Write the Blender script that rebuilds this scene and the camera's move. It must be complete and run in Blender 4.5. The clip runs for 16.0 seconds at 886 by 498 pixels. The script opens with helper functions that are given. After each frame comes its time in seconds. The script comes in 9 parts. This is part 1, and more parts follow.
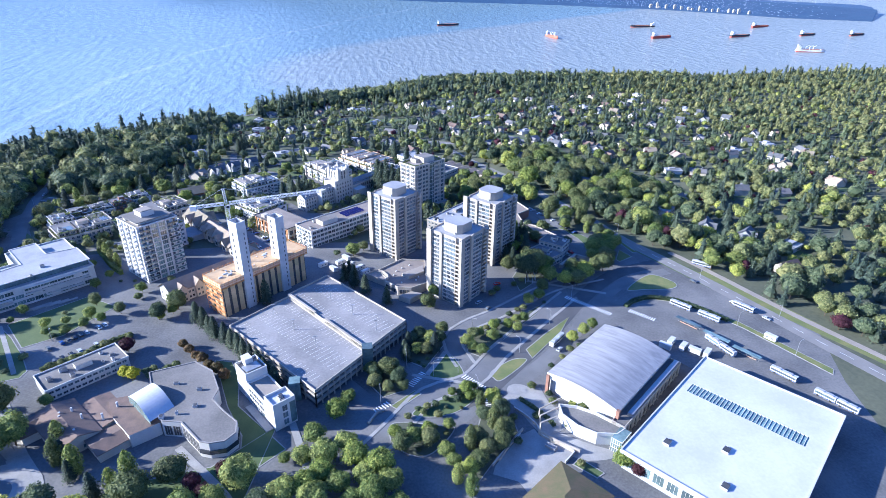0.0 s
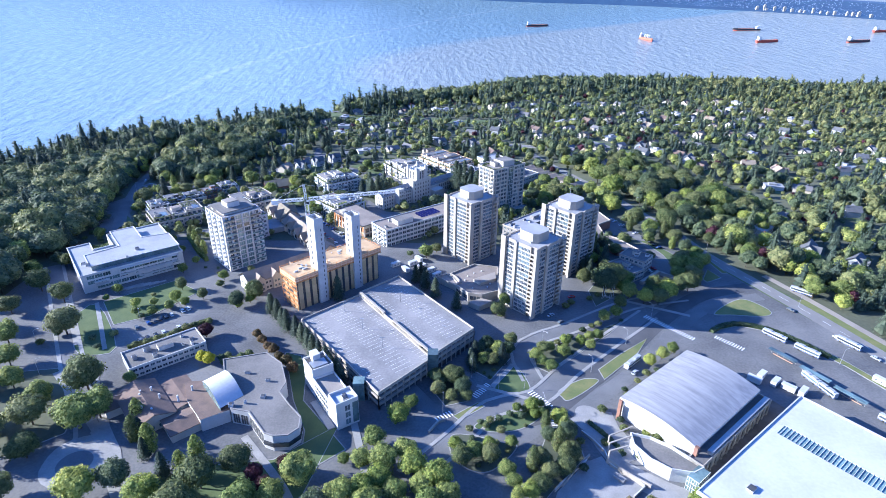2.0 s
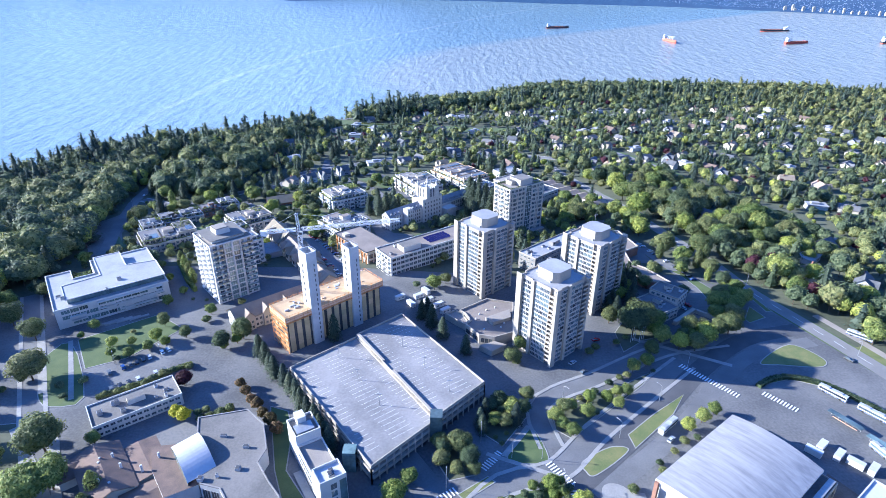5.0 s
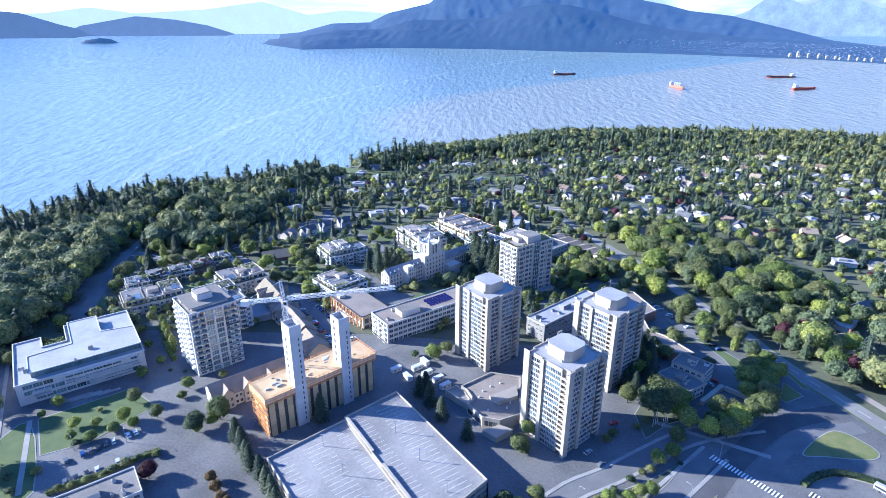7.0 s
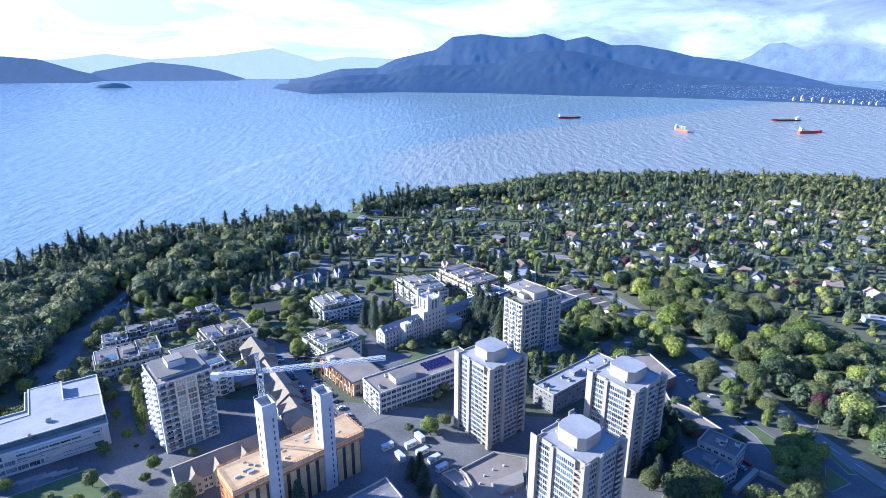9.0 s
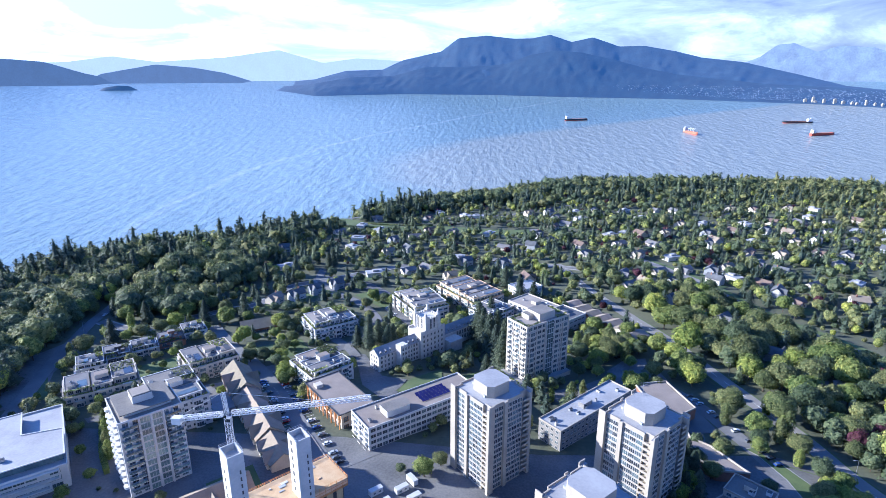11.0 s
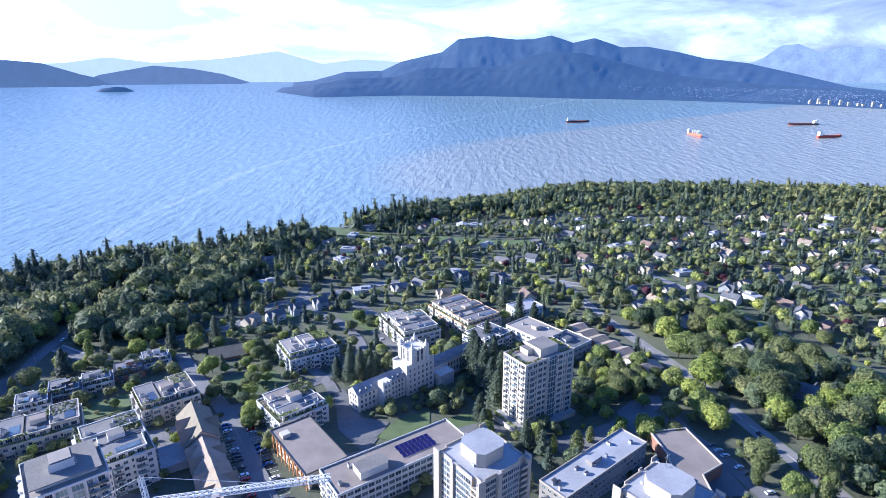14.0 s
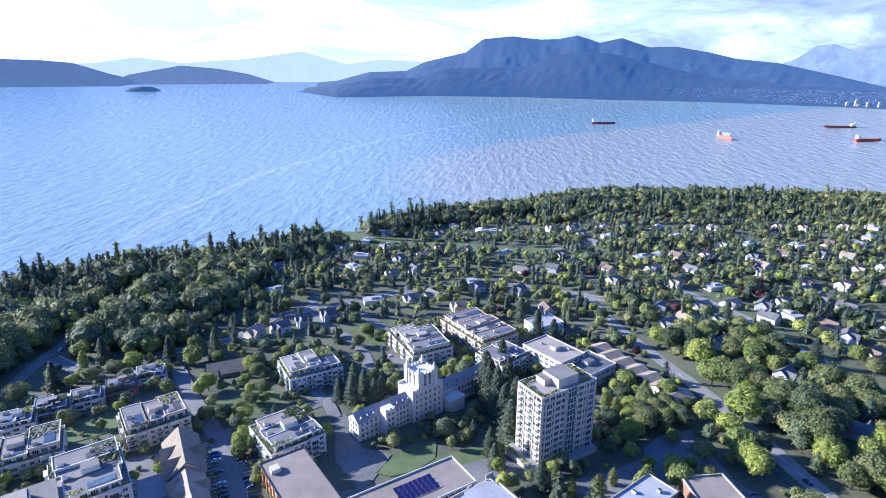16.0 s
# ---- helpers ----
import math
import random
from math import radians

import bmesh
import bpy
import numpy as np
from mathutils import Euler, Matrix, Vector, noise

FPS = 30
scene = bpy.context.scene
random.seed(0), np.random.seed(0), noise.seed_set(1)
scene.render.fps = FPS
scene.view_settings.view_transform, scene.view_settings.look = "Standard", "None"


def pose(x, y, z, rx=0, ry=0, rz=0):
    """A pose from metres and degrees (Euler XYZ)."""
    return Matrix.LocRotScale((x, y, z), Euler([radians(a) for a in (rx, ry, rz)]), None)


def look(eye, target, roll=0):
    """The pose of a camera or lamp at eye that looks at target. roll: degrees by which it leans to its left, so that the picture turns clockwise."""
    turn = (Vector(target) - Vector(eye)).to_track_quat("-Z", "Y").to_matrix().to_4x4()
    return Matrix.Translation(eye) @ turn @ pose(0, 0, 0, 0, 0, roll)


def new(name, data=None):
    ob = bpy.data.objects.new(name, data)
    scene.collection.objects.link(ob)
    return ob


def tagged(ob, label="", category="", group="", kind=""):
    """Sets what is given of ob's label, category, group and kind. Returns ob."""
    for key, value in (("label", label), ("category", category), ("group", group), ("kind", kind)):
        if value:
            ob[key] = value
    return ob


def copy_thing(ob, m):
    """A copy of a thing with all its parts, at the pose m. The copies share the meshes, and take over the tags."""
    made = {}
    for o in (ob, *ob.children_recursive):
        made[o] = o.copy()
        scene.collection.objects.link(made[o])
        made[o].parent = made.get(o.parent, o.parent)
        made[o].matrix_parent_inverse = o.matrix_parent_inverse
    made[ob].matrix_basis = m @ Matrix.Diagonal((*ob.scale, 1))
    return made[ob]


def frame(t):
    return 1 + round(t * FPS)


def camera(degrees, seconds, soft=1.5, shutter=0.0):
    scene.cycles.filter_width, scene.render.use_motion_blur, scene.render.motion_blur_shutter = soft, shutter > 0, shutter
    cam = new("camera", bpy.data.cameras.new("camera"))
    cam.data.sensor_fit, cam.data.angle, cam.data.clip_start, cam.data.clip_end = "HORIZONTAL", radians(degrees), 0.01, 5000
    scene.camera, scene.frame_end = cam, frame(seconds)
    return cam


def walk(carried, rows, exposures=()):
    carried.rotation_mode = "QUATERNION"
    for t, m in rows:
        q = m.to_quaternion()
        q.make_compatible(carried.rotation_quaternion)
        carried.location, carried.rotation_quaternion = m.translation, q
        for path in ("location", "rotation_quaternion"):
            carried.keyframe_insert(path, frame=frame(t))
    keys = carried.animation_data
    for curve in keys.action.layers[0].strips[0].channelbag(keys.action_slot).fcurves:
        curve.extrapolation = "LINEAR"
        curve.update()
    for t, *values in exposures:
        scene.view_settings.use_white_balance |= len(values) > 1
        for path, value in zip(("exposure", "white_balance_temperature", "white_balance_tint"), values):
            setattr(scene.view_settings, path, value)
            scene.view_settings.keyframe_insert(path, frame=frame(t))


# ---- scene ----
cam = camera(76.50, 16.0, soft=0.25)
PATH = [
    (0, look((-12.17, 14.91, 171.38), (2.854, 103.710, 127.915), 0.76)),
    (0.5, look((-11.71, 14.54, 171.55), (-4.419, 104.266, 128.006), 0.79)),
    (1, look((-11.40, 15.84, 171.49), (-6.823, 105.754, 127.966), 0.79)),
    (1.5, look((-11.17, 18.41, 171.38), (-8.077, 108.371, 127.828), 0.75)),
    (2, look((-10.74, 22.39, 171.32), (-8.905, 112.369, 127.731), 0.74)),
    (2.5, look((-10.22, 27.32, 171.36), (-9.080, 117.212, 127.577), 0.68)),
    (3, look((-9.46, 33.68, 171.49), (-8.937, 123.566, 127.675), 0.62)),
    (3.5, look((-8.57, 40.62, 171.63), (-8.606, 130.553, 127.896), 0.57)),
    (4, look((-7.57, 47.75, 171.87), (-8.047, 137.750, 128.282), 0.49)),
    (6.5, look((-2.66, 83.64, 173.71), (-5.139, 174.063, 131.087), 0.12)),
    (7, look((-1.64, 91.52, 173.95), (-4.559, 184.486, 137.221), 0.12)),
    (7.5, look((-0.46, 99.15, 174.01), (-3.737, 194.724, 144.761), 0.18)),
    (8, look((0.43, 106.04, 174.07), (-3.192, 201.611, 144.858), 0.11)),
    (8.5, look((1.08, 113.20, 174.28), (-2.803, 208.482, 144.167), 0.07)),
    (9, look((1.77, 120.49, 174.34), (-2.377, 215.780, 144.315), 0.06)),
    (11.5, look((6.36, 156.93, 174.74), (0.848, 252.257, 145.025), -0.07)),
    (12, look((7.30, 163.95, 174.63), (1.500, 259.275, 144.977), -0.06)),
    (12.5, look((8.17, 171.36, 174.52), (2.122, 266.690, 144.931), -0.06)),
    (13, look((9.12, 179.64, 174.50), (9.613, 275.129, 144.807), -0.21)),
    (13.5, look((9.42, 187.34, 174.58), (9.817, 282.839, 144.922), -0.18)),
    (14, look((10.27, 193.85, 174.78), (4.841, 289.215, 145.193), -0.07)),
    (14.5, look((11.65, 200.53, 174.94), (3.133, 295.693, 145.412), 0.00)),
    (15, look((12.70, 207.41, 175.03), (2.431, 302.404, 145.535), 0.10)),
    (15.5, look((13.75, 214.83, 174.95), (4.156, 309.909, 145.478), 0.08)),
    (16, look((14.74, 222.35, 174.79), (5.367, 317.427, 145.256), 0.03)),
]
# end of path
walk(cam, PATH, [(0, 1.80, 4380, 14), (4, 1.92, 4380, 13), (6.6, 1.93, 4370, 12), (8.5, 1.70, 4370, 13), (12, 1.67, 4430, 14), (16, 1.73, 4510, 16)])

# ---- light ----
SUN_AZ, SUN_EL = -83.0, 21.0   # degrees from +y towards +x, and above the horizon
world = bpy.data.worlds.new("world")
scene.world = world
world.use_nodes = True
wn, wl = world.node_tree.nodes, world.node_tree.links
wn.clear()
w_out, w_bg = wn.new("ShaderNodeOutputWorld"), wn.new("ShaderNodeBackground")
sky = wn.new("ShaderNodeTexSky")
sky.sky_type, sky.sun_disc = "NISHITA", False
sky.sun_elevation, sky.sun_rotation = radians(SUN_EL), radians(SUN_AZ)
sky.air_density, sky.dust_density, sky.ozone_density = 1.2, 0.7, 3.0
w_co, w_map, w_n1, w_r1, w_mix = (wn.new("ShaderNode" + k) for k in ("TexCoord", "Mapping", "TexNoise", "ValToRGB", "MixRGB"))
w_map.inputs["Scale"].default_value = (1.5, 1.5, 6.0)
w_n1.inputs["Scale"].default_value, w_n1.inputs["Detail"].default_value, w_n1.inputs["Roughness"].default_value = 2.6, 9, 0.62
w_n1.inputs["Distortion"].default_value = 0.5
# heaped clouds: bright tops, blue-grey undersides
w_r1.color_ramp.elements[0].position, w_r1.color_ramp.elements[1].position = 0.42, 0.70
w_r1.color_ramp.elements[0].color, w_r1.color_ramp.elements[1].color = (3.2, 3.25, 3.5, 1), (11.5, 11.2, 11.0, 1)
mid_cloud = w_r1.color_ramp.elements.new(0.54)
mid_cloud.color = (5.2, 5.15, 5.3, 1)
wl.new(w_co.outputs["Generated"], w_map.inputs[0])
wl.new(w_map.outputs[0], w_n1.inputs[0])
wl.new(w_n1.outputs[0], w_r1.inputs[0])
w_sep, w_low, w_dot, w_glow, w_lit = (wn.new("ShaderNode" + k) for k in ("SeparateXYZ", "MapRange", "VectorMath", "MapRange", "VectorMath"))
wl.new(w_co.outputs["Generated"], w_sep.inputs[0])
wl.new(w_sep.outputs[2], w_low.inputs[0])
# overcast towards the horizon, open blue overhead
w_low.inputs[1].default_value, w_low.inputs[2].default_value = 0.13, 0.42
w_low.inputs[3].default_value, w_low.inputs[4].default_value = 0.94, 0.03
# clouds are brighter towards the sun
w_dot.operation = "DOT_PRODUCT"
wl.new(w_co.outputs["Generated"], w_dot.inputs[0])
w_dot.inputs[1].default_value = (math.sin(radians(SUN_AZ)), math.cos(radians(SUN_AZ)), 0.3)
wl.new(w_dot.outputs["Value"], w_glow.inputs[0])
w_glow.inputs[1].default_value, w_glow.inputs[2].default_value = -0.35, 0.75
w_glow.inputs[3].default_value, w_glow.inputs[4].default_value = 0.92, 2.7
w_lit.operation = "SCALE"
wl.new(w_r1.outputs[0], w_lit.inputs[0])
wl.new(w_glow.outputs[0], w_lit.inputs["Scale"])
wl.new(w_low.outputs[0], w_mix.inputs[0])
w_air = wn.new("ShaderNodeVectorMath")
w_air.operation = "MULTIPLY"
w_air.inputs[1].default_value = (0.75, 1.04, 1.56)
wl.new(sky.outputs[0], w_air.inputs[0])
wl.new(w_air.outputs[0], w_mix.inputs[1])
wl.new(w_lit.outputs[0], w_mix.inputs[2])
wl.new(w_mix.outputs[0], w_bg.inputs[0])
w_bg.inputs[1].default_value = 0.047
wl.new(w_bg.outputs[0], w_out.inputs[0])

sun = new("sun", bpy.data.lights.new("sun", "SUN"))
sun.data.energy, sun.data.angle, sun.data.color = 5.0, radians(0.6), (1.0, 0.78, 0.50)
sun_dir = Vector((math.sin(radians(SUN_AZ)) * math.cos(radians(SUN_EL)), math.cos(radians(SUN_AZ)) * math.cos(radians(SUN_EL)), math.sin(radians(SUN_EL))))
sun.matrix_world = look(sun_dir * 400 + Vector((0, 300, 0)), (0, 300, 0))

# ---- materials ----
def mat(name, c1, c2=None, rough=0.8, metal=0.0, scale=0.5, fine=6.0, bump=0.0, rand=0.0, island=0.0, emit=None, stretch=None, alpha=None):
    """Two-colour noise at a coarse and a fine scale in metres of the object, a relief, and a change from object to object."""
    m = bpy.data.materials.new(name)
    m.use_nodes = True
    nt = m.node_tree
    n, l = nt.nodes, nt.links
    b = n["Principled BSDF"]
    b.inputs["Roughness"].default_value, b.inputs["Metallic"].default_value = rough, metal
    c2 = c2 or tuple(v * 0.75 for v in c1)
    co = n.new("ShaderNodeNewGeometry") if stretch is None else n.new("ShaderNodeTexCoord")
    src = co.outputs["Position"] if stretch is None else co.outputs["Object"]
    if stretch is not None:
        mp = n.new("ShaderNodeMapping")
        mp.inputs["Scale"].default_value = stretch
        l.new(src, mp.inputs[0])
        src = mp.outputs[0]
    a, f = n.new("ShaderNodeTexNoise"), n.new("ShaderNodeTexNoise")
    a.inputs["Scale"].default_value, a.inputs["Detail"].default_value = scale, 5
    f.inputs["Scale"].default_value, f.inputs["Detail"].default_value = fine, 3
    for t in (a, f):
        l.new(src, t.inputs["Vector"])
    add = n.new("ShaderNodeMath")
    add.operation = "MULTIPLY_ADD"
    l.new(f.outputs[0], add.inputs[0])
    add.inputs[1].default_value = 0.5
    l.new(a.outputs[0], add.inputs[2])
    ramp = n.new("ShaderNodeValToRGB")
    ramp.color_ramp.elements[0].position, ramp.color_ramp.elements[1].position = 0.55, 0.95
    ramp.color_ramp.elements[0].color, ramp.color_ramp.elements[1].color = (*c1, 1), (*c2, 1)
    l.new(add.outputs[0], ramp.inputs[0])
    out = ramp.outputs[0]
    for amount, kind in ((rand, "obj"), (island, "isl")):
        if amount:
            hs, mr = n.new("ShaderNodeHueSaturation"), n.new("ShaderNodeMapRange")
            g2 = n.new("ShaderNodeObjectInfo") if kind == "obj" else n.new("ShaderNodeNewGeometry")
            l.new(g2.outputs["Random" if kind == "obj" else "Random Per Island"], mr.inputs[0])
            mr.inputs[3].default_value, mr.inputs[4].default_value = 1 - amount, 1 + amount
            l.new(mr.outputs[0], hs.inputs["Value"])
            mh = n.new("ShaderNodeMapRange")
            l.new(g2.outputs["Random" if kind == "obj" else "Random Per Island"], mh.inputs[0])
            mh.inputs[3].default_value, mh.inputs[4].default_value = 0.5 + 0.06 * amount, 0.5 - 0.06 * amount
            l.new(mh.outputs[0], hs.inputs["Hue"])
            l.new(out, hs.inputs["Color"])
            out = hs.outputs[0]
    l.new(out, b.inputs["Base Color"])
    if bump:
        bp = n.new("ShaderNodeBump")
        bp.inputs["Strength"].default_value, bp.inputs["Distance"].default_value = bump, 0.1
        l.new(f.outputs[0], bp.inputs["Height"])
        l.new(bp.outputs[0], b.inputs["Normal"])
    if emit:
        b.inputs["Emission Color"].default_value, b.inputs["Emission Strength"].default_value = (*emit[:3], 1), emit[3]
    return m


def glass_mat(name, c, rough=0.08):
    m = mat(name, c, tuple(v * 0.5 for v in c), rough=rough, scale=0.15, fine=0.8, rand=0.6)
    m.node_tree.nodes["Principled BSDF"].inputs["Specular IOR Level"].default_value = 0.8
    return m


def leaf_mat(name, c1, c2, rand=0.25, island=0.45):
    m = mat(name, c1, c2, rough=0.6, scale=0.12, fine=1.3, bump=0.9, rand=rand, island=island)
    nt = m.node_tree
    b, out = nt.nodes["Principled BSDF"], nt.nodes["Material Output"]
    tr, mx = nt.nodes.new("ShaderNodeBsdfTranslucent"), nt.nodes.new("ShaderNodeMixShader")
    nt.links.new(b.inputs["Base Color"].links[0].from_socket, tr.inputs[0])
    mx.inputs[0].default_value = 0.36
    nt.links.new(b.outputs[0], mx.inputs[1])
    nt.links.new(tr.outputs[0], mx.inputs[2])
    nt.links.new(mx.outputs[0], out.inputs[0])
    b.inputs["Specular IOR Level"].default_value = 0.2
    nt.nodes["Bump"].inputs["Distance"].default_value = 0.5
    return m


M = {
    "ground": mat("ground_soil", (0.056, 0.065, 0.042), (0.102, 0.108, 0.066), 0.95, scale=0.035, fine=0.5, bump=0.5),
    "lawn": mat("lawn_grass", (0.060, 0.090, 0.032), (0.098, 0.128, 0.044), 0.95, scale=0.12, fine=2.5, bump=0.6),
    "drygrass": mat("dry_grass", (0.17, 0.17, 0.06), (0.10, 0.13, 0.04), 0.95, scale=0.15, fine=1.8, bump=0.6),
    "asphalt": mat("asphalt", (0.108, 0.109, 0.112), (0.158, 0.158, 0.160), 0.9, scale=0.08, fine=1.5, bump=0.2),
    "asphalt_new": mat("fresh_asphalt", (0.06, 0.061, 0.065), (0.09, 0.09, 0.094), 0.85, scale=0.1, fine=2.0, bump=0.2),
    "asphalt_worn": mat("sun_bleached_asphalt", (0.215, 0.208, 0.198), (0.165, 0.16, 0.154), 0.9, scale=0.09, fine=1.2, bump=0.15),
    "paving": mat("concrete_paving", (0.31, 0.302, 0.285), (0.225, 0.22, 0.208), 0.85, scale=0.15, fine=1.6, bump=0.15),
    "concrete": mat("cast_concrete", (0.39, 0.35, 0.285), (0.295, 0.265, 0.218), 0.8, scale=0.12, fine=1.5, bump=0.15),
    "concrete_dark": mat("stained_concrete", (0.19, 0.18, 0.17), (0.26, 0.245, 0.23), 0.85, scale=0.2, fine=2.0, bump=0.2),
    "core": mat("white_core_concrete", (0.54, 0.53, 0.52), (0.43, 0.43, 0.42), 0.7, scale=0.2, fine=1.0, bump=0.1),
    # the mottling holds both dirt and painted shadow patterns on the deck
    "deck": mat("car_park_deck", (0.28, 0.268, 0.26), (0.165, 0.16, 0.158), 0.8, scale=0.06, fine=0.9, bump=0.1),
    "white": mat("white_render", (0.57, 0.555, 0.52), (0.46, 0.45, 0.428), 0.6, scale=0.15, fine=2.0, bump=0.05),
    "cream": mat("cream_render", (0.52, 0.47, 0.385), (0.41, 0.372, 0.308), 0.7, scale=0.2, fine=2.0, bump=0.1),
    "grey": mat("grey_cladding", (0.36, 0.37, 0.38), (0.28, 0.29, 0.30), 0.6, scale=0.2, fine=2.0),
    # dark cladding; also the painted shade inside the car park and timber building
    "dark": mat("dark_cladding_and_shade", (0.04, 0.04, 0.045), (0.07, 0.07, 0.07), 0.5, scale=0.3, fine=3.0),
    "stone": mat("grey_stone", (0.56, 0.53, 0.47), (0.43, 0.41, 0.37), 0.85, scale=0.5, fine=3.0, bump=0.4),
    "slate": mat("slate_roofing", (0.115, 0.118, 0.125), (0.075, 0.078, 0.085), 0.8, scale=0.3, fine=4.0, bump=0.3),
    # paler slate for the college: its sunlit look is put into the colour
    "slate_pale": mat("sunlit_pale_slate", (0.26, 0.265, 0.275), (0.19, 0.195, 0.205), 0.7, scale=0.3, fine=4.0, bump=0.3),
    "shingle": mat("brown_shingles", (0.27, 0.225, 0.16), (0.20, 0.165, 0.12), 0.9, scale=0.25, fine=4.0, bump=0.4, rand=0.25),
    "roofgrey": mat("grey_roof_felt", (0.195, 0.182, 0.166), (0.115, 0.11, 0.102), 0.9, scale=0.06, fine=1.2, bump=0.2),
    "roofdark": mat("dark_roof_felt", (0.115, 0.113, 0.116), (0.17, 0.164, 0.162), 0.85, scale=0.15, fine=1.5, bump=0.2),
    "rooftan": mat("tan_roof_gravel", (0.30, 0.27, 0.23), (0.23, 0.205, 0.18), 0.95, scale=0.1, fine=2.0, bump=0.3),
    "roofbrown": mat("brown_roof_gravel", (0.24, 0.205, 0.175), (0.175, 0.15, 0.128), 0.95, scale=0.12, fine=2.0, bump=0.3),
    "roofwhite": mat("white_roof_membrane", (0.52, 0.52, 0.52), (0.42, 0.42, 0.43), 0.5, scale=0.06, fine=0.8),
    "yard": mat("worn_yard_paving", (0.076, 0.077, 0.080), (0.165, 0.163, 0.160), 0.9, scale=0.035, fine=0.9, bump=0.2),
    "roofpale": mat("pale_roof_membrane", (0.34, 0.34, 0.342), (0.25, 0.25, 0.256), 0.6, scale=0.1, fine=0.9, bump=0.1),
    "moss": mat("mossy_brown_roof", (0.13, 0.095, 0.05), (0.085, 0.085, 0.035), 0.95, scale=0.25, fine=2.5, bump=0.5),
    "soil": mat("dug_brown_soil", (0.10, 0.08, 0.06), (0.16, 0.135, 0.11), 0.95, scale=0.2, fine=1.5, bump=0.6),
    "metalroof": mat("pale_metal_roof", (0.40, 0.385, 0.365), (0.26, 0.253, 0.245), 0.38, 0.12, scale=0.5, fine=1.6, stretch=(0.7, 0.06, 1.0)),
    "wood": mat("raw_plywood", (0.62, 0.43, 0.25), (0.52, 0.33, 0.17), 0.75, scale=0.3, fine=2.0, bump=0.1, rand=0.2),
    "panel": mat("cream_facade_panel", (0.58, 0.44, 0.23), (0.47, 0.35, 0.18), 0.6, scale=0.2, fine=1.2, rand=0.12),
    "orange": mat("orange_netting", (0.60, 0.30, 0.10), (0.48, 0.22, 0.07), 0.8, scale=0.5, fine=3.0),
    "oldroof": mat("worn_brown_roofing", (0.175, 0.122, 0.092), (0.11, 0.082, 0.068), 0.9, scale=0.25, fine=3.0, bump=0.3),
    "brick": mat("red_brown_brick", (0.26, 0.14, 0.09), (0.18, 0.10, 0.07), 0.85, scale=0.5, fine=4.0, bump=0.3),
    "glass": glass_mat("window_glass", (0.10, 0.122, 0.145)),
    "glass_green": glass_mat("greenish_glass", (0.16, 0.22, 0.22)),
    "frame": mat("window_frame", (0.46, 0.46, 0.45), (0.38, 0.38, 0.38), 0.5),
    "steel": mat("galvanised_steel", (0.42, 0.43, 0.44), (0.34, 0.34, 0.35), 0.45, 0.6, scale=0.8),
    "crane": mat("white_crane_paint", (0.72, 0.72, 0.70), (0.6, 0.6, 0.6), 0.5),
    "line": mat("road_paint", (0.72, 0.72, 0.70), (0.55, 0.55, 0.54), 0.7, scale=0.8),
    "rubber": mat("tyre_rubber", (0.02, 0.02, 0.02), (0.03, 0.03, 0.03), 0.85),
    "bark": mat("bark", (0.10, 0.075, 0.05), (0.06, 0.045, 0.03), 0.95, scale=0.8, fine=5, bump=0.6),
    "solar": mat("solar_cells", (0.02, 0.02, 0.10), (0.04, 0.035, 0.15), 0.2, scale=0.5),
    "leaf": leaf_mat("broadleaf_foliage", (0.180, 0.206, 0.072), (0.120, 0.142, 0.056)),
    "leaf_olive": leaf_mat("olive_foliage", (0.180, 0.197, 0.072), (0.124, 0.142, 0.058)),
    "leaf_deep": leaf_mat("deep_green_foliage", (0.107, 0.140, 0.065), (0.070, 0.096, 0.052)),
    "leaf_lime": leaf_mat("lime_foliage", (0.290, 0.334, 0.065), (0.206, 0.252, 0.056)),
    "leaf_spruce": leaf_mat("spruce_foliage", (0.046, 0.068, 0.054), (0.068, 0.090, 0.062)),
    "leaf_light": leaf_mat("light_foliage", (0.231, 0.276, 0.069), (0.157, 0.195, 0.056)),
    "leaf_dark": leaf_mat("conifer_foliage", (0.061, 0.085, 0.058), (0.087, 0.109, 0.065)),
    "leaf_purple": leaf_mat("copper_foliage", (0.07, 0.025, 0.03), (0.045, 0.018, 0.022)),
    "leaf_yellow": leaf_mat("yellow_foliage", (0.45, 0.42, 0.02), (0.36, 0.36, 0.02), 0.1, 0.2),
    "leaf_brown": leaf_mat("russet_hedge_foliage", (0.16, 0.11, 0.045), (0.11, 0.09, 0.035)),
}
CARS = [mat("car_paint_" + n, c, c, 0.25, 0.1) for n, c in (("white", (0.75, 0.75, 0.75)), ("silver", (0.45, 0.46, 0.48)), ("grey", (0.12, 0.125, 0.13)), ("black", (0.02, 0.02, 0.022)), ("red", (0.30, 0.02, 0.02)), ("blue", (0.03, 0.06, 0.20)))]

# ---- building tools ----
def clamp(v, a, b):
    return min(max(v, a), b)


def ground_z(x, y):
    """Height of the land: level on the campus, falling towards the shore."""
    s = 1 - 0.3 * clamp((x - 60) / 100, 0, 1)
    return s * (-0.09 * clamp(y - 390, 0, 175) - 0.035 * clamp(y - 565, 0, 500))


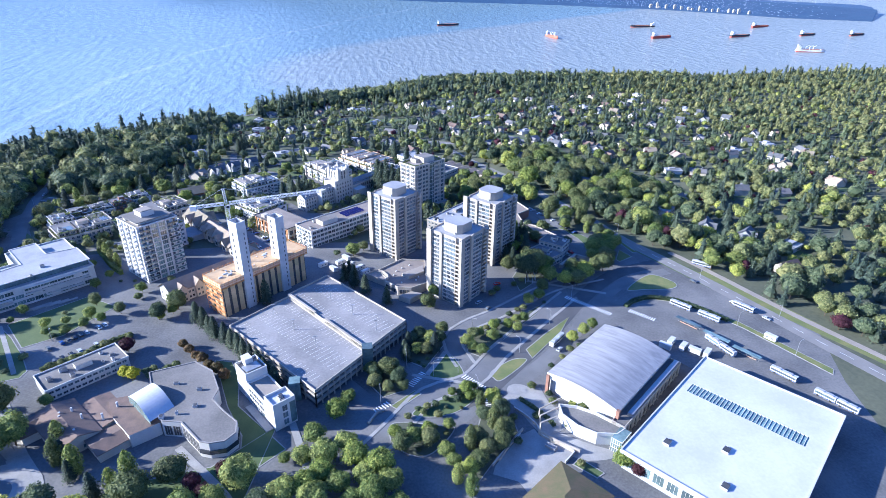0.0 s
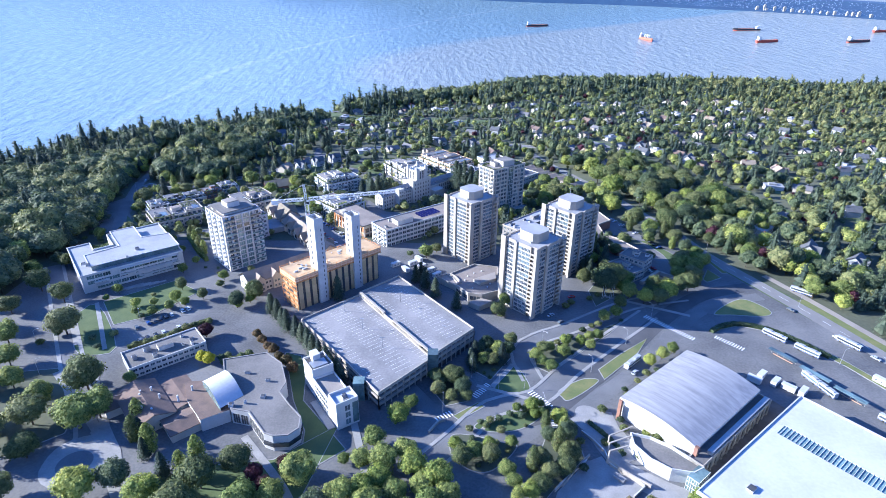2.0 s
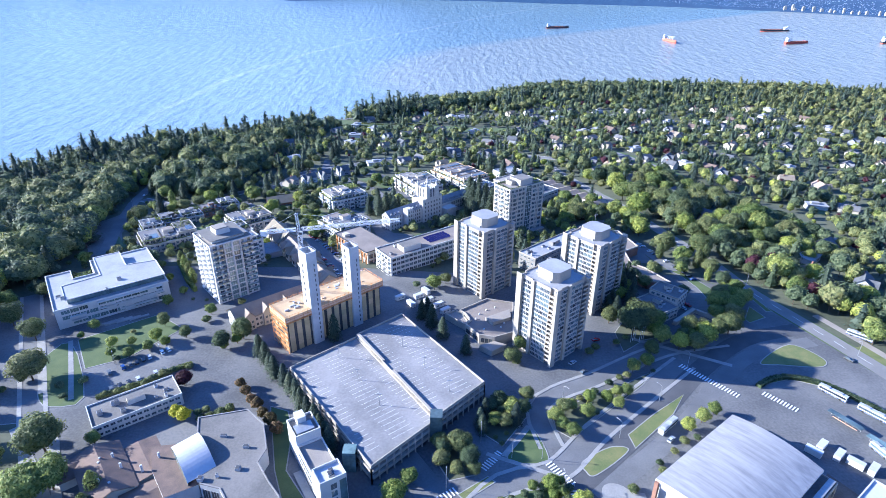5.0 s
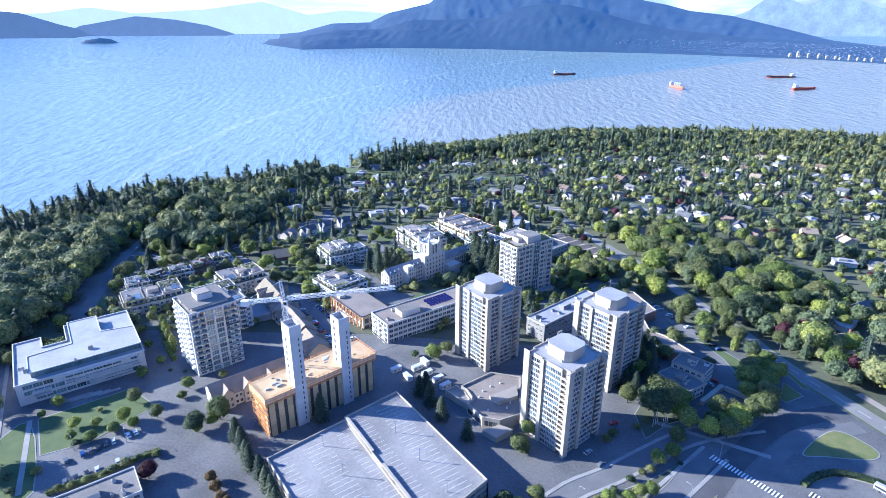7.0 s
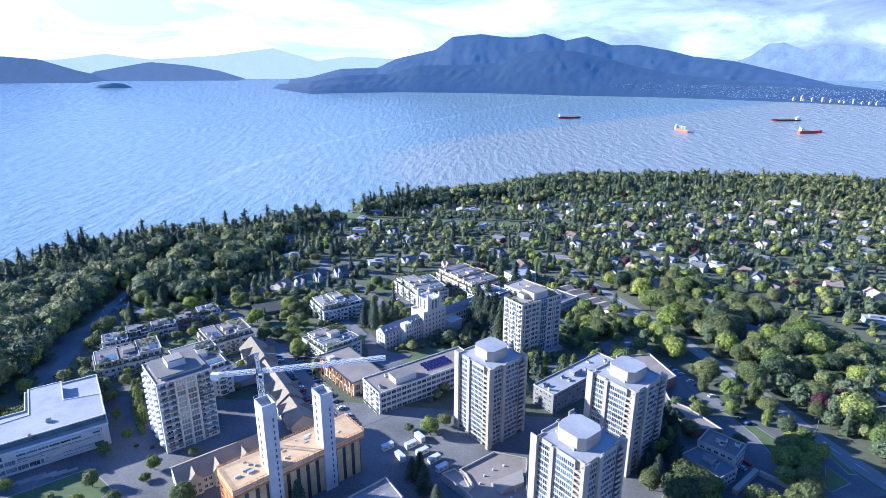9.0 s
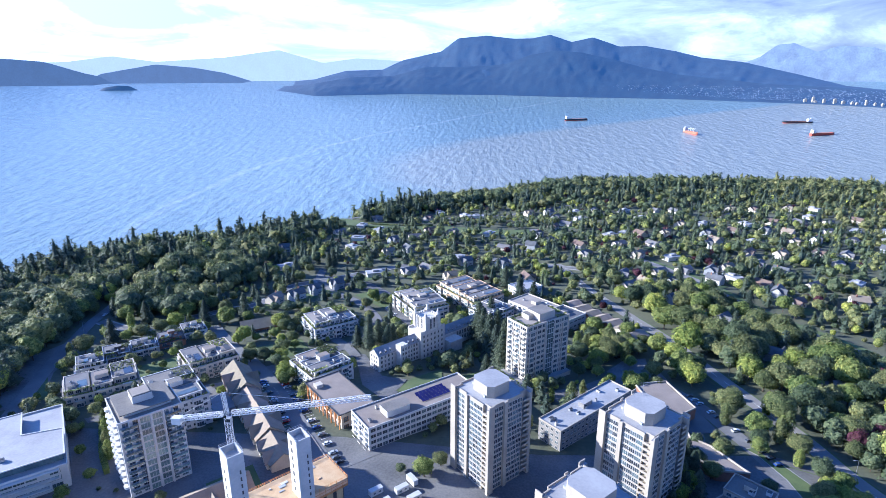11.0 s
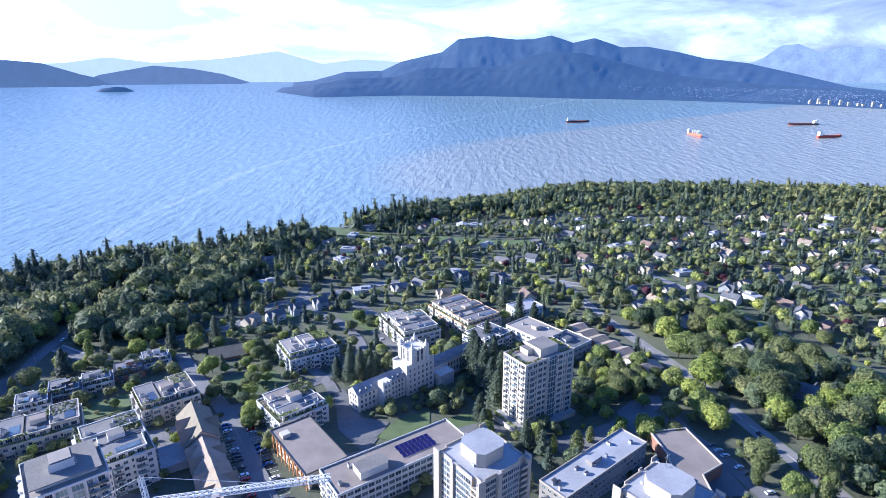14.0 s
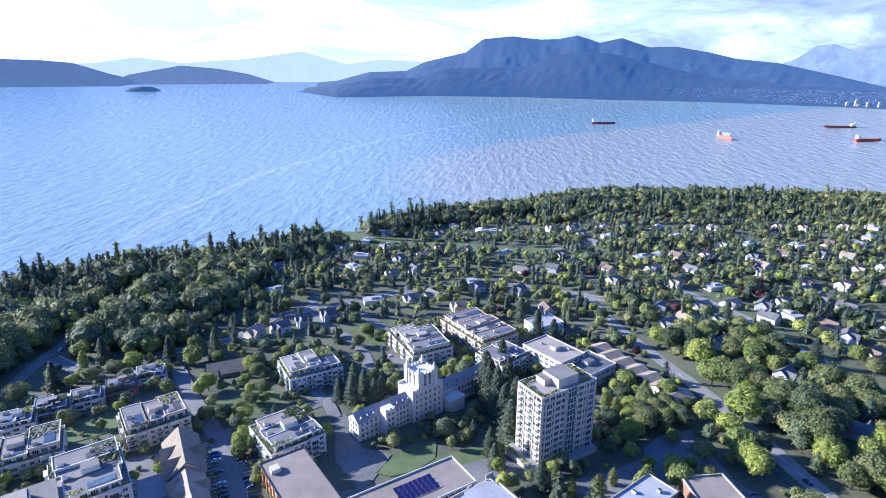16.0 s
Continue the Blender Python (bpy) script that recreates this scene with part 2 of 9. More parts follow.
class Mesh:
    """Collects boxes, prisms and faces for one mesh."""

    def __init__(self):
        self.v, self.f, self.m = [], [], []

    def face(self, pts, m=0):
        k = len(self.v)
        self.v += [tuple(p) for p in pts]
        self.f.append(tuple(range(k, k + len(pts))))
        self.m.append(m)

    def prism(self, poly, z0, z1, m=0, top=None, cap=True):
        """An upright prism on a counter-clockwise plan."""
        k, n = len(self.v), len(poly)
        self.v += [(x, y, z0) for x, y in poly] + [(x, y, z1) for x, y in poly]
        for i in range(n):
            j = (i + 1) % n
            self.f.append((k + i, k + j, k + n + j, k + n + i))
            self.m.append(m)
        if cap:
            self.f += [tuple(range(k + n, k + 2 * n)), tuple(range(k + n - 1, k - 1, -1))]
            self.m += [m if top is None else top, m]

    def box(self, x0, y0, z0, x1, y1, z1, m=0, top=None):
        self.prism([(x0, y0), (x1, y0), (x1, y1), (x0, y1)], z0, z1, m, top)

    def beam(self, a, b, w, m=0):
        """A square bar from a to b."""
        a, b = Vector(a), Vector(b)
        q = (b - a).to_track_quat("Z", "Y")
        k = len(self.v)
        for p in (a, b):
            for dx, dy in ((-1, -1), (1, -1), (1, 1), (-1, 1)):
                self.v.append(tuple(p + q @ Vector((dx * w / 2, dy * w / 2, 0))))
        for f in ((0, 1, 5, 4), (1, 2, 6, 5), (2, 3, 7, 6), (3, 0, 4, 7), (4, 5, 6, 7), (3, 2, 1, 0)):
            self.f.append(tuple(k + i for i in f))
            self.m.append(m)

    def tube(self, a, b, r0, r1, n=8, m=0):
        a, b = Vector(a), Vector(b)
        q = (b - a).to_track_quat("Z", "Y")
        k = len(self.v)
        for p, r in ((a, r0), (b, r1)):
            for i in range(n):
                t = 2 * math.pi * i / n
                self.v.append(tuple(p + q @ Vector((r * math.cos(t), r * math.sin(t), 0))))
        for i in range(n):
            j = (i + 1) % n
            self.f.append((k + i, k + j, k + n + j, k + n + i))
            self.m.append(m)
        self.f += [tuple(range(k + n, k + 2 * n)), tuple(range(k + n - 1, k - 1, -1))]
        self.m += [m, m]

    def data(self, name, mats):
        me = bpy.data.meshes.new(name)
        me.from_pydata(self.v, [], self.f)
        for mt in mats:
            me.materials.append(M[mt] if isinstance(mt, str) else mt)
        me.polygons.foreach_set("material_index", self.m)
        me.update()
        return me


def thing(name, x, y, z, rz, label, category, group="", kind=""):
    ob = new(name)
    ob.matrix_world = pose(x, y, z, 0, 0, rz)
    ob.empty_display_size = 0.5
    return tagged(ob, label, category, group, kind)


def part(name, me, parent, m=None, label=""):
    ob = new(name, me)
    ob.parent = parent
    if m is not None:
        ob.matrix_basis = m
    return tagged(ob, label)


def solo(name, me, label, category, group="", kind="", m=None):
    ob = new(name, me)
    if m is not None:
        ob.matrix_world = m
    return tagged(ob, label, category, group, kind)


WINDOWS = {}


def window_mesh(w, h, split=2, frame_mat="frame", glass="glass"):
    """A window that faces -y, its foot in the middle at the origin: frame, mullions and recessed panes."""
    key = (round(w, 2), round(h, 2), split, frame_mat, glass)
    if key not in WINDOWS:
        b = Mesh()
        t = 0.09
        xs, zs = [-w / 2], [0, t, h - t, h]
        for i in range(split):
            x0, x1 = -w / 2 + t / 2 + (w - t) * i / split, -w / 2 + t / 2 + (w - t) * (i + 1) / split
            xs += [x0 + t / 2, x1 - t / 2]
        xs.append(w / 2)
        seen = {}

        def vert(*p):
            if p not in seen:
                seen[p] = len(b.v)
                b.v.append(p)
            return seen[p]

        def quad(m, *pts):
            b.f.append(tuple(vert(*p) for p in pts))
            b.m.append(m)

        yf, yp, yb = -0.06, -0.015, 0.05
        for i in range(len(xs) - 1):
            for k in range(3):
                x0, x1, z0, z1 = xs[i], xs[i + 1], zs[k], zs[k + 1]
                if i % 2 and k == 1:
                    quad(1, (x0, yp, z0), (x1, yp, z0), (x1, yp, z1), (x0, yp, z1))
                    quad(0, (x0, yf, z0), (x1, yf, z0), (x1, yp, z0), (x0, yp, z0))
                    quad(0, (x0, yp, z1), (x1, yp, z1), (x1, yf, z1), (x0, yf, z1))
                    quad(0, (x0, yf, z1), (x0, yf, z0), (x0, yp, z0), (x0, yp, z1))
                    quad(0, (x1, yf, z0), (x1, yf, z1), (x1, yp, z1), (x1, yp, z0))
                else:
                    quad(0, (x0, yf, z0), (x1, yf, z0), (x1, yf, z1), (x0, yf, z1))
            quad(0, (xs[i], yf, h), (xs[i + 1], yf, h), (xs[i + 1], yb, h), (xs[i], yb, h))
            quad(0, (xs[i], yb, 0), (xs[i + 1], yb, 0), (xs[i + 1], yf, 0), (xs[i], yf, 0))
        WINDOWS[key] = b.data("window", [frame_mat, glass])
    return WINDOWS[key]


def windows(parent, p0, p1, z0, floors, fh, n, me, margin=1.0, skip=None):
    """Rows of windows along a wall that runs from p0 to p1 with the outside on its right."""
    d = Vector((p1[0] - p0[0], p1[1] - p0[1]))
    ln = d.length
    d.normalize()
    rot = Euler((0, 0, math.atan2(d.y, d.x))).to_matrix().to_4x4()
    for f in range(floors):
        for i in range(n):
            if skip and skip(f, i):
                continue
            s = margin + (ln - 2 * margin) * (i + 0.5) / n
            m = Matrix.Translation((p0[0] + d.x * s, p0[1] + d.y * s, z0 + f * fh)) @ rot
            part("window", me, parent, m)


def roof_slab(poly, z, parent, mt="roofgrey", parapet="concrete", h=0.8, t=0.35):
    """A flat roof with a parapet round it; poly counter-clockwise."""
    b = Mesh()
    b.face([(x, y, z + 0.15) for x, y in poly], 0)
    part("roof", b.data("roof", [mt]), parent)
    b = Mesh()
    n = len(poly)
    cx, cy = sum(p[0] for p in poly) / n, sum(p[1] for p in poly) / n
    inner = []
    for i in range(n):
        a, p, c = (Vector(poly[(i + k) % n]) for k in (-1, 0, 1))
        e1, e2 = (p - a).normalized(), (c - p).normalized()
        n1, n2 = Vector((-e1.y, e1.x)), Vector((-e2.y, e2.x))
        k = (n1 + n2)
        k = k / max(0.3, k.dot(n1))
        inner.append(p + k * t)
    for ring, zz in ((poly, z), (poly, z + h), (inner, z + h), (inner, z)):
        b.v += [(p[0], p[1], zz) for p in ring]
    for k in range(4):
        for i in range(n):
            j = (i + 1) % n
            k2 = (k + 1) % 4
            b.f.append((k * n + i, k * n + j, k2 * n + j, k2 * n + i))
            b.m.append(0)
    part("parapet", b.data("parapet", [parapet]), parent)


def rect(x0, y0, x1, y1):
    return [(x0, y0), (x1, y0), (x1, y1), (x0, y1)]


# ---- land and sea ----
COAST = [(-900, 330), (-560, 480), (-460, 610), (-432, 700), (-405, 768), (-350, 798), (-284, 848), (-243, 900), (-222, 950), (-182, 958), (-160, 1000), (-118, 1050), (-62, 1100), (30, 1150), (200, 1210), (420, 1225), (700, 1200), (1100, 1230), (1700, 1300), (2600, 1350)]


def coast_y(x):
    return float(np.interp(x, [p[0] for p in COAST], [p[1] for p in COAST]))


def land_depth(x, y):
    """Metres inland of the cliff's edge (negative at sea)."""
    best = 1e9
    for (ax, ay), (bx, by) in zip(COAST, COAST[1:]):
        dx, dy = bx - ax, by - ay
        t = clamp(((x - ax) * dx + (y - ay) * dy) / (dx * dx + dy * dy), 0, 1)
        best = min(best, math.hypot(x - ax - t * dx, y - ay - t * dy))
    return best if y < coast_y(x) else -best


def terrain_z(x, y):
    d = land_depth(x, y)
    z = ground_z(x, y)
    if d > 25:
        return z
    k = clamp((25 - d) / 85, 0, 1)
    return z + (-96 - z) * (k * k * (3 - 2 * k))


def build_ground():
    xs = np.concatenate([np.arange(-900, -480, 60), np.arange(-480, 420, 10), np.arange(420, 1000, 25), np.arange(1000, 2700, 100)])
    ys = np.concatenate([np.arange(-300, 100, 40), np.arange(100, 640, 10), np.arange(640, 1420, 10)])
    b = Mesh()
    for y in ys:
        for x in xs:
            b.v.append((float(x), float(y), terrain_z(x, y)))
    w = len(xs)
    for j in range(len(ys) - 1):
        for i in range(w - 1):
            b.f.append((j * w + i, j * w + i + 1, (j + 1) * w + i + 1, (j + 1) * w + i))
            b.m.append(0)
    solo("ground", b.data("ground", ["ground"]), "dark soil and rough grass land above a sea cliff", "ground", kind="structure")


build_ground()
EYE = Vector((8, 150, 174.4))


NEAR_SEA, FAR_SEA, FAR_RISE = 1400.0, 4500.0, 214.0


def sea_z(r):
    """Height of the modelled sea: level near the land, then rising gently so that the far bay fits into less depth."""
    return -88 + FAR_RISE * max(0.0, (r - NEAR_SEA) / (FAR_SEA - NEAR_SEA)) ** 2


def far_reach(d):
    """How far out a place d metres away is modelled, along the same line of sight."""
    if d <= NEAR_SEA:
        return d
    slope = 262.4 / d + d / 14.6e6
    lo, hi = NEAR_SEA, FAR_SEA + 200
    for _ in range(40):
        mid = (lo + hi) / 2
        if EYE.z - mid * slope > sea_z(mid):
            lo = mid
        else:
            hi = mid
    return lo


def far_sea(az, d):
    """A place on the sea d metres out."""
    r = far_reach(d)
    return Vector((EYE.x + r * math.sin(radians(az)), EYE.y + r * math.cos(radians(az)), sea_z(r)))


def depression_reach(deg):
    """How far out the sea shows at that many degrees below the horizontal."""
    lo, hi = 500, 40000
    for _ in range(50):
        mid = (lo + hi) / 2
        if math.degrees(math.atan(262.4 / mid + mid / 14.6e6)) > deg:
            lo = mid
        else:
            hi = mid
    return lo


PLUME, STREAK = (-309.0, -209.0, 846.0), (-631.0, 100.0, 236.0)


def water_mat():
    m = bpy.data.materials.new("sea_water")
    m.use_nodes = True
    n, l = m.node_tree.nodes, m.node_tree.links
    b = n["Principled BSDF"]
    b.inputs["Roughness"].default_value, b.inputs["IOR"].default_value = 0.24, 1.33
    geo = n.new("ShaderNodeNewGeometry")
    big, mid, w1, w2 = (n.new("ShaderNodeTexNoise") for _ in range(4))
    sep, edge = n.new("ShaderNodeSeparateXYZ"), n.new("ShaderNodeMath")
    l.new(geo.outputs["Position"], sep.inputs[0])
    big.inputs["Scale"].default_value, big.inputs["Detail"].default_value = 0.0012, 6
    mid.inputs["Scale"].default_value, mid.inputs["Detail"].default_value = 0.004, 5
    l.new(geo.outputs["Position"], big.inputs["Vector"])
    l.new(geo.outputs["Position"], mid.inputs["Vector"])
    def math_node(op, a, b2, c=None):
        k = n.new("ShaderNodeMath")
        k.operation = op
        for q, v in enumerate((a, b2, c)):
            if v is None:
                continue
            if isinstance(v, (int, float)):
                k.inputs[q].default_value = v
            else:
                l.new(v, k.inputs[q])
        return k.outputs[0]

    def curve(k0, k1, k2):
        """East of the line x = k0 + k1 v + k2 v v, where v = (y - 1700) / 1000."""
        v = math_node("MULTIPLY_ADD", sep.outputs[1], 0.001, -1.7)
        xl = math_node("MULTIPLY_ADD", math_node("MULTIPLY_ADD", v, k2, k1), v, k0)
        wander = math_node("MULTIPLY_ADD", mid.outputs[0], 90.0, -45.0)
        return math_node("ADD", math_node("SUBTRACT", sep.outputs[0], xl), wander)

    # a silty plume, and a streak of foam beside it
    ramp = n.new("ShaderNodeMapRange")
    l.new(curve(*PLUME), ramp.inputs[0])
    ramp.inputs[1].default_value, ramp.inputs[2].default_value = -15.0, 150.0
    mix, foam = n.new("ShaderNodeMixRGB"), n.new("ShaderNodeMixRGB")
    l.new(ramp.outputs[0], mix.inputs[0])
    mix.inputs[1].default_value, mix.inputs[2].default_value = (0.172, 0.240, 0.268, 1), (0.240, 0.264, 0.246, 1)
    off = math_node("ABSOLUTE", curve(*STREAK), 0)
    strip = n.new("ShaderNodeMapRange")
    l.new(off, strip.inputs[0])
    strip.inputs[1].default_value, strip.inputs[2].default_value = 3.0, 22.0
    strip.inputs[3].default_value, strip.inputs[4].default_value = 0.30, 0.0
    w3 = n.new("ShaderNodeTexNoise")
    w3.inputs["Scale"].default_value, w3.inputs["Detail"].default_value = 0.02, 6
    l.new(geo.outputs["Position"], w3.inputs["Vector"])
    l.new(math_node("MULTIPLY", strip.outputs[0], math_node("MULTIPLY_ADD", w3.outputs[0], 2.4, -0.6)), foam.inputs[0])
    l.new(mix.outputs[0], foam.inputs[1])
    foam.inputs[2].default_value = (0.5, 0.53, 0.56, 1)
    l.new(foam.outputs[0], b.inputs["Base Color"])
    mp = n.new("ShaderNodeMapping")
    mp.inputs["Rotation"].default_value, mp.inputs["Scale"].default_value = (0, 0, radians(35)), (1, 0.35, 1)
    l.new(geo.outputs["Position"], mp.inputs[0])
    w1.inputs["Scale"].default_value, w1.inputs["Detail"].default_value = 0.05, 5
    w2.inputs["Scale"].default_value, w2.inputs["Detail"].default_value = 0.25, 4
    l.new(mp.outputs[0], w1.inputs["Vector"])
    l.new(mp.outputs[0], w2.inputs["Vector"])
    sm = n.new("ShaderNodeMath")
    sm.operation = "MULTIPLY_ADD"
    l.new(w2.outputs[0], sm.inputs[0])
    sm.inputs[1].default_value = 0.25
    l.new(w1.outputs[0], sm.inputs[2])
    bp = n.new("ShaderNodeBump")
    bp.inputs["Strength"].default_value, bp.inputs["Distance"].default_value = 1.0, 5.5
    l.new(sm.outputs[0], bp.inputs["Height"])
    l.new(bp.outputs[0], b.inputs["Normal"])
    return m


def build_sea():
    b = Mesh()
    ds = np.concatenate([np.arange(300, 1400, 100), np.geomspace(1400, 30000, 90)])
    azs = np.arange(-80, 80.1, 1)
    for d in ds:
        for a in azs:
            # the western water ends at the islands
            stop = depression_reach(0.9) if a < -33 else depression_reach(0.77) if a < -21 else 30000
            b.v.append(tuple(far_sea(a, min(float(d), stop))))
    w = len(azs)
    for j in range(len(ds) - 1):
        for i in range(w - 1):
            b.f.append((j * w + i, j * w + i + 1, (j + 1) * w + i + 1, (j + 1) * w + i))
            b.m.append(0)
    me = b.data("water", [water_mat()])
    me.polygons.foreach_set("use_smooth", [True] * len(me.polygons))
    solo("water", me, "wide blue bay with low ripples and a silty plume", "water", kind="structure")


build_sea()


def ridge(name, label, crest, shore, deep, base, haze, rough=0.12, seed=0, rows=26, step=0.25, out=None):
    """A far mountain side: from its shore up to a crest given as azimuth and elevation."""
    # aerial haze is put into the slopes as a faint even glow
    m = mat(name + "_hazy_slopes", base, tuple(v * 0.35 for v in base), 1.0, scale=0.012, fine=0.09, bump=0.35, emit=haze)
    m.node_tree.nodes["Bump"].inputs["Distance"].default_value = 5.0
    b = Mesh()
    a0, a1 = crest[0][0], crest[-1][0]
    azs = np.arange(a0, a1 + step / 2, step)
    w = len(azs)
    for j in range(rows):
        t = j / (rows - 1)
        for a in azs:
            ce = float(np.interp(a, [c[0] for c in crest], [c[1] for c in crest]))
            se = float(np.interp(a, [c[0] for c in shore], [c[1] for c in shore])) - 0.04
            r0 = far_reach(depression_reach(-se))
            r = min(r0 + deep * t, 4900) if out is None else out + 30 * t
            # spurs and gullies run down the slope
            g1 = 1 - abs(noise.noise((a * 0.33 + seed * 7.1 + t * 0.8, t * 0.9, seed))) * 2
            g2 = 1 - abs(noise.noise((a * 0.9 + seed * 3.7 - t * 1.3, t * 2.0, seed + 4))) * 2
            g3 = noise.fractal((a * 1.8, t * 6.0, seed + 8), 0.9, 2.1, 4)
            nz = (0.55 * g1 + 0.28 * g2 + 0.16 * g3 - 0.35) * rough
            e = se + (ce - se) * (t ** 0.9) + nz * (ce - se) * math.sin(math.pi * t) + g3 * 0.03 * rough * (ce - se) * t
            p = Vector((math.sin(radians(a)), math.cos(radians(a)), 0)) * r
            b.v.append((EYE.x + p.x, EYE.y + p.y, EYE.z + r * math.tan(radians(e))))
    for j in range(rows - 1):
        for i in range(w - 1):
            b.f.append((j * w + i, j * w + i + 1, (j + 1) * w + i + 1, (j + 1) * w + i))
            b.m.append(0)
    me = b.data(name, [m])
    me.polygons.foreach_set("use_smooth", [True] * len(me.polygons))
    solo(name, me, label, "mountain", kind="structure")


SHORE = [(-39.6, -0.84), (-21.6, -0.72), (-21.3, -1.1), (-15.6, -1.98), (-7.2, -1.86), (1.7, -1.95), (9.3, -2.12), (18.5, -2.2), (30.1, -2.42), (40, -2.75)]
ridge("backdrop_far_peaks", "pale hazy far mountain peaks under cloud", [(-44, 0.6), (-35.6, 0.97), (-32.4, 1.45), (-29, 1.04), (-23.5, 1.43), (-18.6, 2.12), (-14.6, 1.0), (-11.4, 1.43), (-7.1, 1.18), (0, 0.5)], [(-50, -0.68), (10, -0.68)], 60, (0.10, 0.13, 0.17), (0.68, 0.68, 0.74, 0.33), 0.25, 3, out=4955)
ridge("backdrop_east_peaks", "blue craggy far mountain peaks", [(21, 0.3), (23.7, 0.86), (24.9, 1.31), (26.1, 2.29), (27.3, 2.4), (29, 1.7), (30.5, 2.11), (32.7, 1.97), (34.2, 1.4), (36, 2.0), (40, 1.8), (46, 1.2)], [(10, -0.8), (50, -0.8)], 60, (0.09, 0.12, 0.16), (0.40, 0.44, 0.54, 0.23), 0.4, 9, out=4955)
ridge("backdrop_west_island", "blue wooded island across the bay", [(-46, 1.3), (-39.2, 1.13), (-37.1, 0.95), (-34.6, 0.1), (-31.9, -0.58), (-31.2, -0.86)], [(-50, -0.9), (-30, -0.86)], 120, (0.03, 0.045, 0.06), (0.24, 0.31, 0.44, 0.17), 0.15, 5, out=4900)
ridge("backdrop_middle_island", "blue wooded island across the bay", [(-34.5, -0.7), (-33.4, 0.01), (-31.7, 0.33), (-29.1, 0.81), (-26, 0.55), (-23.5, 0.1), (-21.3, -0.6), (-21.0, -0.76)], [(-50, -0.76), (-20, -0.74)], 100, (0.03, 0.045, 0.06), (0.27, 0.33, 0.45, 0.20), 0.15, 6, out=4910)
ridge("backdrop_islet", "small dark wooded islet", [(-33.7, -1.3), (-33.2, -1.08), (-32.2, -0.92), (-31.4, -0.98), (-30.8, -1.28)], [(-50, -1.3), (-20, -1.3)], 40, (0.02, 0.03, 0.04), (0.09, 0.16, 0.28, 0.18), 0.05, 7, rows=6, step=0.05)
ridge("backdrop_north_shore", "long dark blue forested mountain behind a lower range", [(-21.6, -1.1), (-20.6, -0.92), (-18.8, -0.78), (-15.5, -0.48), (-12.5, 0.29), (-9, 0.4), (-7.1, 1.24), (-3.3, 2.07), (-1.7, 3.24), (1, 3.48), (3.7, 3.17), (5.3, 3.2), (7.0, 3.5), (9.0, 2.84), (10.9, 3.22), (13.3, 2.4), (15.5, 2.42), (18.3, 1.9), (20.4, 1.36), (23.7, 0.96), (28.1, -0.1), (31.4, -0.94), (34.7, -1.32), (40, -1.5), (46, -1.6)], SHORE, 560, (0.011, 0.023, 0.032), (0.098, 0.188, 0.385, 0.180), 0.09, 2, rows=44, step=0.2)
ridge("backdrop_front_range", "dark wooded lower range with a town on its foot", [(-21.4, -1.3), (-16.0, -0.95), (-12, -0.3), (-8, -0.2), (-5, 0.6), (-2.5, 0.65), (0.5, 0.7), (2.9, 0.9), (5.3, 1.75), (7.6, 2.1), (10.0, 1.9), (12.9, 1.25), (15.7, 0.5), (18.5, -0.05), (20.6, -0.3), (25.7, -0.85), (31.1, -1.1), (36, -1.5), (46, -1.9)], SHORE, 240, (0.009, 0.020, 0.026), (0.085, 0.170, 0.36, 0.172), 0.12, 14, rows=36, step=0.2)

# ---- roads and paving ----
def flat(name, poly, h, mt, label, category, kind="structure", thick=0.0):
    """A level piece of ground cover following the land, on a plan of any turn."""
    area = sum(a[0] * b[1] - b[0] * a[1] for a, b in zip(poly, poly[1:] + poly[:1]))
    if area < 0:
        poly = poly[::-1]
    b = Mesh()
    n = len(poly)
    top = [(x, y, ground_z(x, y) + h) for x, y in poly]
    if thick:
        inner = inset(poly, 0.45)
        for i in range(n):
            j = (i + 1) % n
            (x0, y0, z0), (x1, y1, z1) = top[i], top[j]
            b.face([(x0, y0, z0 - thick), (x1, y1, z1 - thick), top[j], top[i]], 1)
            b.face([top[i], top[j], (*inner[j], z1), (*inner[i], z0)], 1)
        b.face([(x, y, ground_z(x, y) + h) for x, y in inner], 0)
    else:
        b.face(top)
    solo(name, b.data(name, [mt, "paving"] if thick else [mt]), label, category, kind=kind)


def inset(poly, t):
    """The plan drawn in by t."""
    out, n = [], len(poly)
    for i in range(n):
        a, p, c = (Vector(poly[(i + k) % n]) for k in (-1, 0, 1))
        e1, e2 = (p - a).normalized(), (c - p).normalized()
        n1, n2 = Vector((-e1.y, e1.x)), Vector((-e2.y, e2.x))
        k = n1 + n2
        k = k / max(0.6, k.dot(n1))
        out.append(tuple(p + k * t))
    return out


def smooth(pts, per=6):
    """A closed line rounded through its points."""
    out, n = [], len(pts)
    for i in range(n):
        p = [Vector(pts[(i + k) % n]) for k in (-1, 0, 1, 2)]
        for s in range(per):
            t = s / per
            q = 0.5 * (2 * p[1] + (p[2] - p[0]) * t + (2 * p[0] - 5 * p[1] + 4 * p[2] - p[3]) * t * t + (3 * p[1] - 3 * p[2] + p[3] - p[0]) * t ** 3)
            out.append((q.x, q.y))
    return out


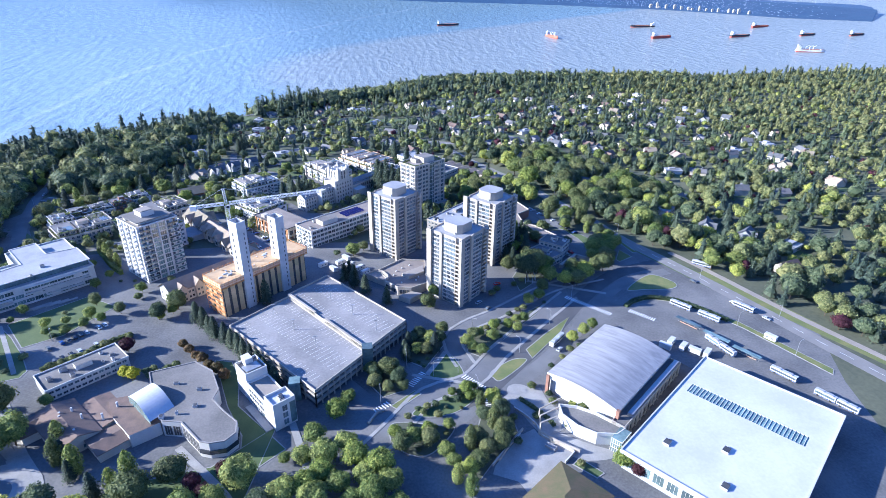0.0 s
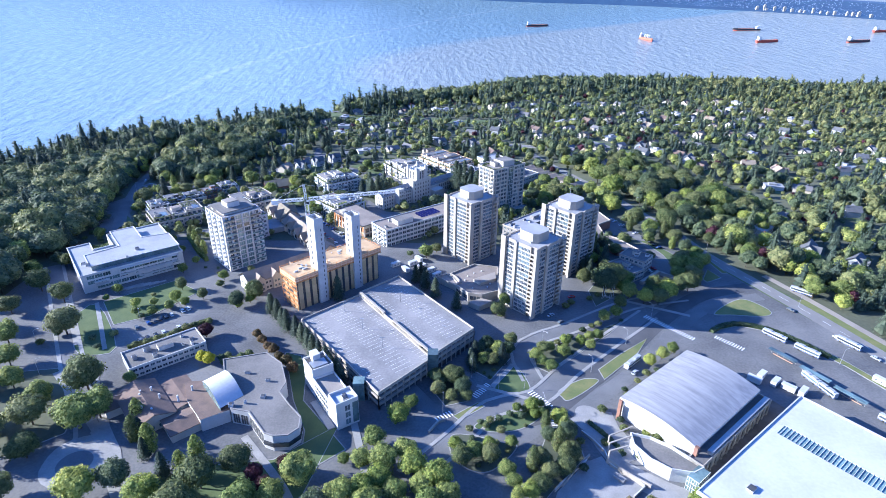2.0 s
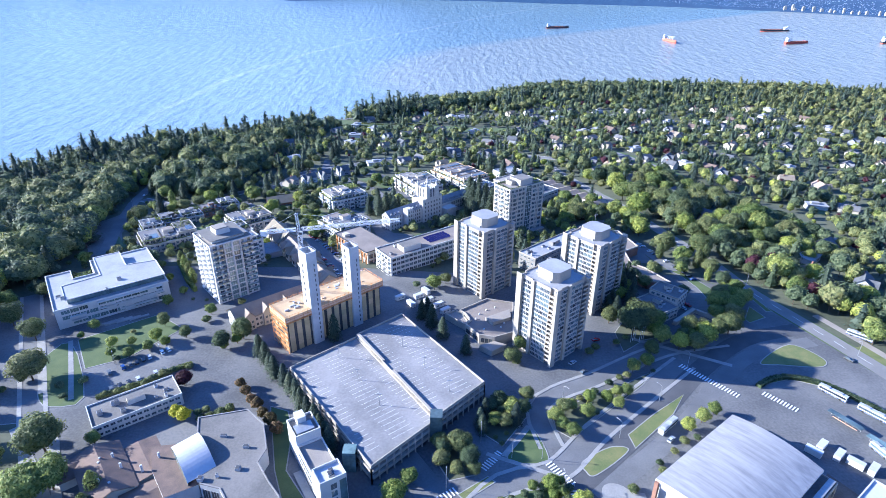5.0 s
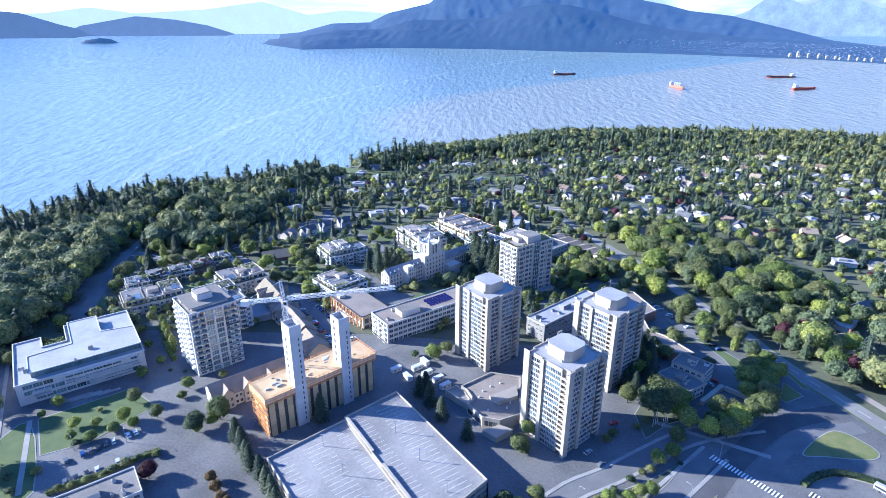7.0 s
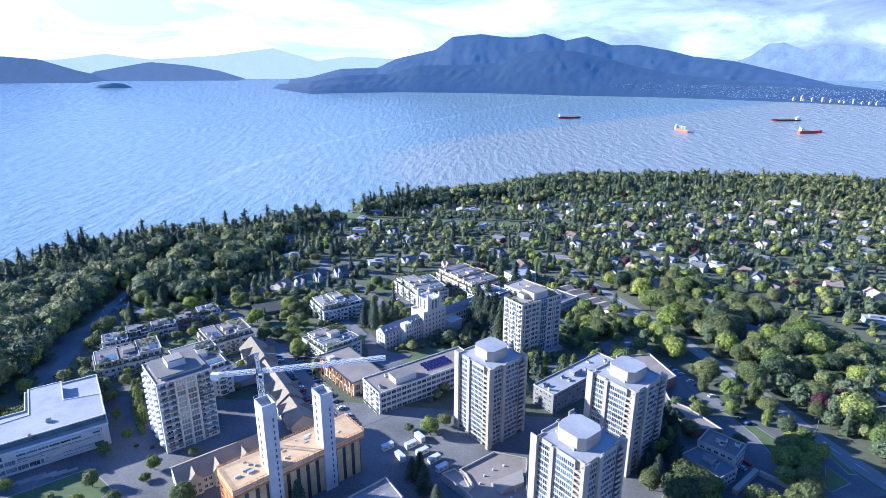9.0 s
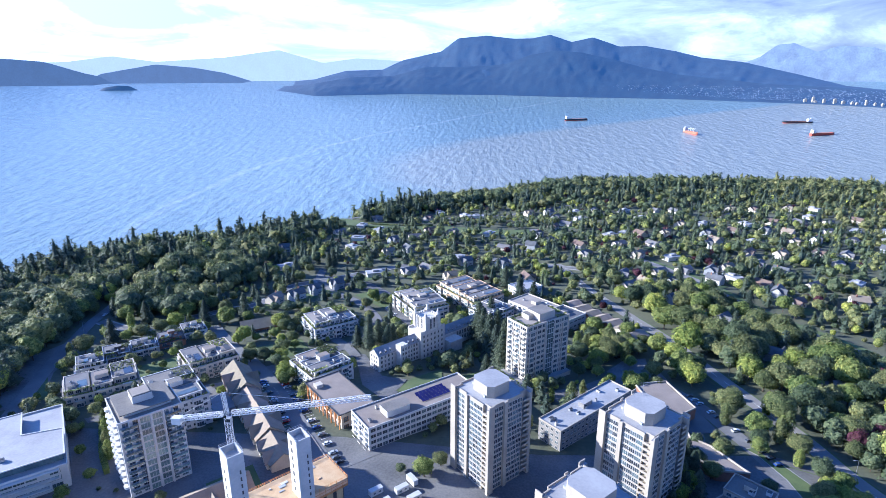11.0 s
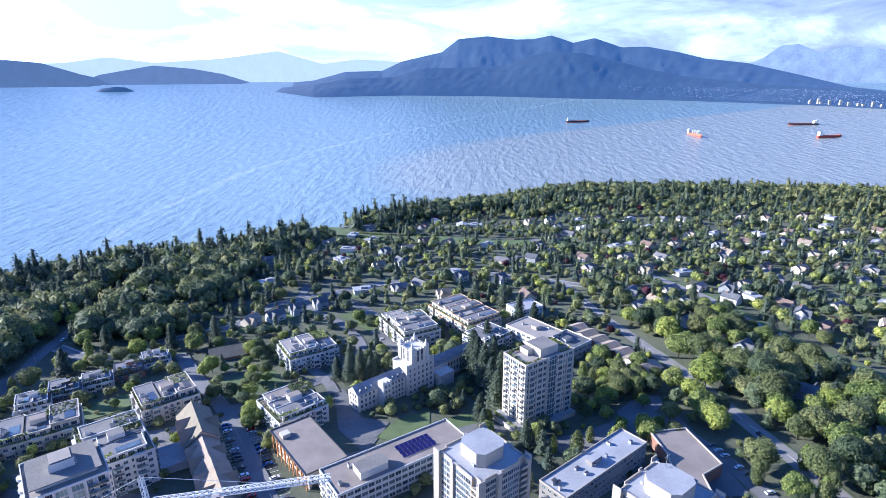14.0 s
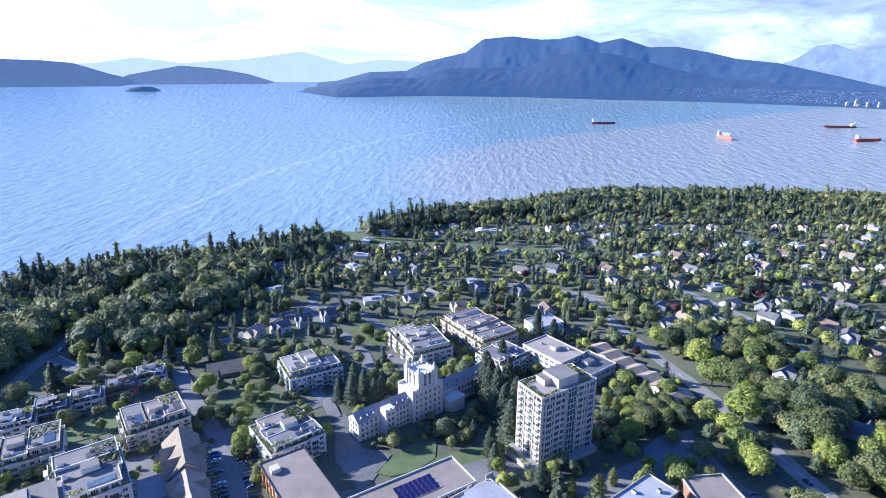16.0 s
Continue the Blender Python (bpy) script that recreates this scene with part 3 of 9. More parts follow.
def along(pts, step=6.0):
    """Points along an open rounded line."""
    out, n = [], len(pts)
    for i in range(n - 1):
        p = [Vector(pts[clamp(i + k, 0, n - 1)]) for k in (-1, 0, 1, 2)]
        m = max(2, int((p[2] - p[1]).length / step))
        for s in range(m):
            t = s / m
            out.append(0.5 * (2 * p[1] + (p[2] - p[0]) * t + (2 * p[0] - 5 * p[1] + 4 * p[2] - p[3]) * t * t + (3 * p[1] - 3 * p[2] + p[3] - p[0]) * t ** 3))
    return out + [Vector(pts[-1])]


ROADS = []


def road(name, pts, width, mt="asphalt", h=0.08, label="grey asphalt road", lines=0, category="road", walk_w=0.0):
    line = along(pts)
    ROADS.append((line, width))
    b, k = Mesh(), Mesh()
    rim = []
    prev = None
    for i, p in enumerate(line):
        d = (line[min(i + 1, len(line) - 1)] - line[max(i - 1, 0)]).normalized()
        s = Vector((-d.y, d.x)) * width / 2
        z = max(ground_z(*(p + s)), ground_z(*(p - s)), ground_z(*p)) + h + (0.15 if p.y > 395 else 0)
        row = [(*(p + s), z), (*(p - s), z)]
        if walk_w:
            o = s.normalized()
            for sg in (1, -1):
                q0, q1 = p + s * sg, p + s * sg + o * sg * walk_w
                rim.append((sg, i, (*q0, z - 0.02), (*q0, z + 0.13), (*q1, z + 0.13), (*q1, z - 0.3)))
        if prev:
            b.face([prev[1], row[1], row[0], prev[0]])
            if lines and (i % 2 or lines > 1):
                e = Vector((-d.y, d.x)) * 0.12
                a0, a1 = line[i - 1], p
                za = prev[0][2] + 0.02
                k.face([(*(a0 - e), za), (*(a1 - e), z + 0.02), (*(a1 + e), z + 0.02), (*(a0 + e), za)])
        prev = row
    solo(name, b.data(name, [mt]), label, category, kind="structure")
    for sg in (1, -1) if walk_w else ():
        side = Mesh()
        r = [e for e in rim if e[0] == sg]
        for e0, e1 in zip(r, r[1:]):
            for c0, c1 in ((2, 3), (3, 4), (4, 5)):
                side.face([e0[c0], e1[c0], e1[c1], e0[c1]])
        solo("sidewalk", side.data("sidewalk", ["paving"]), "pale concrete sidewalk with a kerb", "sidewalk", kind="structure")
    if lines and k.f:
        solo("road_marking", k.data("road_marking", ["line"]), "white painted centre line on the road", "road marking", kind="structure")


# campus paving and the roads on it
flat("pavement", [(-262, 290), (-262, 340), (-206, 389), (-60, 389), (40, 380), (150, 385), (176, 372), (232, 232), (214, 195), (190, 120), (60, 60), (-200, 100), (-215, 190)], 0.02, "yard", "pale grey worn paving of campus streets and yards", "pavement")
road("verge", [(208, 288), (192, 330), (178, 368), (170, 411), (158, 468), (147, 525), (134, 570)], 12, "lawn", 0.03, "mown grass verge beside the road", category="lawn")
road("verge", [(186, 722), (203, 694), (219, 660), (227, 625), (234, 598), (243, 567), (256, 540), (270, 505), (284, 450)], 22, "lawn", 0.03, "mown grass verge beside the street", category="lawn")
road("road", [(252, 150), (228, 222), (208, 285), (192, 330), (178, 368), (170, 411), (158, 468), (147, 525), (128, 588), (112, 640), (95, 720)], 10, "asphalt_worn", 0.14, "sun-bleached asphalt road with a centre line", lines=1)
road("road", [(187, 324), (150, 312), (115, 284), (88, 256), (62, 232), (42, 214), (30, 208)], 10, "asphalt_new", 0.07, "dark asphalt boulevard")
road("road", [(187, 312), (150, 300), (122, 276), (98, 250), (74, 229), (50, 210)], 8, "asphalt", 0.06)
road("road", [(182, 735), (203, 694), (219, 660), (227, 625), (234, 598), (243, 567), (256, 540), (270, 505), (284, 450)], 9, "asphalt_worn", 0.2, "pale sun-bleached suburban street")
road("road", [(-236, 385), (-254, 428), (-268, 462), (-284, 508), (-298, 552), (-310, 619), (-322, 702), (-316, 780), (-296, 820), (-236, 840), (-193, 890), (-150, 903), (-85, 894), (2, 876), (120, 880)], 9)
road("road", [(-256, 349), (-223, 301), (-186, 247), (-169, 224), (-152, 200), (-148, 180)], 8, walk_w=1.8)
road("road", [(-20, 176), (-2, 195), (16, 215), (37, 222), (56, 242), (80, 264), (112, 292)], 9, "asphalt", 0.05, walk_w=1.6)
road("road", [(-24, 232), (-10, 212), (-1, 201), (15, 195), (27, 198), (44, 213)], 8, "asphalt", 0.04)
road("road", [(37, 234), (34, 256), (45, 268), (64, 278), (104, 302), (140, 312)], 8, "asphalt", 0.045, walk_w=1.6)
road("road", [(-60, 352), (-44, 332), (-6, 292), (20, 262), (36, 240)], 7, "asphalt", 0.035)
flat("court", [(92, 474), (108, 492), (122, 494), (120, 482), (104, 464), (92, 464)], 0.3, "yard", "paved court beside the apartment tower", "court")
flat("trench", [(142, 223), (148, 212), (92, 167), (84, 168), (107, 189)], 0.06, "soil", "dug brown soil of a building trench", "trench")
road("path", [(-170, 237), (-147, 203), (-136, 190), (-128, 176), (-117, 168), (-100, 160)], 3.4, "paving", 0.17, "pale concrete footpath", category="path")
road("path", [(-88, 198), (-74, 182), (-65, 171), (-58, 160)], 3.0, "paving", 0.17, "pale concrete footpath", category="path")
flat("turning_circle", [(-149 + 12 * math.cos(i * 0.3142), 184 + 12 * math.sin(i * 0.3142)) for i in range(20)], 0.2, "paving", "round paved turning circle", "turning circle")
flat("turning_island", [(-149 + 6.5 * math.cos(i * 0.3142), 184 + 6.5 * math.sin(i * 0.3142)) for i in range(20)], 0.26, "asphalt", "darker round centre of the turning circle", "turning circle")
flat("plaza", [(49, 208), (57, 214), (68, 212), (69, 195), (70, 185), (61, 182), (55, 198)], 0.11, "paving", "pale concrete entrance plaza", "plaza")
flat("lawn", [(-85, 256), (-76, 253), (-71, 241), (-68, 220), (-45, 191), (-57, 181), (-63, 189), (-64, 201), (-73, 220)], 0.13, "lawn", "mown green lawn between the halls", "lawn", thick=0.13)
flat("road_junction", [(-310, 410), (-300, 445), (-289, 485), (-286, 498), (-270, 490), (-258, 452), (-240, 420), (-250, 404), (-266, 388), (-280, 376)], 0.1, "yard", "wide grey asphalt road junction", "road")
road("road", [(-290, 545), (-249, 528), (-230, 551), (-205, 575), (-180, 594), (-166, 640), (-139, 660), (-100, 690), (-60, 716), (20, 745), (120, 700)], 7, walk_w=1.4)
road("road", [(-195, 540), (-166, 504), (-128, 462), (-98, 420), (-60, 364)], 9)
flat("parking_lot", [(-132, 456), (-119, 466), (-46, 366), (-77, 354)], 0.12, "asphalt", "grey asphalt parking lot beside the church hall", "parking lot")
stalls = Mesh()
for i in range(30):
    for o0, o1 in ((-9.5, -4.6), (4.6, 9.5)):
        cx, cy = -124 + i * 1.77, 459 - i * 2.62
        ux, uy = 0.828, 0.560
        ex, ey = 0.56 * 0.08, -0.828 * 0.08
        q = [(cx + ux * o0 - ex, cy + uy * o0 - ey), (cx + ux * o1 - ex, cy + uy * o1 - ey), (cx + ux * o1 + ex, cy + uy * o1 + ey), (cx + ux * o0 + ex, cy + uy * o0 + ey)]
        stalls.face([(x, y, ground_z(x, y) + 0.3) for x, y in q[::-1]])
solo("road_marking", stalls.data("road_marking", ["line"]), "white painted stall lines on the parking lot", "road marking", kind="structure")
road("road", [(104, 478), (116, 462), (132, 432), (140, 402), (148, 372)], 9, label="parking lane beside the lawn")
road("road", [(-128, 462), (-104, 484), (-75, 520), (-70, 560), (-92, 600), (-122, 627), (-144, 660), (-150, 700)], 8)
road("road", [(-195, 925), (-141, 966), (-60, 950), (60, 985), (200, 1040)], 6, label="narrow lane between hedges")
flat("parking_lot", [(-116, 436), (-52, 366), (-36, 378), (-98, 446)], 0.12, "asphalt", "grey tarmac parking lot", "parking lot")
flat("lawn", smooth([(-208, 284), (-203, 302), (-171, 260), (-183, 253), (-192, 259), (-198, 269)], 3), 0.15, "lawn", "mown green lawn with a kerb", "lawn", thick=0.15)
flat("lawn", [(-201, 304), (-170, 330), (-150, 316), (-167, 289), (-183, 280)], 0.15, "lawn", "mown green lawn with a kerb", "lawn", thick=0.15)
flat("lawn", smooth([(29, 246), (35, 229), (29, 225), (18, 228)]), 0.15, "lawn", "small green lawn island with a kerb", "lawn", thick=0.15)
flat("lawn", [(-2, 210), (10, 219), (13, 216), (1, 207)], 0.15, "drygrass", "narrow grass strip with a kerb", "lawn", thick=0.15)
flat("lawn", smooth([(9, 206), (23, 213), (39, 216), (42, 214), (29, 203), (18, 200), (8, 202)]), 0.15, "lawn", "planted traffic island with a kerb", "lawn", thick=0.15)
flat("lawn", smooth([(-3, 198), (4, 199), (17, 195), (24, 192), (13, 180), (4, 180), (-3, 188)]), 0.2, "ground", "planted traffic island with a white kerb", "lawn", thick=0.2)
flat("lawn", smooth([(48, 227), (61, 235), (68, 233), (52, 220), (48, 222)]), 0.16, "drygrass", "dry grass median with a kerb", "lawn", thick=0.16)
flat("lawn", [(70, 242), (85, 255), (103, 268), (94, 255), (71, 234)], 0.16, "drygrass", "dry grass median with a kerb", "lawn", thick=0.16)
flat("lawn", [(8, 252), (31, 264), (30, 253), (17, 234), (8, 242)], 0.15, "ground", "shaded grass beside the car park", "lawn", thick=0.15)
flat("lawn", [(-12, 229), (-4, 243), (7, 226), (5, 219), (-5, 216)], 0.15, "ground", "planted bed beside the car park", "lawn", thick=0.15)
flat("lawn", [(40, 253), (60, 267), (76, 274), (98, 287), (85, 273), (46, 239), (40, 244)], 0.15, "ground", "long planted bed beside the street", "lawn", thick=0.15)
flat("lawn", [(29, 181), (36, 197), (50, 191), (50, 184), (38, 174), (25, 160)], 0.15, "ground", "tree bed beside a sunken court", "lawn", thick=0.15)
flat("lawn", [(-105, 182), (-73, 186), (-50, 205), (-58, 168), (-84, 150), (-123, 170)], 0.15, "lawn", "shaded lawn beside the brick hall", "lawn", thick=0.15)
flat("lawn", [(-210, 240), (-190, 243), (-165, 215), (-162, 200), (-200, 170), (-240, 200)], 0.15, "ground", "wooded bed beside a path", "lawn", thick=0.15)
flat("lawn", smooth([(150, 293), (173, 309), (184, 297), (179, 290), (161, 291)]), 0.16, "drygrass", "yellowed grass triangle at the junction", "lawn", thick=0.16)
flat("lawn", [(144, 276), (158, 284), (171, 279), (183, 268), (196, 250), (216, 204), (212, 200), (194, 244), (182, 264), (170, 275), (158, 280)], 0.17, "drygrass", "curved grass strip round the bus loop", "lawn", thick=0.17)
flat("lawn", [(200, 305), (212, 309), (219, 287), (234, 257), (250, 210), (246, 200), (220, 260)], 0.05, "drygrass", "dry verge beside the road", "lawn")
flat("lawn", [(140, 420), (148, 380), (164, 372), (160, 420), (150, 470), (140, 505), (128, 500)], 0.05, "lawn", "green verge with trees beside the road", "lawn")
flat("lawn", [(-16, 420), (20, 452), (10, 470), (-30, 445)], 0.1, "lawn", "mown lawn below the stone college", "lawn")
flat("lawn", [(-148, 500), (-120, 520), (-105, 495), (-130, 478)], 0.1, "lawn", "green garden lawn", "lawn")
flat("court", [(-74, 493), (-67, 493), (-50, 460), (-34, 456), (-39, 432), (-43, 427), (-60, 447)], 0.3, "yard", "paved court below the stone college", "court")
flat("court", [(-69, 587), (-51, 599), (-22, 579), (-44, 552)], 0.4, "yard", "paved court between the apartment blocks", "court")
road("path", [(-98, 523), (-82, 505), (-72, 488)], 7, "yard", 0.2, "paved lane beside the college", category="path")
flat("lawn", [(-39, 440), (-31, 458), (-13, 472), (-12, 455), (-20, 444), (-31, 438)], 0.3, "lawn", "crescent of mown lawn below the college", "lawn")
flat("lawn", [(-101, 620), (-85, 636), (-48, 606), (-71, 590)], 0.4, "lawn", "green garden lawn between the blocks", "lawn")
flat("parking_lot", [(114, 465), (125, 472), (133, 403), (118, 402)], 0.3, "asphalt", "grey asphalt parking strip beside the school", "parking lot")
road("path", [(262, 170), (250, 205), (232, 252), (215, 305), (203, 338)], 4.5, "rooftan", 0.2, "tan gravel footpath beside the road", category="path")
flat("yard", [(-200, 398), (-178, 380), (-140, 392), (-128, 408), (-118, 438), (-134, 452), (-160, 438), (-172, 418)], 0.2, "yard", "paved yard between apartment blocks", "yard")
flat("yard", [(-222, 448), (-206, 440), (-172, 474), (-166, 492), (-182, 496), (-200, 476)], 0.3, "lawn", "terraced garden behind the villas", "yard")
flat("yard", [(-60, 420), (-40, 400), (14, 436), (30, 452), (20, 462), (-18, 440), (-44, 428)], 0.2, "yard", "paved walk between the halls and the college", "yard")
flat("yard", [(58, 430), (96, 440), (112, 462), (96, 470), (70, 452), (40, 440)], 0.2, "yard", "paved court below the cream tower", "yard")
flat("street_corner", [(-152, 664), (-136, 676), (-100, 662), (-88, 640), (-104, 632), (-132, 642)], 0.35, "yard", "wide pale paved street corner", "street")
road("road", [(-99, 654), (-76, 628), (-55, 599)], 10, "yard", 0.25, "pale paved street between the apartment blocks")
road("verge", [(-170, 893), (-90, 883), (-32, 886), (26, 872), (80, 868)], 26, "lawn", 0.03, "mown grass verge with hedges along the avenue", category="lawn")
flat("parking_lot", [(38, 792), (58, 774), (104, 786), (98, 806), (60, 814)], 0.35, "yard", "pale parking lot beside the avenue", "parking lot")
flat("cliff_lawn", [(-214, 908), (-218, 940), (-184, 945), (-150, 925), (-102, 912), (-102, 884), (-180, 890)], 0.5, "lawn", "open lawn on the cliff's edge", "lawn")
flat("lawn", [(-112, 352), (-96, 366), (-86, 352), (-102, 340)], 0.1, "lawn", "small sunlit green lawn", "lawn")
for a, b2, w in (((-204, 303), (-176, 258), 2.2), ((-189, 240), (-150, 202), 4), ((-150, 202), (-118, 160), 5), ((17, 229), (29, 246), 2.5), ((-44, 206), (-36, 178), 3), ((-222, 306), (-192, 262), 3.0), ((40, 218), (10, 230), 2), ((92, 312), (135, 290), 2.5)):
    road("path", [a, ((a[0] + b2[0]) / 2 + 0.1, (a[1] + b2[1]) / 2), b2], w, "paving", 0.215, "pale concrete footpath", category="path")
flat("pavement", smooth([(52, 212), (61, 215), (71, 196), (66, 186), (76, 176), (88, 168), (70, 168), (58, 186)]), 0.1, "paving", "pale concrete forecourt", "pavement")
flat("pavement", smooth([(-160, 180), (-160, 193), (-149, 199), (-137, 188), (-137, 178), (-150, 172)]), 0.1, "paving", "round paved court with a pale edge", "pavement")


flat("parking_lot", [(128, 425), (133, 401), (143, 385), (148, 368), (149, 349), (146, 337), (136, 324), (119, 316), (112, 314), (112, 318), (120, 328), (133, 339), (138, 346), (140, 363), (131, 368), (121, 394)], 0.14, "yard", "curved grey parking lot below a grass bank", "parking lot")
flat("lawn", [(139, 390), (146, 392), (158, 364), (152, 340), (149, 349), (148, 368), (143, 385)], 0.15, "lawn", "grass bank above the curved parking lot", "lawn", thick=0.15)
flat("lawn", [(170, 347), (174, 335), (162, 329), (161, 333)], 0.16, "drygrass", "small grass triangle with a white kerb", "lawn", thick=0.16)
flat("lawn", [(174, 369), (177, 364), (181, 341), (177, 341)], 0.16, "drygrass", "narrow grass island with a kerb", "lawn", thick=0.16)
flat("lawn", [(-253, 421), (-258, 447), (-236, 419), (-243, 412)], 0.3, "lawn", "grass triangle beside the junction", "lawn")
flat("lawn", [(-283, 396), (-276, 418), (-270, 415), (-272, 402), (-276, 387)], 0.3, "lawn", "grass island of the junction", "lawn")
flat("lawn", [(84, 300), (98, 311), (112, 316), (106, 322), (92, 330), (84, 318)], 0.15, "ground", "shaded planting bed round a large tree", "lawn", thick=0.15)


def crosswalk(a, b, width=3.5):
    m = Mesh()
    a, b = Vector(a), Vector(b)
    d = (b - a).normalized()
    s = Vector((-d.y, d.x)) * width / 2
    n = max(3, int((b - a).length / 1.3))
    for i in range(n):
        p = a + (b - a) * (i + 0.25) / n
        q = p + d * 0.65
        m.face([(*(p + s), ground_z(*p) + 0.2), (*(p - s), ground_z(*p) + 0.2), (*(q - s), ground_z(*q) + 0.2), (*(q + s), ground_z(*q) + 0.2)][::-1])
    solo("road_marking", m.data("road_marking", ["line"]), "white zebra crossing stripes on asphalt", "road marking", kind="structure")


for a, b2 in (((8, 222), (16, 231)), ((-9, 207), (-2, 212)), ((34, 226), (42, 215)), ((42, 213), (42, 198)), ((109, 290), (128, 267)), ((140, 270), (150, 258))):
    crosswalk(a, b2)

# ---- the campus buildings ----
ROT = 41.0


def gage_tower(x, y, antenna=False):
    """A concrete student tower on a pinwheel plan; x, y is its nearest corner."""
    t = thing("residence_tower", x, y, 0, ROT, "tall pale concrete residence tower with rows of small windows", "tower", "concrete residence towers")
    s, h, fl, fh = 25.5, 42.0, 16, 2.55
    # the outline of one side: distance along it and depth behind the face
    side = [(0, 0), (3.2, 0), (3.2, 1.3), (9.4, 1.3), (9.4, 0.2), (11.2, 0.2), (11.2, 1.0), (20.6, 1.0), (20.6, 2.2), (24.0, 2.2), (24.0, 0)]
    plan = []
    for k in range(4):
        for a, d in side:
            plan.append([(a, d), (s - d, a), (s - a, s - d), (d, s - a)][k])
    b = Mesh()
    b.prism(plan, 0, h)
    part("wall", b.data("wall", ["concrete"]), t)
    b = Mesh()
    b.face([(px, py, h + 0.1) for px, py in plan])
    part("roof", b.data("roof", ["roofpale"]), t)
    b = Mesh()
    for k in range(4):
        for (a0, d0), (a1, d1) in zip(side, side[1:]):
            if d0 != d1 or a1 - a0 < 0.5:
                continue
            q = [[(a, d), (s - d, a), (s - a, s - d), (d, s - a)][k] for a, d in ((a0, d0), (a1, d1), (a1, d1 + 0.4), (a0, d0 + 0.4))]
            b.prism(q, h, h + (1.4 if d0 == 0 else 0.7))
    part("parapet", b.data("parapet", ["concrete"]), t)
    b = Mesh()
    c, r = s / 2, 6.6
    e = 2.3
    b.prism([(c - r + e, c - r), (c + r - e, c - r), (c + r, c - r + e), (c + r, c + r - e), (c + r - e, c + r), (c - r + e, c + r), (c - r, c + r - e), (c - r, c - r + e)], h, h + 5.6, 0, 1)
    part("penthouse", b.data("penthouse", ["concrete", "roofpale"]), t)
    for px, py in ((5.5, 9), (19, 15), (9, 20)):
        b = Mesh()
        b.box(px, py, h, px + 1.6, py + 1.2, h + 1.1)
        part("roof_vent", b.data("roof_vent", ["grey"]), t)
    if antenna:
        b = Mesh()
        b.tube((c + 4, c + 4, h + 5), (c + 4, c + 4, h + 11), 0.12, 0.08, 6)
        b.beam((c + 2.4, c + 4, h + 10), (c + 5.6, c + 4, h + 10), 0.15)
        part("antenna", b.data("antenna", ["steel"]), t)
    w1, w2 = window_mesh(2.85, 1.9, 3), window_mesh(2.8, 1.9, 3)
    slab = Mesh()
    slab.box(0, 0.0, 0, 3.4, 2.2, 0.18)
    slab.box(0, 0.0, 0.18, 3.4, 0.12, 1.05)
    slab = slab.data("balcony", ["concrete"])
    for k in range(4):
        f = lambda a, d: [(a, d), (s - d, a), (s - a, s - d), (d, s - a)][k]
        if k in (1, 2):
            windows(t, f(3.2, 1.28), f(9.4, 1.28), 1.0, fl, fh, 1, window_mesh(5.5, 1.9, 5), 0.3)
            windows(t, f(11.2, 0.98), f(20.6, 0.98), 1.0, fl, fh, 1, window_mesh(8.5, 1.9, 8), 0.4)
        else:
            windows(t, f(3.2, 1.28), f(9.4, 1.28), 0.8, fl, fh, 2, w1, 0.2)
            windows(t, f(11.2, 0.98), f(20.6, 0.98), 0.8, fl, fh, 3, w2, 0.4)
        rot = Euler((0, 0, radians(90 * k))).to_matrix().to_4x4()
        for i in range(1, fl) if k != 2 else ():
            q = f(20.6, 0.05)
            part("balcony", slab, t, Matrix.Translation((q[0], q[1], 0.4 + i * fh)) @ rot)
    return t


gage_tower(44, 286)
gage_tower(13.3, 351)
gage_tower(75, 334.5, True)


def mullion_wall(b, p0, p1, z0, z1, n, m=0, w=0.18):
    for i in range(n + 1):
        x, y = p0[0] + (p1[0] - p0[0]) * i / n, p0[1] + (p1[1] - p0[1]) * i / n
        b.box(x - w / 2, y - w / 2, z0, x + w / 2, y + w / 2, z1, m)


def edge_gap(p, *corners):
    """How far a place lies outside a clockwise plan; negative inside."""
    out = -1e9
    for a, c in zip(corners, corners[1:] + corners[:1]):
        e = (c - a).normalized()
        out = max(out, (p - a).dot(Vector((-e.y, e.x))))
    return out


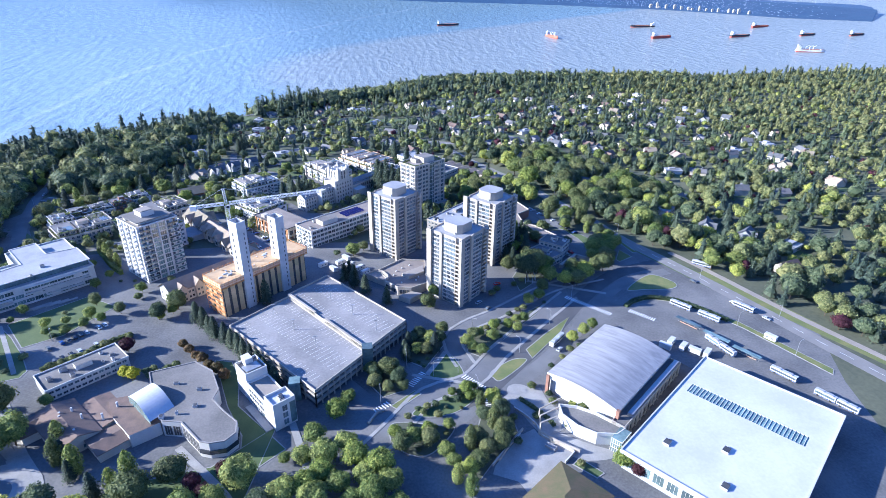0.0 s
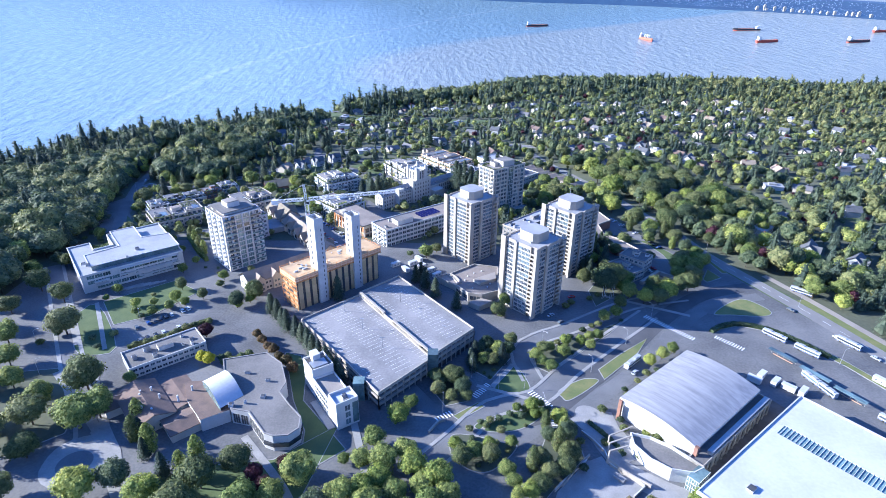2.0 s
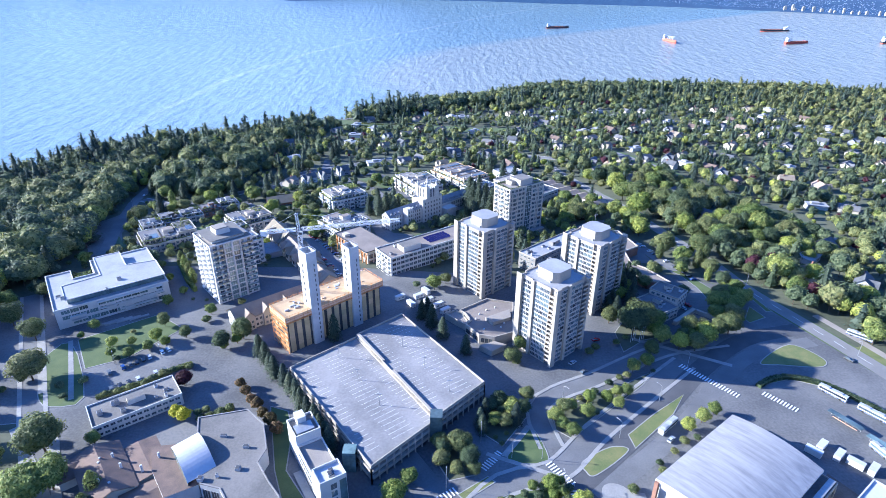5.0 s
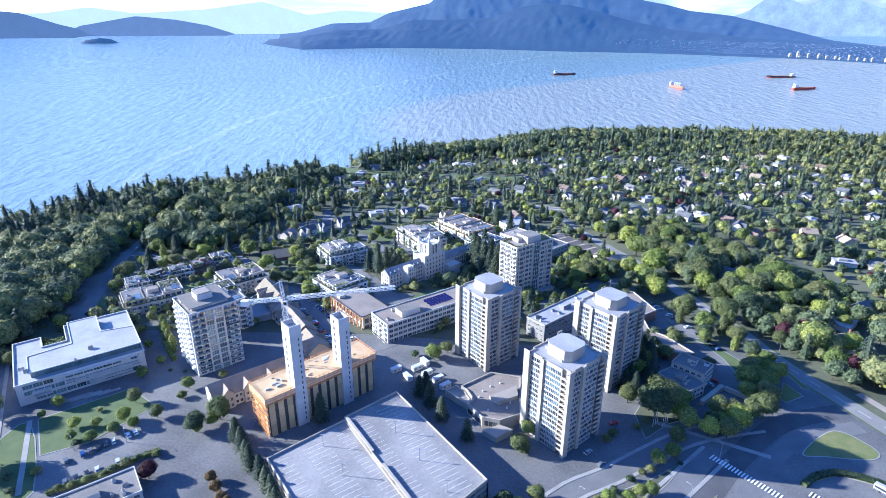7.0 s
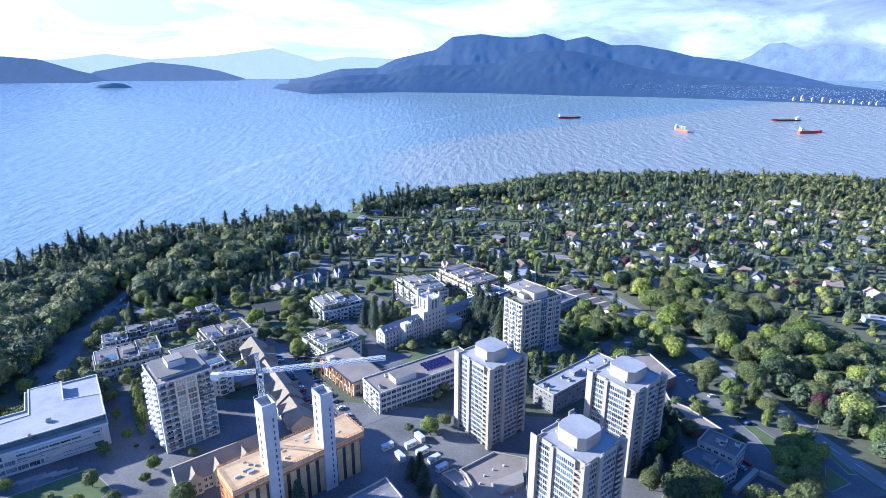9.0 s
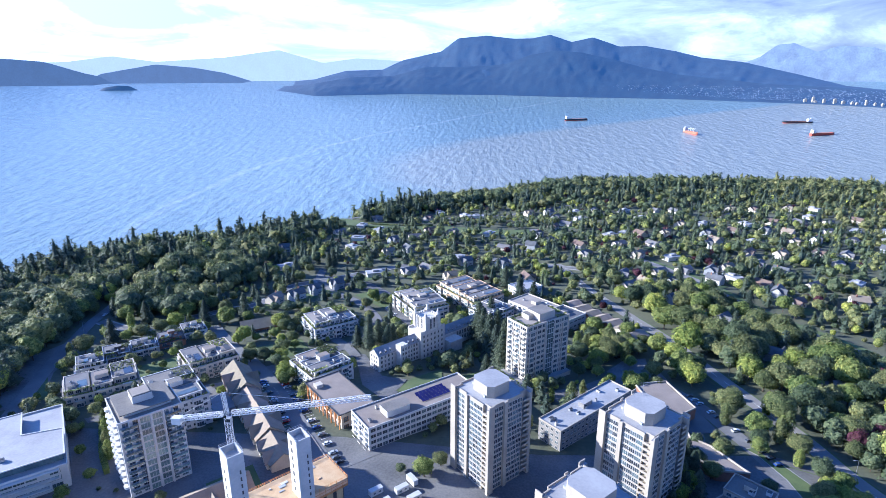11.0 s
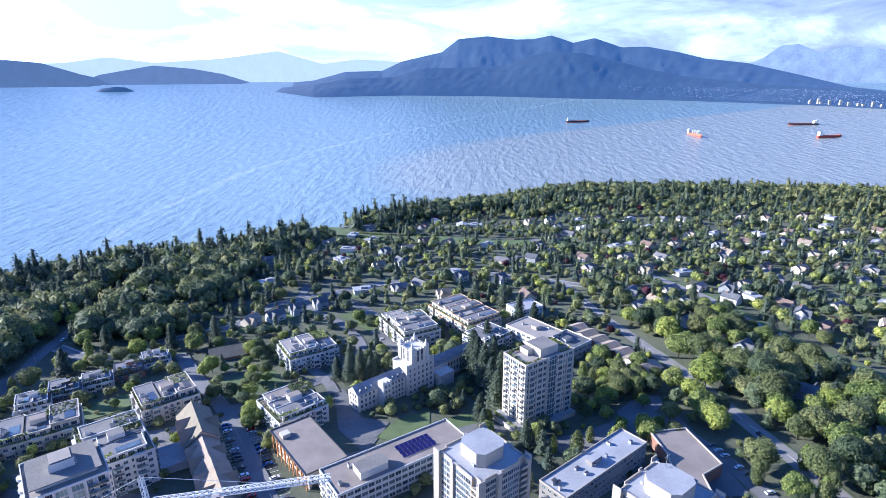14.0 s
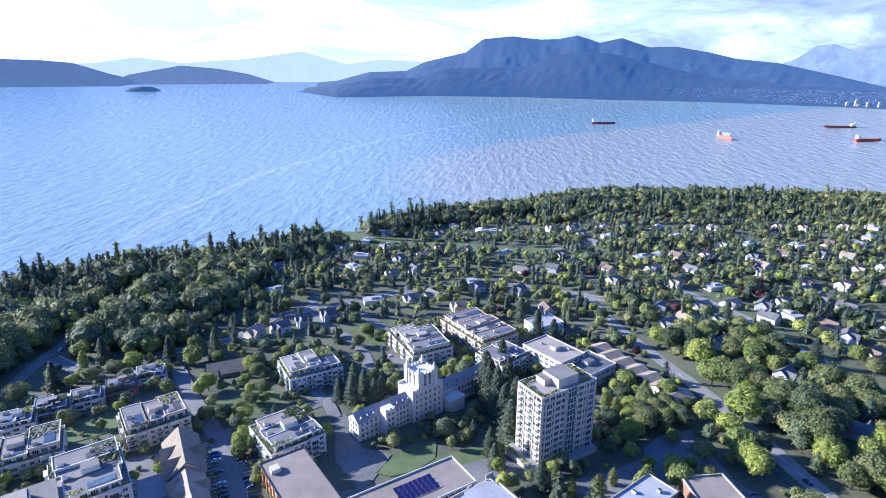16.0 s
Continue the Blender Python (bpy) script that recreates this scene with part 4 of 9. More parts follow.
def car_park():
    """The flat-roofed car park with a raised half, ramps and painted stalls."""
    t = thing("car_park", 0, 0, 0, 0, "large flat-roofed concrete car park with painted stalls and a ramp", "car park")
    L, B, R, F = Vector((-79.5, 272)), Vector((-31, 317.5)), Vector((10.5, 262)), Vector((-34, 214))
    mid0, mid1 = L.lerp(B, 0.56), F.lerp(R, 0.52)
    for nm, q, z in (("lower_deck", [L, F, mid1, mid0], 8.6), ("upper_deck", [mid0, mid1, R, B], 10.0)):
        b = Mesh()
        poly = [tuple(p) for p in q]
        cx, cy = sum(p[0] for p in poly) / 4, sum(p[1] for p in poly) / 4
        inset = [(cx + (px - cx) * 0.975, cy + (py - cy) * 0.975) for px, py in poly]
        # a solid dark block: the shade of the open storeys put in as colour
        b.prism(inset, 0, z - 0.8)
        part(nm + "_core", b.data("core", ["dark"]), t, label="solid dark block standing for the shaded open storeys")
        for zz in (z - 0.8, z - 3.8, z - 6.9):
            b = Mesh()
            b.prism(poly, zz, zz + 0.8)
            if zz < z - 1:
                b.prism([(cx + (px - cx) * 1.004, cy + (py - cy) * 1.004) for px, py in poly], zz + 0.8, zz + 1.5)
            part("floor_slab", b.data("floor_slab", ["concrete"]), t)
        roof_slab(poly, z - 0.1, t, "deck", "concrete", 1.0, 0.4)
        b = Mesh()
        for e0, e1 in zip(poly, poly[1:] + poly[:1]):
            mullion_wall(b, e0, e1, 0, z - 0.8, 9, 0, 0.6)
        for i in range(0, len(b.v), 8):
            one = Mesh()
            one.v = b.v[i:i + 8]
            one.f = [tuple(q - i for q in f) for f in b.f if i <= min(f) and max(f) < i + 8]
            one.m = [0] * len(one.f)
            part("column", one.data("column", ["concrete"]), t)
    # stalls: rows of lines across the length
    lines = Mesh()
    for q0, q1, z in ((L, F, 8.66), (mid0, mid1, 10.06)):
        d = (q1 - q0)
        nrm = Vector((-d.y, d.x)).normalized()
        ln = d.length
        d.normalize()
        for row in ((3, 8), (14, 19), (19.4, 24.4), (29.5, 34)):
            for i in range(int(ln / 2.7) - 3):
                a = q0 + d * (4 + i * 2.7) + nrm * row[0]
                c = q0 + d * (4 + i * 2.7) + nrm * row[1]
                if max(edge_gap(a, L, B, R, F), edge_gap(c, L, B, R, F)) > -1.2:
                    continue
                e = d * 0.06
                lines.face([(*(a - e), z), (*(a + e), z), (*(c + e), z), (*(c - e), z)])
    tagged(part("stall_marking", lines.data("stall_marking", ["line"]), t, label="white painted stall lines"), kind="stuff")
    # the ramp wall between the halves
    b = Mesh()
    for s0, s1 in ((0.02, 0.38), (0.5, 0.98)):
        a, c = mid0.lerp(mid1, s0), mid0.lerp(mid1, s1)
        n2 = Vector((c - a).normalized().yx)
        n2 = Vector((n2.x, -n2.y)) * 1.2
        b.prism([tuple(a), tuple(c), tuple(c - n2), tuple(a - n2)][::-1], 8.5, 11.4)
    part("ramp_wall", b.data("ramp_wall", ["concrete"]), t)
    # stair tower of glass and a green-roofed entry at the front
    b = Mesh()
    c = mid1 + Vector((0.5, -0.5))
    b.box(c.x - 2.5, c.y - 2.5, 0, c.x + 2.5, c.y + 2.5, 13.2)
    part("stair_tower", b.data("stair_tower", ["glass_green"]), t)
    b = Mesh()
    c = L.lerp(F, 0.84) + Vector((-2.0, -1.2))
    b.box(c.x - 2.5, c.y - 2.5, 0, c.x + 2.5, c.y + 2.5, 9.8)
    part("stair_tower", b.data("stair_tower", ["glass_green"]), t)
    for i in range(6):
        p = mid0.lerp(mid1, 0.15 + 0.14 * i) + Vector((12 if i % 2 else -12, 8 if i % 2 else -8))
        b = Mesh()
        zb = 10 if i % 2 else 8.6
        b.tube((p.x, p.y, zb), (p.x, p.y, zb + 6), 0.14, 0.1, 6)
        b.box(p.x - 1.1, p.y - 0.2, zb + 5.9, p.x + 1.1, p.y + 0.2, zb + 6.1)
        part("lamp_post", b.data("lamp_post", ["steel"]), t)


car_park()


def timber_tower():
    """The unfinished timber building with its two bare concrete cores."""
    t = thing("timber_building", -86, 295, 0, 43.0, "half-built timber building with pale facade panels and two bare concrete cores", "building site")
    L, W, h = 57.0, 15.0, 21.5
    # the shaded interior is put in as one solid dark block
    b = Mesh()
    b.box(0.3, 0.3, 0, L - 0.3, W - 0.3, h - 2.6)
    part("structure", b.data("structure", ["dark"]), t, label="solid dark block standing for the dark interior behind the panels")
    b = Mesh()
    b.box(-1.0, -1.0, h - 0.5, L + 1, W + 1, h)
    part("deck", b.data("deck", ["wood"]), t, label="raw plywood top deck")
    pm = {}
    for wd in (2.7, 3.2):
        b = Mesh()
        b.box(-wd / 2, -0.12, 0, wd / 2, 0.1, 3.02)
        pm[wd] = b.data("facade_panel", ["panel"])
    for k in range(6):
        for i in range(13):
            part("facade_panel", pm[2.7], t, pose(2.2 + i * 4.38, 0.1, 0.2 + k * 3.1))
        b = Mesh()
        for y in (-0.6, 3.4, 7.5, 11.6, 15.6):
            b.beam((-0.7, y, k * 3.1 + 0.1), (-0.7, y, k * 3.1 + 3.2), 0.16)
        b.beam((-0.7, -0.6, k * 3.1 + 3.1), (-0.7, 15.6, k * 3.1 + 3.1), 0.2)
        b.beam((-0.7, -0.6, k * 3.1 + 1.1), (-0.7, 15.6, k * 3.1 + 1.1), 0.1)
        b.beam((-0.7, -0.6 + 4 * (k % 4), k * 3.1), (-0.7, 3.4 + 4 * (k % 4), k * 3.1 + 3.1), 0.12)
        b.box(-0.4, 0.3, k * 3.1 + 2.75, 0.28, W - 0.3, k * 3.1 + 3.1)
        part("scaffold", b.data("scaffold", ["orange"]), t, label="orange timber scaffold on the open end")
        for i in range(3):
            if (i + k) % 3 != 1 or k < 2:
                part("facade_panel", pm[2.7], t, pose(0.1, 2.6 + i * 4.9, 0.2 + k * 3.1, 0, 0, -90))
        for i in range(3):
            part("facade_panel", pm[3.2], t, pose(L - 0.1, 2.6 + i * 4.9, 0.2 + k * 3.1, 0, 0, 90))
    b = Mesh()
    b.box(0.6, W - 0.25, 0, L - 0.6, W, 18.8)
    part("rear_panel", b.data("rear_panel", ["panel"]), t)
    # shuttering and guard rails round the unfinished top storey
    for x0, y0, x1, y1 in ((-1, -1, L + 1, -1), (L + 1, -1, L + 1, W + 1), (L + 1, W + 1, -1, W + 1), (-1, W + 1, -1, -1)):
        b = Mesh()
        ln = math.hypot(x1 - x0, y1 - y0)
        n = int(ln / 2.4)
        for i in range(n + 1):
            x, y = x0 + (x1 - x0) * i / n, y0 + (y1 - y0) * i / n
            b.beam((x, y, h - 3.6), (x, y, h + 1.1), 0.14)
        for z, w in ((h + 1.05, 0.1), (h + 0.55, 0.1), (h - 1.4, 0.2), (h - 2.9, 0.2), (h - 3.4, 0.3)):
            b.beam((x0, y0, z), (x1, y1, z), w)
        part("guard_rail", b.data("guard_rail", ["orange"]), t, label="orange timber guard rail")
        b = Mesh()
        ux, uy = (x1 - x0) / ln, (y1 - y0) / ln
        b.prism([(x0, y0), (x1, y1), (x1 - uy * 0.1, y1 + ux * 0.1), (x0 - uy * 0.1, y0 + ux * 0.1)], h - 2.6, h - 0.5)
        part("edge_board", b.data("edge_board", ["wood"]), t)
    for cx, top in ((13.5, 52.5), (38.0, 47.5)):
        b = Mesh()
        x0, y0, x1, y1 = cx, -1.4, cx + 5.6, 6.2
        for q in (rect(x0, y0, x1, y0 + 0.4), rect(x0, y1 - 0.4, x1, y1), rect(x0, y0 + 0.4, x0 + 0.4, y1 - 0.4), rect(x1 - 0.4, y0 + 0.4, x1, y1 - 0.4)):
            b.prism(q, 0, top)
        b.box(x0 + 0.4, y0 + 0.4, 0, x1 - 0.4, y1 - 0.4, top - 2.5)
        core = part("concrete_core", b.data("concrete_core", ["core"]), t, label="bare white concrete lift core")
        slot = Mesh()
        slot.box(-0.28, -0.03, 0, 0.28, 0.05, 1.5)
        slot = slot.data("slot", ["dark"])
        for i in range(int((top - 6) / 2.8)):
            part("slot", slot, core, pose(x0 + 3.9, y0, 2.5 + i * 2.8))
        for i in range(7):
            zb = h + 2 + i * 3.4
            if zb < top - 3:
                part("slot", slot, core, pose(x0, y0 + 4.6, zb, 0, 0, -90) @ Matrix.Diagonal((2.2, 1, 1.2, 1)))
        b = Mesh()
        for px, py in ((x0, y0), (x1, y0), (x1, y1), (x0, y1)):
            b.beam((px, py, top), (px, py, top + 1.1), 0.08)
        for (px, py), (qx, qy) in zip(((x0, y0), (x1, y0), (x1, y1), (x0, y1)), ((x1, y0), (x1, y1), (x0, y1), (x0, y0))):
            b.beam((px, py, top + 1.1), (qx, qy, top + 1.1), 0.08)
            b.beam((px, py, top + 0.55), (qx, qy, top + 0.55), 0.06)
        part("guard_rail", b.data("core_rail", ["steel"]), t)
    rnd = random.Random(4)
    for i in range(26):
        b = Mesh()
        x, y = rnd.uniform(2, L - 3), rnd.uniform(2, W - 2)
        if 12 < x < 21 and y < 8 or 36 < x < 46 and y < 8:
            continue
        sx, sy, sz = rnd.uniform(0.6, 3), rnd.uniform(0.4, 1.6), rnd.uniform(0.2, 0.9)
        b.box(x, y, h, x + sx, y + sy, h + sz)
        part("stacked_material", b.data("stacked_material", [rnd.choice(["wood", "roofwhite", "grey", "steel"]) if i else CARS[5]]), t)


timber_tower()


def lattice(b, a, c, w, n, up=(0, 0, 1), bar=0.16):
    """A square lattice boom from a to c."""
    a, c = Vector(a), Vector(c)
    d = (c - a).normalized()
    s = d.cross(Vector(up)).normalized() * w / 2
    t = s.normalized().cross(d) * w / 2
    cor = [s + t, s - t, -s - t, -s + t]
    for k in cor:
        b.beam(a + k, c + k, bar)
    for i in range(n):
        p, q = a.lerp(c, i / n), a.lerp(c, (i + 1) / n)
        for j in range(4):
            b.beam(p + cor[j], q + cor[(j + 1) % 4], bar * 0.6)
            b.beam(p + cor[j], p + cor[(j + 1) % 4], bar * 0.6)


def tower_crane():
    t = thing("tower_crane", -82.5, 322, 0, 0, "white lattice tower crane beside the timber building", "crane")
    b = Mesh()
    lattice(b, (0, 0, 0), (0, 0, 56), 1.9, 22, (0, 1, 0))
    part("mast", b.data("mast", ["crane"]), t)
    j = Vector((50, 12.5, 0)).normalized()
    b = Mesh()
    lattice(b, Vector((0, 0, 57.2)) + j * 1.5, Vector((0, 0, 57.8)) + j * 52, 1.5, 26, bar=0.2)
    part("jib", b.data("jib", ["crane"]), t)
    b = Mesh()
    lattice(b, Vector((0, 0, 57.2)) - j * 1.5, Vector((0, 0, 57.2)) - j * 19, 1.4, 8, bar=0.25)
    e = Vector((0, 0, 56.2)) - j * 17
    b.box(e.x - 1.6, e.y - 1.2, 55.4, e.x + 1.6, e.y + 1.2, 58)
    part("counter_jib", b.data("counter_jib", ["crane"]), t)
    b = Mesh()
    lattice(b, (0, 0, 57), (-0.6, -0.2, 66), 1.1, 5, (0, 1, 0))
    b.beam((-0.6, -0.2, 66), Vector((0, 0, 58.4)) + j * 34, 0.08)
    b.beam((-0.6, -0.2, 66), Vector((0, 0, 57.8)) - j * 17, 0.08)
    part("apex", b.data("apex", ["crane"]), t)
    b = Mesh()
    b.box(0.4, -2.4, 54.6, 2.0, -0.6, 56.8, 0)
    b.face([(0.5, -2.42, 55.2), (1.9, -2.42, 55.2), (1.9, -2.42, 56.5), (0.5, -2.42, 56.5)], 1)
    part("cab", b.data("cab", ["white", "glass"]), t)


tower_crane()

def base_z(x, y, rot, w, d):
    c, s = math.cos(radians(rot)), math.sin(radians(rot))
    return min(ground_z(x + a * c - b * s, y + a * s + b * c) for a, b in ((0, 0), (w, 0), (0, d), (w, d)))


def roof_gear(t, w, d, z, n, seed):
    rnd = random.Random(seed)
    for i in range(n):
        sx, sy, sz = rnd.uniform(0.8, 3.0), rnd.uniform(0.8, 2.4), rnd.uniform(0.7, 1.9)
        x, y = rnd.uniform(1.5, max(1.6, w - 4)), rnd.uniform(1.5, max(1.6, d - 4))
        b = Mesh()
        b.box(x, y, z, x + sx, y + sy, z + sz)
        b.box(x + 0.15, y + 0.15, z + sz, x + sx - 0.15, y + sy - 0.15, z + sz + 0.12, 1)
        part("roof_unit", b.data("roof_unit", [rnd.choice(["grey", "roofwhite", "steel"]), "dark"]), t)


def planter(t, x0, y0, x1, y1, z, seed):
    """A roof planter full of low shrubs."""
    b = Mesh()
    rnd = random.Random(seed)
    for i in range(int((x1 - x0) * (y1 - y0) * 3) + 12):
        x, y, r = rnd.uniform(x0, x1), rnd.uniform(y0, y1), rnd.uniform(0.3, 0.7)
        a = rnd.uniform(0, 6.3)
        ca, sa = math.cos(a) * r, math.sin(a) * r
        zz = z + rnd.uniform(0.3, 1.2)
        b.face([(x - ca, y - sa, zz - 0.3), (x + sa, y - ca, zz), (x + ca, y + sa, zz + 0.3), (x - sa, y + ca, zz)])
    tagged(part("shrubs", b.data("shrubs", ["leaf_light" if seed % 2 else "leaf"]), t), "green shrubs in a roof planter", kind="stuff")


def block(name, label, category, x, y, rot, w, d, h, floors, wall="white", roof="roofgrey", trim="white", bay=3.4, win=(1.9, 1.5), setback=0.0, balcony=0, gear=4, seed=1, group="", green=False, bands=False):
    """A flat-roofed block: walls, parapet, windows on four sides, balconies, a set-back top storey and roof gear."""
    z = base_z(x, y, rot, w, d)
    t = thing(name, x, y, z, rot, label, category, group)
    fh = h / floors
    low = h - fh if setback else h
    b = Mesh()
    b.prism(rect(0, 0, w, d), -3, low)
    part("wall", b.data("wall", [wall]), t)
    roof_slab(rect(-0.15, -0.15, w + 0.15, d + 0.15), low, t, roof, trim)
    me = window_mesh(win[0], win[1], 2)
    sides = [((0, 0), (w, 0)), ((w, 0), (w, d)), ((w, d), (0, d)), ((0, d), (0, 0))]
    nfl = floors - (1 if setback else 0)
    for k, (p0, p1) in enumerate(sides):
        ln = math.hypot(p1[0] - p0[0], p1[1] - p0[1])
        away = k in (1, 2)
        n = max(2, int(ln / (bay * (3.0 if away else 1))))
        dx, dy = (p1[0] - p0[0]) / ln, (p1[1] - p0[1]) / ln
        windows(t, p0, p1, 0.9, nfl, fh, n, window_mesh(win[0] * 2.1, win[1], 4) if away else me, 0.8)
        if balcony:
            sl = Mesh()
            sl.box(-1.7, -1.5, 0, 1.7, 0, 0.18)
            sl.box(-1.7, -1.5, 0.18, 1.7, -1.42, 1.05, 1)
            sl.box(-1.7, -1.42, 0.18, -1.62, 0, 1.05, 1)
            sl.box(1.62, -1.42, 0.18, 1.7, 0, 1.05, 1)
            sl = sl.data("balcony", [trim, "glass_green"])
            rotm = Euler((0, 0, math.atan2(dy, dx))).to_matrix().to_4x4()
            for f in range(1, nfl):
                for i in range(0, n, 3 if away else balcony):
                    s = 0.8 + (ln - 1.6) * (i + 0.5) / n
                    part("balcony", sl, t, Matrix.Translation((p0[0] + dx * s, p0[1] + dy * s, f * fh + 0.1)) @ rotm)
        if bands:
            for f in range(1, nfl + 1):
                b = Mesh()
                nx, ny = dy, -dx
                b.prism([(p0[0], p0[1]), (p0[0] + nx * 0.2, p0[1] + ny * 0.2), (p1[0] + nx * 0.2, p1[1] + ny * 0.2), (p1[0], p1[1])], f * fh - 0.35, f * fh)
                part("band", b.data("band", [trim]), t)
    top = low
    if setback:
        s = setback
        rnd = random.Random(seed * 11)
        along_x = w >= d
        ln, wd = (w, d) if along_x else (d, w)
        n = max(2, round(ln / 11))
        step = (ln - 2 * s * 0.5) / n
        for i in range(n):
            u0, u1 = s * 0.5 + i * step + (0.9 if i % 2 else 0), s * 0.5 + (i + 1) * step - (0.9 if i % 2 else 0) - 0.05
            v0, v1 = rnd.uniform(0.4, 1.5) * s, wd - rnd.uniform(0.3, 1.3) * s
            hh = low + fh * rnd.choice([0.92, 1.0, 1.0, 1.3])
            q = (u0, v0, u1, v1) if along_x else (v0, u0, v1, u1)
            b = Mesh()
            b.prism(rect(*q), low, hh)
            unit = part("roof_storey", b.data("roof_storey", [wall]), t)
            o = 0.7
            roof_slab(rect(q[0] - o, q[1] - o, q[2] + o, q[3] + o), hh, unit, rnd.choice(["roofdark", roof, "roofdark"]), trim, 0.45, 0.45)
            windows(unit, (q[0], q[1]), (q[2], q[1]), low + 0.35, 1, fh, max(1, int((q[2] - q[0]) / 3.4)), window_mesh(2.6, 2.0, 3), 0.5)
            windows(unit, (q[0], q[3]), (q[0], q[1]), low + 0.35, 1, fh, max(1, int((q[3] - q[1]) / 4.2)), window_mesh(2.6, 2.0, 3), 0.5)
            b = Mesh()
            b.box(q[0] + 1.2, q[1] + 1.5, hh + 0.15, q[0] + 3.4, q[1] + 3.2, hh + rnd.uniform(0.9, 2.0), 0, 1)
            part("stair_head", b.data("stair_head", [wall, "roofdark"]), unit)
            # a sunken dark panel of glass or felt beside it
            b = Mesh()
            b.box((q[0] + q[2]) / 2, q[1] + 1.2, hh + 0.15, q[2] - 1.2, (q[1] + q[3]) / 2, hh + 0.32)
            part("skylight", b.data("skylight", [rnd.choice(["glass", "dark"])]), unit)
        # bays that stand proud of the street fronts
        for (p0, p1), fl in ((sides[0], nfl), (sides[3], nfl)):
            ln = math.hypot(p1[0] - p0[0], p1[1] - p0[1])
            dx, dy = (p1[0] - p0[0]) / ln, (p1[1] - p0[1]) / ln
            rotm = Euler((0, 0, math.atan2(dy, dx))).to_matrix().to_4x4()
            nb = max(2, int(ln / 11))
            for i in range(nb):
                up = rnd.choice([0, 0, 1])
                b = Mesh()
                b.box(-2.1, -1.3, -2, 2.1, 0.1, low + 0.9 - fh * up, 0, 1)
                b.box(-2.3, -1.5, low + 0.9 - fh * up, 2.3, 0.1, low + 1.15 - fh * up, 1)
                sx = ln * (i + 0.5) / nb + rnd.uniform(-0.8, 0.8)
                bay_part = part("bay", b.data("bay", [wall, trim]), t, Matrix.Translation((p0[0] + dx * sx, p0[1] + dy * sx, 0)) @ rotm)
                for f in range(fl - up):
                    part("window", window_mesh(3.4, 2.0, 3), bay_part, Matrix.Translation((0, -1.3, 0.6 + f * fh)))
        top = h
        for i, (x0, y0, x1, y1) in enumerate(((0.6, 0.6, w - 0.6, 1.6), (0.6, 2, 1.6, d - 0.6))):
            planter(t, x0, y0, x1, y1, low + 0.2, seed * 3 + i)
    if green:
        planter(t, 1, 1, w * 0.4, 2.4, top + 0.2, seed)
        planter(t, w * 0.6, d * 0.5, w - 1.5, d - 1.5, top + 0.2, seed + 1)
    if gear:
        roof_gear(t, w, d, top + 0.15, gear, seed)
        b = Mesh()
        px, py = w * 0.42, d * 0.4
        b.box(px, py, top, px + min(7, w * 0.25), py + min(5, d * 0.25), top + 2.6, 0, 1)
        part("penthouse", b.data("penthouse", [wall, roof]), t)
    return t


def villa(x, y, rot, wall, trim, seed, w=17, d=15):
    block("villa", {"white": "white modern villa with roof terraces", "dark": "dark-clad modern villa with roof terraces", "cream": "cream modern villa with roof terraces", "brick": "brown modern villa with a roof terrace"}[wall], "villa", x, y, rot, w, d, 8.6, 3, wall, "roofdark", trim, 4.6, (2.6, 1.7), 2.2, 0, 2, seed, "villas above the shore", True)


def gable(b, x0, y0, x1, y1, z0, z1, over=0.6, along_x=True, m=0, wall=1, thick=0.25):
    """A gabled roof over a rectangle, with its end walls."""
    if along_x:
        r0, r1 = (x0 - over, (y0 + y1) / 2), (x1 + over, (y0 + y1) / 2)
        e = [((x0 - over, y0 - over), (x1 + over, y0 - over)), ((x1 + over, y1 + over), (x0 - over, y1 + over))]
        for (a, c), (p, q) in zip(e, ((r0, r1), (r1, r0))):
            for dz in (0, -thick):
                pts = [(*a, z0 + dz), (*c, z0 + dz), (*q, z1 + dz), (*p, z1 + dz)]
                b.face(pts if dz == 0 else pts[::-1], m)
            b.face([(*a, z0 - thick), (*c, z0 - thick), (*c, z0), (*a, z0)], m)
        for xx, s in ((x0, 1), (x1, -1)):
            pts = [(xx, y1, z0 - 0.1), (xx, y0, z0 - 0.1), (xx, (y0 + y1) / 2, z1 - 0.3)]
            b.face(pts if s == 1 else pts[::-1], wall)
    else:
        k = len(b.v)
        sub = Mesh()
        gable(sub, y0, -x1, y1, -x0, z0, z1, over, True, m, wall, thick)
        b.v += [(-yy, xx, zz) for xx, yy, zz in sub.v]
        b.f += [tuple(k + i for i in f) for f in sub.f]
        b.m += sub.m


def hip(b, x0, y0, x1, y1, z0, z1, over=0.7, m=0):
    x0, y0, x1, y1 = x0 - over, y0 - over, x1 + over, y1 + over
    w, d = x1 - x0, y1 - y0
    k = min(w, d) / 2
    r0, r1 = ((x0 + k, (y0 + y1) / 2, z1), (x1 - k, (y0 + y1) / 2, z1)) if w >= d else (((x0 + x1) / 2, y0 + k, z1), ((x0 + x1) / 2, y1 - k, z1))
    c = [(x0, y0, z0), (x1, y0, z0), (x1, y1, z0), (x0, y1, z0)]
    if w >= d:
        b.face([c[0], c[1], r1, r0], m), b.face([c[2], c[3], r0, r1], m), b.face([c[1], c[2], r1], m), b.face([c[3], c[0], r0], m)
    else:
        b.face([c[1], c[2], r1, r0], m), b.face([c[3], c[0], r0, r1], m), b.face([c[0], c[1], r0], m), b.face([c[2], c[3], r1], m)
    b.face(c[::-1], m)


